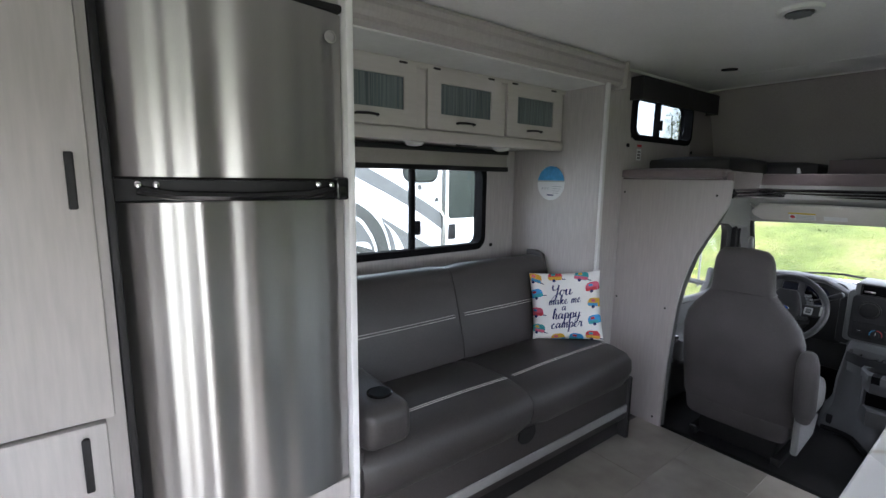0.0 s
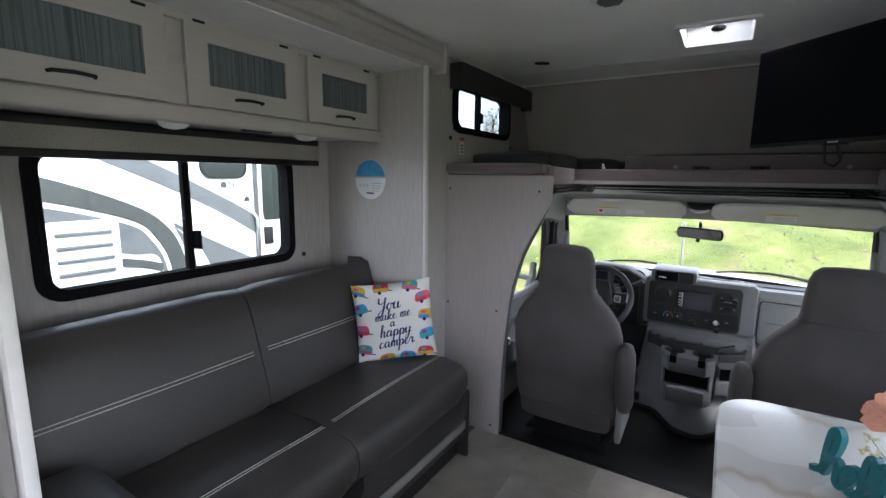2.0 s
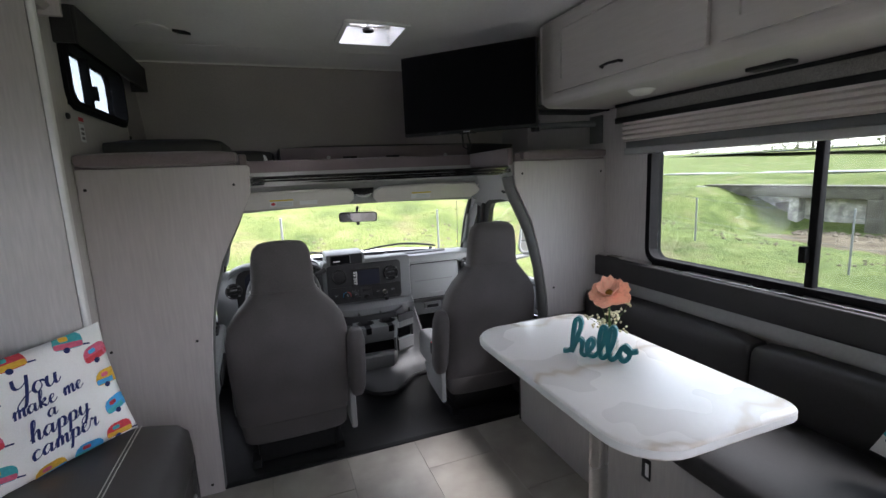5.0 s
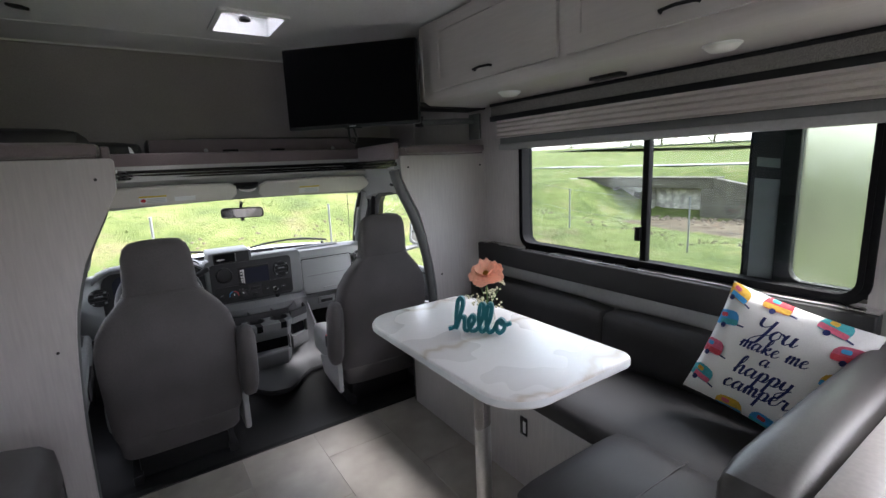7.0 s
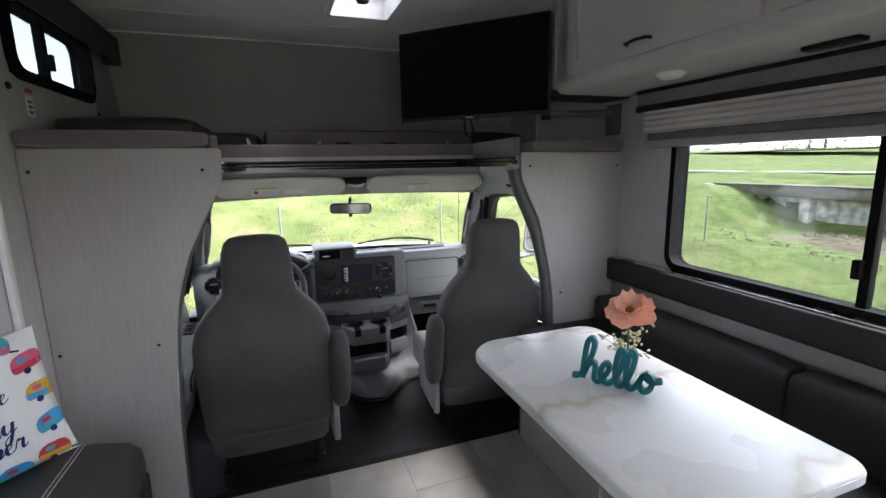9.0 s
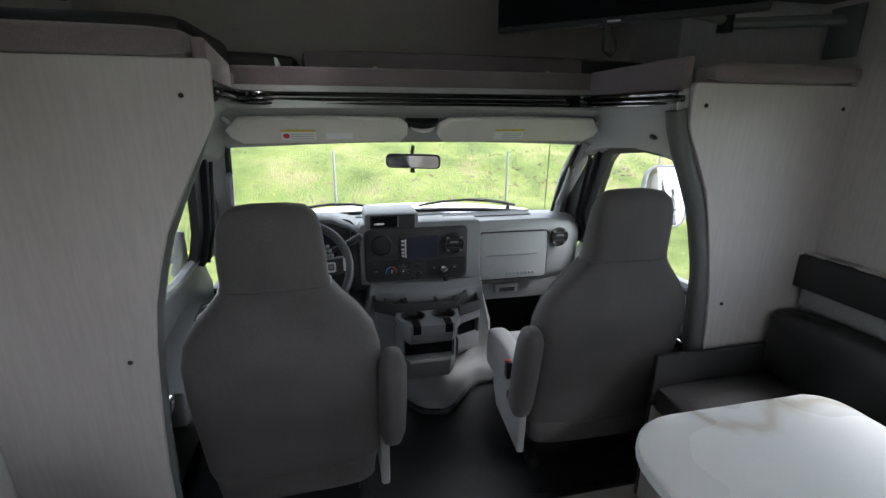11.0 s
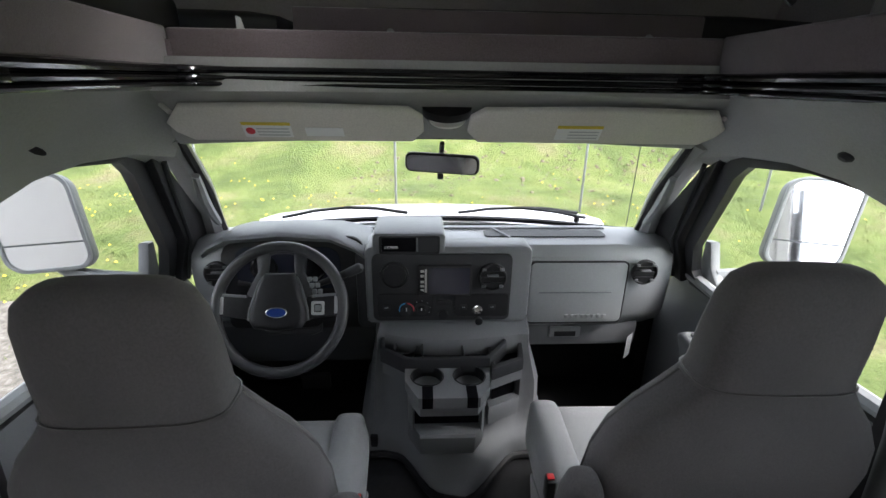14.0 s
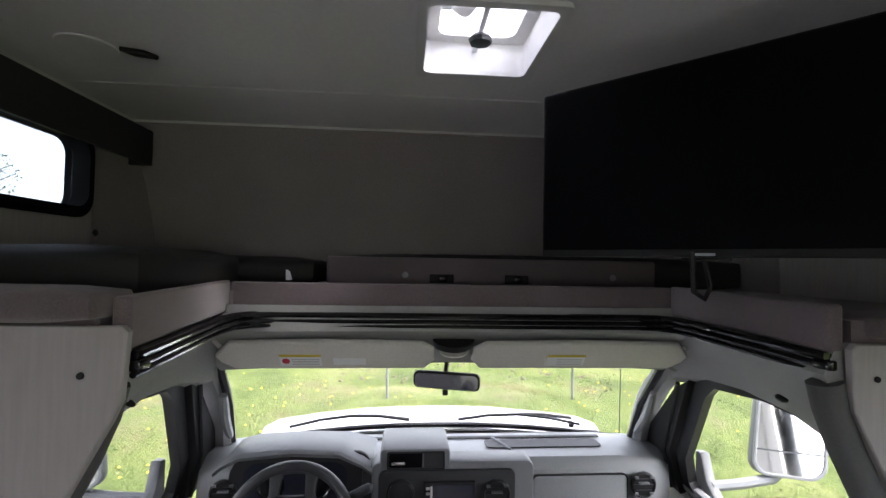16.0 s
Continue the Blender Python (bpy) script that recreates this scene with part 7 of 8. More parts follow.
# overhead cabinets on the dinette side
rc = thing("overhead_cabinet", "off-white overhead cabinet with panelled doors over the dinette", "cabinet", (1.6, -0.8, 1.66))
RY = -0.60
end = rrect(RY - 0.425, RY, 1.665, 2.055, (0.002, 0.045, 0.002, 0.002), 6)
part("body", prism([(y, z) for y, z in end], 3.2, 0.0, m=axes((-0.60, 0, 0), (0, 1, 0), (0, 0, 1), (1, 0, 0))), M_CAB, rc)
part("end_moulding", prism(rrect(RY - 0.41, RY + 0.004, 1.66, 2.05, (0.002, 0.05, 0.002, 0.002), 6), 0.022, 0.006, 2, axes((2.596, 0, 0), (0, 1, 0), (0, 0, 1), (1, 0, 0))), M_CAB, rc)
for a, b in ((1.66, 2.485), (0.80, 1.62), (-0.06, 0.76)):
    d = part("door", ring(rrect(a, b, 1.715, 2.035, 0.006, 2), rrect(a + 0.065, b - 0.065, 1.77, 1.985, 0.003, 2), 0.02, axes((0, RY + 0.021, 0), (1, 0, 0), (0, 0, 1), (0, -1, 0)), 0.005), M_CAB, rc)
    part("panel", prism(rrect(a + 0.06, b - 0.06, 1.765, 1.99, 0.003, 2), 0.01, 0.002, 1, axes((0, RY + 0.012, 0), (1, 0, 0), (0, 0, 1), (0, -1, 0))), M_CAB, d)
    cab_handle(d, (a + b) / 2 - 0.055, (a + b) / 2 + 0.055, RY + 0.022, 1.755, 1)
for x in (2.09, 1.17, 0.35):
    lp = thing("puck_light", "round white puck light under the cabinet", "light", (x, -0.745, 1.65), "puck lights")
    part("lens", lathe([(0.048, 0.0), (0.046, -0.008), (0.034, -0.018), (0.01, -0.022), (0.001, -0.022)], 22, Matrix.Translation((x, -0.745, 1.664))), M_LENS, lp)
    part("rim", lathe([(0.053, 0.004), (0.053, -0.002), (0.047, -0.004), (0.046, 0.0)], 22, Matrix.Translation((x, -0.745, 1.664))), M_WHITE, lp)
solo("cabinet_air_vent", box(1.56, 1.70, -0.86, -0.81, 1.652, 1.666, 0.004), M_BLACK, "small black vent under the cabinet", "vent")
solo("tv_shelf", box(2.60, 2.78, -1.02, -0.56, 1.655, 1.68, 0.004), M_BLACK, "black bracket shelf beside the cabinet", "shelf")

# valance and blind
rv = thing("window_valance", "grey tweed valance with black bands over the dinette window", "valance", (1.6, -0.98, 1.56))
part("face", box(0.60, 2.47, -0.968, -0.95, 1.595, 1.662, 0.003), M_VALANCE, rv)
part("top_band", box(0.60, 2.475, -1.028, -0.945, 1.648, 1.664, 0.003), M_BLACK, rv)
part("bottom_band", box(0.60, 2.475, -0.974, -0.944, 1.57, 1.598, 0.003), M_BLACK, rv)
part("return_end", box(2.455, 2.472, -1.028, -0.968, 1.575, 1.65, 0.002), M_VALANCE, rv)
bl = thing("pleated_blind", "half-raised grey pleated window blind", "blind", (1.6, -1.0, 1.41))
zz = []
for i in range(9):
    z = 1.572 - 0.0118 * i
    zz.append((-0.964 if i % 2 else -0.947, z))
back = [(y - 0.002, z) for y, z in zz[::-1]]
for i in range(8):
    (ya, za), (yb, zb) = zz[i], zz[i + 1]
    part("pleat", solid(loft([[(0.66, ya, za), (0.66, yb, zb)], [(2.425, ya, za), (2.425, yb, zb)]], False, False), 0.0012), M_BLIND, bl)
part("bottom_rail", box(0.655, 2.43, -1.01, -0.966, 1.414, 1.446, 0.005), M_SILVERTRIM, bl)
part("gathered_fabric", box(0.66, 2.425, -1.006, -0.974, 1.446, 1.478, 0.003), M_DASHM, bl)

# television on its bracket
tv = thing("television", "flat black television on a swing bracket", "television", (2.69, -0.225, 1.56))
A, B = Vector((2.982, 0.018, 0)), Vector((2.470, -0.486, 0))
u = (A - B).normalized()
nrm = Vector((-u.y, u.x, 0))
if nrm.x > 0:
    nrm = -nrm
L = (A - B).length
tm = axes((B.x, B.y, 1.56), u, (0, 0, 1), nrm)
part("case", prism(rrect(0, L, 0, 0.405, 0.006, 3), -0.035, 0.005, 2, tm), M_BLACK, tv)
part("screen", prism(rrect(0.006, L - 0.006, 0.016, 0.399, 0.003, 2), 0.0012, m=tm), M_TV_SHADE, tv)
part("logo_plate", prism(rrect(L * 0.475, L * 0.525, 0.003, 0.008, 0.001, 2), 0.0022, m=tm), M_PALEGREY, tv, "plain silver logo plate")
part("sensor_bar", prism(rrect(L * 0.44, L * 0.56, -0.006, -0.001, 0.002, 2), -0.02, m=tm), M_BLACK, tv)
part("rear_bulge", prism(rrect(L * 0.2, L * 0.8, 0.05, 0.30, 0.02, 3), -0.07, 0.012, 2, tm), M_BLACK, tv)
br = thing("tv_bracket", "dark folding television bracket on the wall", "bracket", (2.70, -1.0, 1.60))
mid = (A + B) / 2 - nrm * 0.08
part("wall_plate", box(2.66, 2.76, -1.03, -1.015, 1.49, 1.64, 0.004), M_DASHM, br)
part("arm", tube([(2.71, -1.015, 1.60), (2.86, -0.72, 1.60)], 0.018, 8), M_DASHM, br)
part("arm", tube([(2.86, -0.72, 1.61), (mid.x, mid.y, 1.64)], 0.016, 8), M_DASHM, br)
part("joint", lathe([(0.025, 0), (0.025, 0.06)], 12, Matrix.Translation((2.86, -0.72, 1.575))), M_BLACK, br)
part("head_plate", prism(rrect(L * 0.42, L * 0.58, 0.04, 0.16, 0.01, 2), -0.012, m=tm @ Matrix.Translation((0, 0, -0.07))), M_BLACK, br)
part("cable", tube([(2.73, -0.21, 1.57), (2.74, -0.22, 1.49), (2.75, -0.25, 1.475), (2.76, -0.27, 1.50), (2.755, -0.24, 1.60)], 0.005, 6), M_BLACK, br)

# entry door folded back outside
dr = thing("door_1", "dark entry door with frosted window folded back outside", "door", (0.85, -1.14, -0.1), kind="structure")
DY = -1.15
part("slab", wall_grid((0.50, 0.60, 1.07, 1.218), (-0.10, 0.87, 1.62, 1.80), [(0.60, 1.07, 0.87, 1.62)], 0.035, on_y(DY)), M_SWOOSHD, dr)
part("window_frame", ring(rrect(0.56, 1.116, 0.858, 1.66, 0.075), rrect(0.615, 1.066, 0.905, 1.60, 0.045), 0.03, on_y(DY + 0.028), 0.004), M_BLACK, dr)
part("frosted_pane", prism(rrect(0.60, 1.07, 0.87, 1.62, 0.05), 0.006, m=on_y(DY + 0.015)), M_FROST, dr, "frosted glass").visible_shadow = False
for pts in ([(1.121, 0.60), (1.20, 0.60), (1.202, 1.256), (1.124, 1.25)], [(1.127, 1.29), (1.20, 1.298), (1.20, 1.33), (1.129, 1.322)], [(1.074, 1.66), (1.128, 1.70), (1.128, 1.74), (1.074, 1.70)]):
    part("silver_decal", prism(pts, 0.002, m=on_y(DY + 0.0352)), M_SWOOSHL, dr)
part("door_edge", box(1.2185, 1.226, DY - 0.003, DY + 0.038, -0.10, 1.80, 0.002), M_BLACK, dr)

# ---- outside ----
def ease(a, b, x):
    t = max(0.0, min(1.0, (x - a) / (b - a)))
    return t * t * (3 - 2 * t)


def ground_z(x, y):
    z = -0.85
    front = 0.185 * max(0.0, min(x, 34.0) - 6.5) * ease(-16, -6, y)
    ditch = -0.35 * math.exp(-((x - 10.5) / 1.2) ** 2) * ease(-10, -4, y)
    side = -1.1 * ease(-10, -20, y) + 2.3 * ease(-25, -32, y)
    gully = -0.25 * ease(-13, -20, y) * (1 - ease(-24.5, -26.5, y)) * (1 - ease(15, 20, x)) + 1.75 * ease(15.8, 21.5, x) * ease(-15, -24, y) * (1 - ease(-26, -31, y))
    far = 3.0 * ease(40, 120, math.hypot(x, y))
    bump = 0.05 * noise.noise((x * 0.8, y * 0.8, 0.0)) + 0.14 * noise.noise((x * 0.17, y * 0.17, 3.0))
    near = ease(3.2, 6.0, math.hypot(max(0, x - 1.5) * 0.8, max(0, abs(y - 0.2) - 1.0)))
    return z + (front + ditch + side + gully + far) + bump * near


def axis_cuts(lo, hi, c0, c1, fine, mid):
    out, v = [], c0
    while v <= c1 + 1e-6:
        out.append(v)
        v += fine
    step, v = mid, c1
    while v < hi:
        v += step
        step *= 1.28
        out.append(min(v, hi))
    step, v = mid, c0
    while v > lo:
        v -= step
        step *= 1.28
        out.append(max(v, lo))
    return sorted(set(round(q, 4) for q in out))


xs, ys = axis_cuts(-500, 600, -8, 36, 0.6, 0.8), axis_cuts(-600, 500, -34, 16, 0.6, 0.8)
verts = [(x, y, ground_z(x, y)) for x in xs for y in ys]
ny = len(ys)
faces = [(i * ny + j, (i + 1) * ny + j, (i + 1) * ny + j + 1, i * ny + j + 1) for i in range(len(xs) - 1) for j in range(ny - 1)]
gm = bpy.data.meshes.new("ground")
gm.from_pydata(verts, [], faces)
gm.materials.append(M_GRASS)
gm.polygons.foreach_set("use_smooth", [True] * len(faces))
tagged(new("ground", gm), "spring grass verge rising to a bank", "ground", kind="structure")
gv = bm_new()
rows = []
for x in (-12, -8, -4, 0, 2, 4, 5, 5.8, 6.4):
    rows.append([(x, y, ground_z(x, y) + 0.025) for y in (-1.9, -1.5, -1, 0, 1, 2, 3, 4, 5, 6.5, 8, 10, 12)])
join(gv, loft(rows, False, False))
tagged(part("pavement_gravel", gv, M_GRAVEL), "pale gravel parking strip", "gravel", kind="structure")

# grass tufts, dandelions, and leaf litter as loose stuff
rng = random.Random(11)
tv_, tf_ = [], []
for i in range(9000):
    if i % 3:
        x, y = rng.uniform(5.2, 22) , rng.uniform(-9, 12)
    else:
        x, y = rng.uniform(-2, 24), rng.uniform(-22, -4.5)
    z = ground_z(x, y)
    for b in range(3):
        a = rng.uniform(0, 6.28)
        h = rng.uniform(0.03, 0.11)
        w = rng.uniform(0.006, 0.014)
        dx, dy = math.cos(a), math.sin(a)
        o = len(tv_)
        px, py = x + rng.uniform(-0.08, 0.08), y + rng.uniform(-0.08, 0.08)
        tv_ += [(px - dy * w, py + dx * w, z - 0.01), (px + dy * w, py - dx * w, z - 0.01), (px + dx * h * 1.5, py + dy * h * 1.5, z + h * 0.6)]
        tf_.append((o, o + 1, o + 2))
me = bpy.data.meshes.new("grass_tufts")
me.from_pydata(tv_, [], tf_)
me.materials.append(M_GRASS)
tagged(new("grass_tufts", me), "short tufts of spring grass", "grass", kind="stuff")
tv_, tf_ = [], []
for i in range(420):
    cl = rng.choice(((7.5, 3.4), (8.6, 2.5), (9.5, 5.0), (7.2, 4.6), (9, -2.5)))
    x, y = rng.gauss(cl[0], 1.0), rng.gauss(cl[1], 1.2)
    if x < 6.3 or rng.random() < 0.45:
        continue
    z = ground_z(x, y) + 0.03
    o = len(tv_)
    r = 0.016
    tv_ += [(x + r * math.cos(k * 1.047), y + r * math.sin(k * 1.047), z) for k in range(6)] + [(x, y, z + 0.015)]
    tf_ += [(o + k, o + (k + 1) % 6, o + 6) for k in range(6)]
me = bpy.data.meshes.new("dandelions")
me.from_pydata(tv_, [], tf_)
me.materials.append(M_DANDE)
tagged(new("dandelions", me), "yellow dandelion heads in the grass", "flowers", kind="stuff")


def rubble(name, label, spots):
    vv, ff = [], []
    for x, y, r in spots:
        z = ground_z(x, y)
        o = len(vv)
        for dz, q in ((-0.3, 0.9), (0.25, 0.8), (0.6, 0.35)):
            for k in range(5):
                a = k * 1.2566 + rng.uniform(-0.3, 0.3)
                rr = r * q * rng.uniform(0.7, 1.2)
                vv.append((x + rr * math.cos(a), y + rr * math.sin(a), z + dz * r * rng.uniform(0.7, 1.2)))
        for l in range(2):
            for k in range(5):
                ff.append((o + l * 5 + k, o + l * 5 + (k + 1) % 5, o + l * 5 + 5 + (k + 1) % 5, o + l * 5 + 5 + k))
        ff.append(tuple(o + 10 + k for k in range(5)))
    me = bpy.data.meshes.new(name)
    me.from_pydata(vv, [], ff)
    me.materials.append(M_ROCK)
    tagged(new(name, me), label, "rubble", kind="stuff")


rubble("ditch_litter", "brown stones and dead leaves along the ditch", [(10.6 + rng.gauss(0, 0.45) - 0.12 * (yy - 0), yy, rng.uniform(0.02, 0.055)) for yy in [rng.uniform(-9, 1.5) for _ in range(420)]]
       + [(rng.uniform(3, 20), -10.5 + rng.gauss(0, 0.35), rng.uniform(0.03, 0.06)) for _ in range(200)])
rubble("culvert_rubble", "brown rubble in front of the culvert", [(rng.uniform(8, 15.5), -23.2 + rng.gauss(0, 0.8), rng.uniform(0.06, 0.2)) for _ in range(150)])

# culvert
cv = thing("culvert", "weathered concrete culvert under the road", "culvert", (15, -25, -2.2))
part("back_wall", box(10.0, 20.6, -26.1, -25.9, -3.2, -0.5), M_CONC, cv)
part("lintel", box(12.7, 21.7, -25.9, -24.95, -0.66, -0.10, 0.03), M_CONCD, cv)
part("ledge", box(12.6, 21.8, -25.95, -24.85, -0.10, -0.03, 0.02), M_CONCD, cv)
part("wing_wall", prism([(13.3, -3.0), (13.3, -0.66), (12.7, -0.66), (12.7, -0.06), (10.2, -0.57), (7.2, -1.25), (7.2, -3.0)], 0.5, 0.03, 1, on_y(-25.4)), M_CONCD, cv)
part("apron_edge", prism([(21.7, -0.10), (22.3, -0.10), (17.0, -2.6), (16.3, -2.6)], 0.35, 0.03, 1, on_y(-25.0)), M_CONC, cv)
for x, w in ((19.3, 0.3), (16.7, 0.25)):
    part("pier", box(x - w, x + w, -25.88, -25.3, -3.2, -0.62, 0.04), M_CONC, cv)
# Thin dark sheet on the back wall paints the shade between piers.
part("drain", box(17.2, 18.0, -25.88, -25.86, -2.6, -1.0, 0.01), M_CONCD, cv)
# bare ground in front of the culvert, with a ragged edge
rng2 = random.Random(5)
soil = bm_new()
rings_ = []
for q in (0.0, 0.35, 0.6, 0.8, 0.93, 1.0):
    row_ = []
    for k in range(48):
        a = 2 * math.pi * k / 48
        e = 1 + 0.16 * math.sin(3 * a + 1) + 0.09 * math.sin(7 * a) + (0.07 * math.sin(19 * a + 2) if q > 0.9 else 0)
        x, y = 10.4 + 4.6 * q * e * math.cos(a), -22.0 + 2.6 * q * e * math.sin(a)
        row_.append((x, y, ground_z(x, y) + 0.04 - 0.05 * q ** 6))
    rings_.append(row_)
join(soil, loft(rings_, False))
tagged(part("ground_bare_soil", soil, M_SOIL), "bare brown soil in front of the culvert", "soil", kind="structure")

def strip(name, y0, y1, dz, mt, label):
    rows = [[(x, y, 0.97 + dz + 0.02 * (x > 9999)) for y in (y0, y1)] for x in (-200, -60, -20, 0, 20, 60, 200)]
    zmax = max(ground_z(x, (y0 + y1) / 2) for x in (-20, 0, 10, 20, 30))
    rows = [[(x, y, zmax + dz) for x, y, z in r] for r in rows]
    tagged(part(name, solid(loft(rows, False, False), -0.05), mt), label, "road", kind="structure")


strip("road", -36.5, -33.5, 0.05, M_ROAD, "pale two-lane road beyond the culvert")
strip("road_far", -75, -66, 0.9, M_ROAD, "pale far carriageway")
sg = thing("road_sign", "pale road sign on two posts", "sign", (26, -60, 1))
part("board", box(21.0, 24.2, -60.1, -60.0, 3.6, 5.2, 0.02), M_PAPER, sg)
for x in (21.6, 23.6):
    part("post", box(x - 0.06, x + 0.06, -60.0, -59.9, 0.5, 5.0), M_POST, sg)
for x, y, h in ((5.55, -9.0, 1.2), (8.8, -9.0, 1.05), (12.0, -9.0, 1.1), (2.3, -9.0, 1.2), (8.7, 0.62, 1.2), (8.7, 3.45, 1.3), (8.7, 6.3, 1.3), (8.7, -2.2, 1.2), (8.7, -5.1, 1.2)):
    f = thing("fence_post", "thin galvanised fence post in the grass", "fence post", (x, y, ground_z(x, y)), "fence posts")
    part("pipe", tube([(x, y, ground_z(x, y) - 0.1), (x, y, ground_z(x, y) + h)], 0.019, 8), M_POST, f)
    part("cap", lathe([(0.024, 0), (0.022, 0.02), (0.008, 0.03)], 8, Matrix.Translation((x, y, ground_z(x, y) + h - 0.01))), M_POST, f)
for pts in ([(x, -9.0) for x in (2.3, 5.55, 8.8, 12.0)],):
    for h in (0.5, 1.05):
        solo("fence_wire", tube([(x, y, ground_z(x, y) + h) for x, y in pts], 0.003, 4), M_POST, "thin fence wire between posts", "wire", "fence wires")

# neighbouring motorhome
NY = 4.6
rvh = thing("parked_motorhome", "white motorhome with grey swoosh decals parked alongside", "motorhome", (1.5, 5.8, -0.85))
part("body", box(-4.1, 4.6, NY, NY + 2.4, -0.35, 2.55, 0.06, 3), M_RVWHITE, rvh)
part("cab", box(4.6, 6.4, NY + 0.15, NY + 2.25, -0.35, 1.15, 0.15, 3), M_RVWHITE, rvh)
part("underbody", box(-3.9, 6.2, NY + 0.1, NY + 2.3, -0.65, -0.34), M_BLACK, rvh)
for x in (-2.2, 5.4):
    part("tyre", lathe([(0.2, -0.12), (0.36, -0.12), (0.38, -0.06), (0.38, 0.06), (0.36, 0.12), (0.2, 0.12)], 24, axes((x, NY + 0.16, -0.46), (1, 0, 0), (0, 0, 1), (0, -1, 0))), M_RUBBER, rvh)


def swoosh(pts_a, pts_b, mt, lift):
    a, b = smooth(pts_a, 6), smooth(pts_b, 6)
    bm = loft([[(p.x, NY - lift, p.y), (q.x, NY - lift, q.y)] for p, q in zip(a, b)], False, False)
    part("swoosh_decal", solid(bm, 0.002), mt, rvh)


swoosh([(0.2, 2.35), (1.4, 2.02), (2.557, 1.56), (3.195, 1.25), (3.678, 0.98), (4.25, 0.56)], [(0.2, 2.12), (1.4, 1.84), (2.43, 1.44), (3.195, 1.07), (3.68, 0.777), (4.08, 0.50)], M_DECAL, 0.004)
swoosh([(0.6, 1.55), (1.6, 1.44), (2.421, 1.157), (2.77, 0.894), (2.91, 0.54), (2.93, 0.2)], [(0.6, 1.36), (1.6, 1.24), (2.418, 1.007), (2.65, 0.80), (2.754, 0.54), (2.76, 0.2)], M_DECALD, 0.006)
swoosh([(0.6, 1.31), (1.6, 1.19), (2.39, 0.975), (2.61, 0.79), (2.72, 0.54), (2.73, 0.2)], [(0.6, 0.74), (1.6, 0.76), (2.2, 0.73), (2.45, 0.68), (2.66, 0.62), (2.70, 0.2)], M_DECAL, 0.004)
swoosh([(1.6, 0.70), (2.2, 0.68), (2.5, 0.63), (2.69, 0.565)], [(1.6, 0.62), (2.2, 0.60), (2.5, 0.55), (2.68, 0.48)], M_DECALD, 0.005)
swoosh([(2.80, 0.955), (3.196, 0.732), (3.58, 0.52), (3.9, 0.34)], [(2.83, 0.90), (3.02, 0.73), (3.13, 0.53), (3.2, 0.34)], M_DECAL, 0.004)
swoosh([(2.81, 0.92), (2.92, 0.79), (2.99, 0.62), (3.02, 0.4)], [(2.815, 0.90), (2.87, 0.78), (2.925, 0.60), (2.94, 0.4)], M_DECAL, 0.005)
part("window_frame", ring(rrect(3.105, 3.63, 1.37, 1.88, 0.12), rrect(3.12, 3.615, 1.385, 1.865, 0.11), 0.02, axes((0, NY, 0), (1, 0, 0), (0, 0, 1), (0, -1, 0))), M_BLACK, rvh)
part("window_pane", prism(rrect(3.115, 3.62, 1.38, 1.87, 0.11), 0.012, m=axes((0, NY, 0), (1, 0, 0), (0, 0, 1), (0, -1, 0))), M_DKGLASS, rvh)
ed = part("entry_door", ring(rrect(3.76, 4.42, 0.0, 2.2, 0.05), rrect(3.80, 4.285, 0.89, 2.0, 0.06), 0.025, axes((0, NY, 0), (1, 0, 0), (0, 0, 1), (0, -1, 0))), M_RVWHITE, rvh)
part("door_pane", prism(rrect(3.79, 4.295, 0.88, 2.01, 0.06), 0.014, m=axes((0, NY, 0), (1, 0, 0), (0, 0, 1), (0, -1, 0))), M_DKGLASS, ed)
part("door_latch", box(3.80, 3.915, NY - 0.05, NY - 0.02, 0.62, 0.82, 0.012), M_BLACK, ed)
part("grab_handle", tube([(3.70, NY - 0.01, 0.45), (3.70, NY - 0.06, 0.52), (3.70, NY - 0.06, 0.93), (3.68, NY - 0.01, 1.0)], 0.016, 8), M_ALU, rvh)
vt = part("utility_hatch", prism(rrect(1.82, 2.34, 0.40, 1.02, 0.05), 0.02, 0.006, 2, axes((0, NY, 0), (1, 0, 0), (0, 0, 1), (0, -1, 0))), M_RVWHITE, rvh)
for k in range(5):
    part("louvre", box(1.88, 2.28, NY - 0.035, NY - 0.019, 0.46 + 0.11 * k, 0.49 + 0.11 * k, 0.004), M_DECAL, vt)
part("door_jamb", box(3.705, 3.755, NY - 0.02, NY, -0.3, 2.25, 0.006), M_DECALD, rvh)
tx = text_mesh("24 L", 0.085, 0.2, 0.001, 1.2)
tx.transform(axes((3.47, NY - 0.005, 1.30), (1, 0, 0), (0, 0, 1), (0, -1, 0)))
part("marking", tx, M_DECALD, rvh)
part("round_mark", lathe([(0.035, 0), (0.035, 0.003), (0.002, 0.003)], 18, axes((3.355, NY - 0.001, 1.302), (1, 0, 0), (0, 0, 1), (0, -1, 0))), M_DECALD, rvh)
part("badge", prism([(3.58, 1.12), (3.66, 1.12), (3.645, 1.165), (3.62, 1.178), (3.60, 1.16)], 0.004, m=axes((0, NY, 0), (1, 0, 0), (0, 0, 1), (0, -1, 0))), M_SWOOSHD, rvh)
part("badge_line", box(3.565, 3.675, NY - 0.004, NY, 1.095, 1.108), M_DECAL, rvh)
for k in range(5):
    part("door_label_line", box(3.98, 4.15, NY - 0.031, NY - 0.026, 0.54 + 0.026 * k, 0.552 + 0.026 * k), M_PALEGREY, rvh)
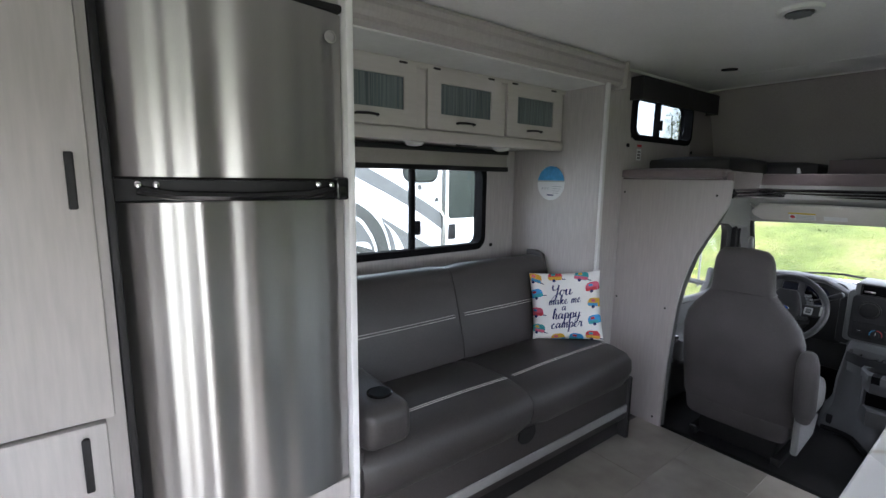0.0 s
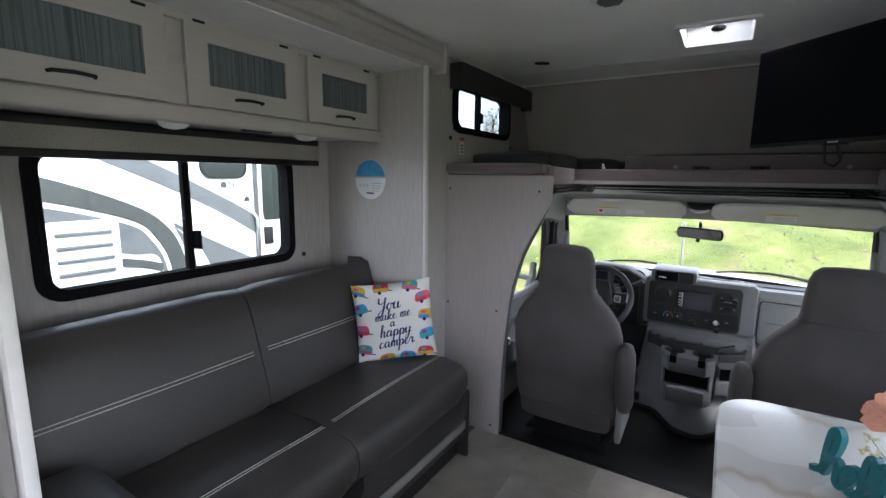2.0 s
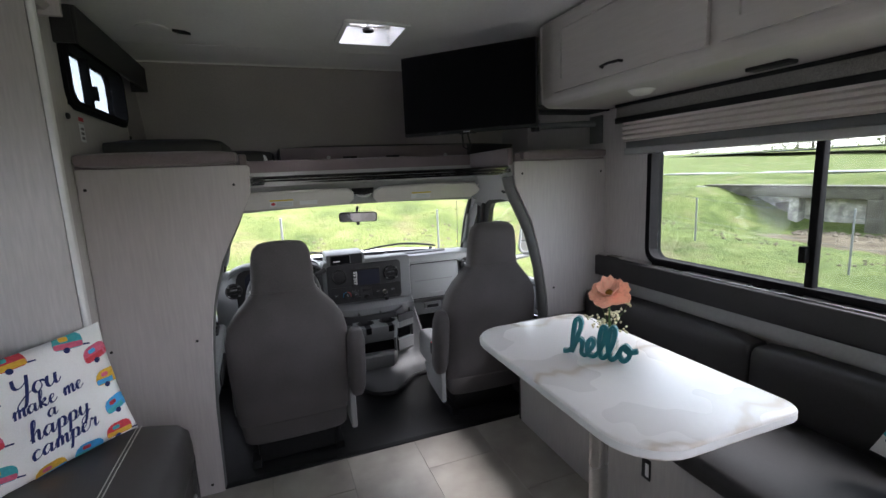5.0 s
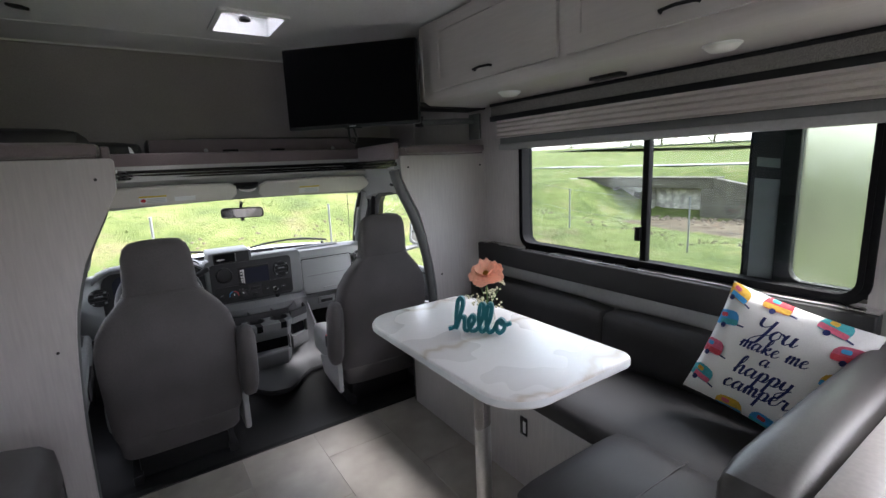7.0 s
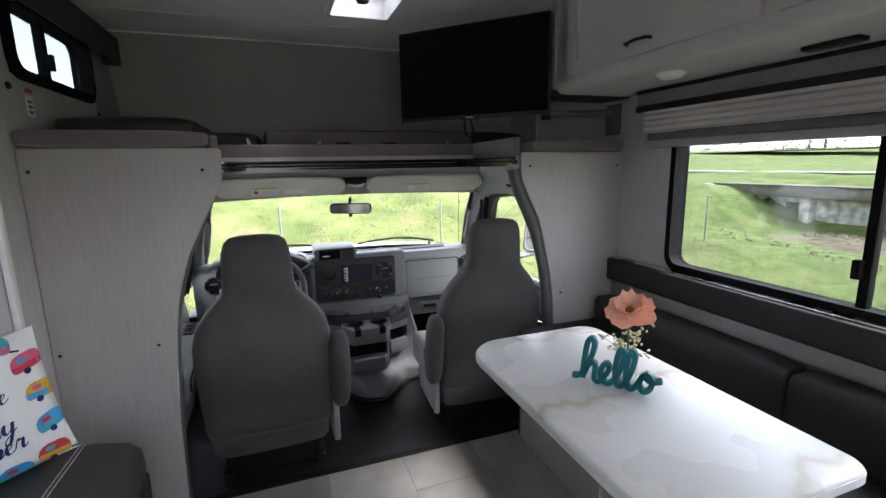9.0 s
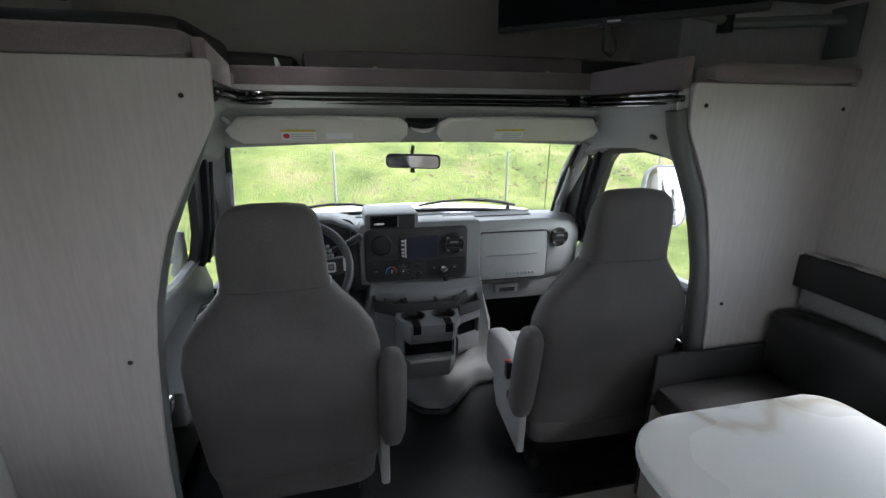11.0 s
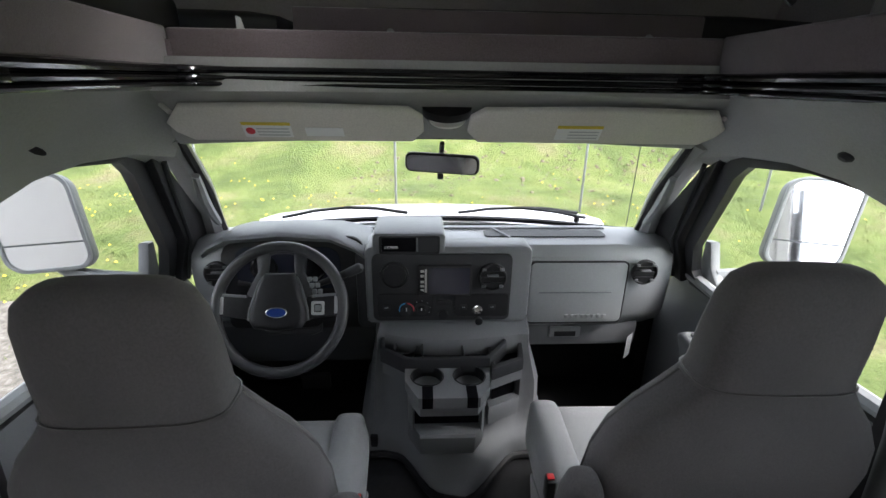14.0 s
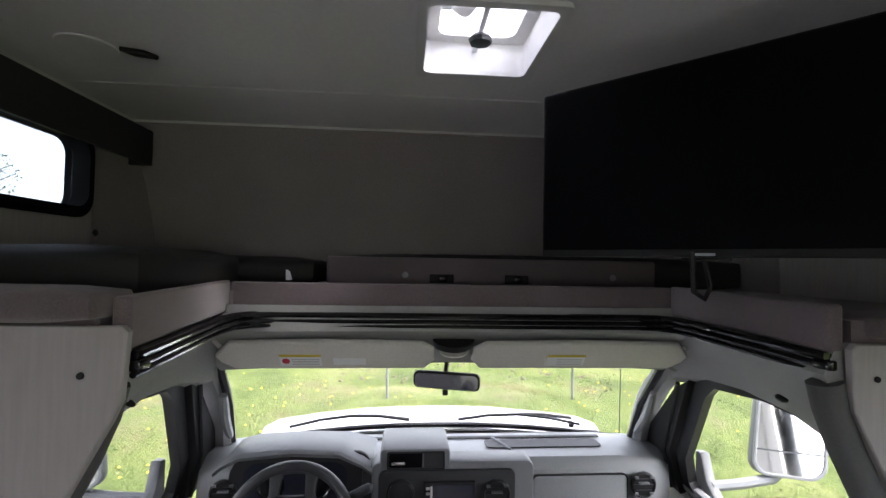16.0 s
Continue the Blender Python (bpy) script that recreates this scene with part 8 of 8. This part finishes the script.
# sign post and low building beyond, seen through the small high window
bld = thing("low_building", "pale low building across the lot", "building", (28, 33, 0))
part("wall", box(24, 33, 33, 38, -0.5, 4.6), M_EXT, bld)
part("roof", box(23.6, 33.4, 32.6, 38.4, 4.6, 5.0), M_SWOOSHL, bld)
for x in (25.5, 28, 30.5):
    w = part("window", box(x, x + 1.6, 32.93, 33.0, 2.2, 3.6, 0.02), M_DKGLASS, bld)


def tree(x, y, h, seed):
    r = random.Random(seed)
    z = ground_z(x, y)
    t = thing("tree", "bare-topped spring tree with thin foliage", "tree", (x, y, z), "far trees")
    part("trunk", tube([(x, y, z - 0.2), (x + 0.1, y, z + h * 0.4), (x, y + 0.1, z + h * 0.9)], [0.22, 0.14, 0.04], 7), M_BARK, t)
    lb = bm_new()
    cr = bm_new()
    for i in range(9):
        a = r.uniform(0, 6.28)
        zz = z + h * r.uniform(0.3, 0.75)
        e = Vector((x + math.cos(a) * h * 0.28, y + math.sin(a) * h * 0.28, zz + h * 0.18))
        join(lb, tube([(x, y, zz), e], [0.07, 0.02], 5))
    part("limbs", lb, M_BARK, t)
    vv, ff = [], []
    for i in range(900):
        a, q = r.uniform(0, 6.28), r.random() ** 0.5
        hh = r.uniform(0.25, 1.0)
        rad = h * 0.34 * math.sin(math.pi * min(1, hh * 0.9)) ** 0.6 * q
        c = Vector((x + rad * math.cos(a), y + rad * math.sin(a), z + h * hh))
        s = h * 0.022 * r.uniform(0.5, 1.3)
        o = len(vv)
        for _ in range(3):
            vv.append(c + Vector((r.uniform(-s, s), r.uniform(-s, s), r.uniform(-s, s))))
        ff.append((o, o + 1, o + 2))
    me = bpy.data.meshes.new("crown")
    me.from_pydata([v - Vector((x, y, z)) for v in vv], [], ff)
    me.materials.append(M_LEAFY)
    ob = new("crown", me)
    ob.parent = t


for i, (x, y, h) in enumerate(((52, 33, 6), (57, 36, 7), (48, 40, 6.5), (62, 30, 6), (66, 42, 7.5), (72, 36, 6), (36, -88, 8), (30, -92, 9), (44, -90, 8), (52, -86, 9), (22, -92, 8), (14, -90, 9), (60, -95, 10))):
    tree(x, y, h, 30 + i)

# thin scrub along the far carriageway
rng = random.Random(21)
vv, ff = [], []
for i in range(5200):
    x = rng.uniform(-10, 75)
    y = -84 + rng.gauss(0, 1.6)
    z = ground_z(x, y) + abs(rng.gauss(0, 1.0)) * (2.2 + 1.1 * math.sin(x * 0.31) + 0.6 * math.sin(x * 0.9 + 1))
    o, q = len(vv), rng.uniform(0.12, 0.34)
    for _ in range(3):
        vv.append((x + rng.uniform(-q, q), y + rng.uniform(-q, q), z + rng.uniform(-q, q)))
    ff.append((o, o + 1, o + 2))
me = bpy.data.meshes.new("far_scrub")
me.from_pydata(vv, [], ff)
me.materials.append(M_LEAFY)
tagged(new("far_scrub", me), "grey-green scrub beyond the far road", "scrub", kind="stuff")

# ---- floor tiles, last ----
TW, TL = 0.3435, 0.6
row = 0
y = -0.188 - TW * 2
tile_cache = {}
while y < SY:
    y0, y1 = max(y, YR + 0.005), min(y + TW, 1.2)
    if y1 - y0 > 0.03:
        x = XREAR + 0.01 - (TL / 2 if row % 2 else 0)
        while x < 2.65:
            x0, x1 = max(x, XREAR + 0.01), min(x + TL, 2.65)
            if x1 - x0 > 0.03:
                key = (round(x1 - x0, 3), round(y1 - y0, 3))
                if key not in tile_cache:
                    w, d = key
                    b = box(0.001, w - 0.001, 0.001, d - 0.001, -0.004, 0.0, 0.0008, 1)
                    me = bpy.data.meshes.new("tile")
                    b.to_mesh(me)
                    b.free()
                    me.materials.append(M_TILE)
                    tile_cache[key] = me
                t = new("tile", tile_cache[key])
                t.parent = floor
                t.location = (x0, y0, 0)
            x += TL
    y += TW
    row += 1
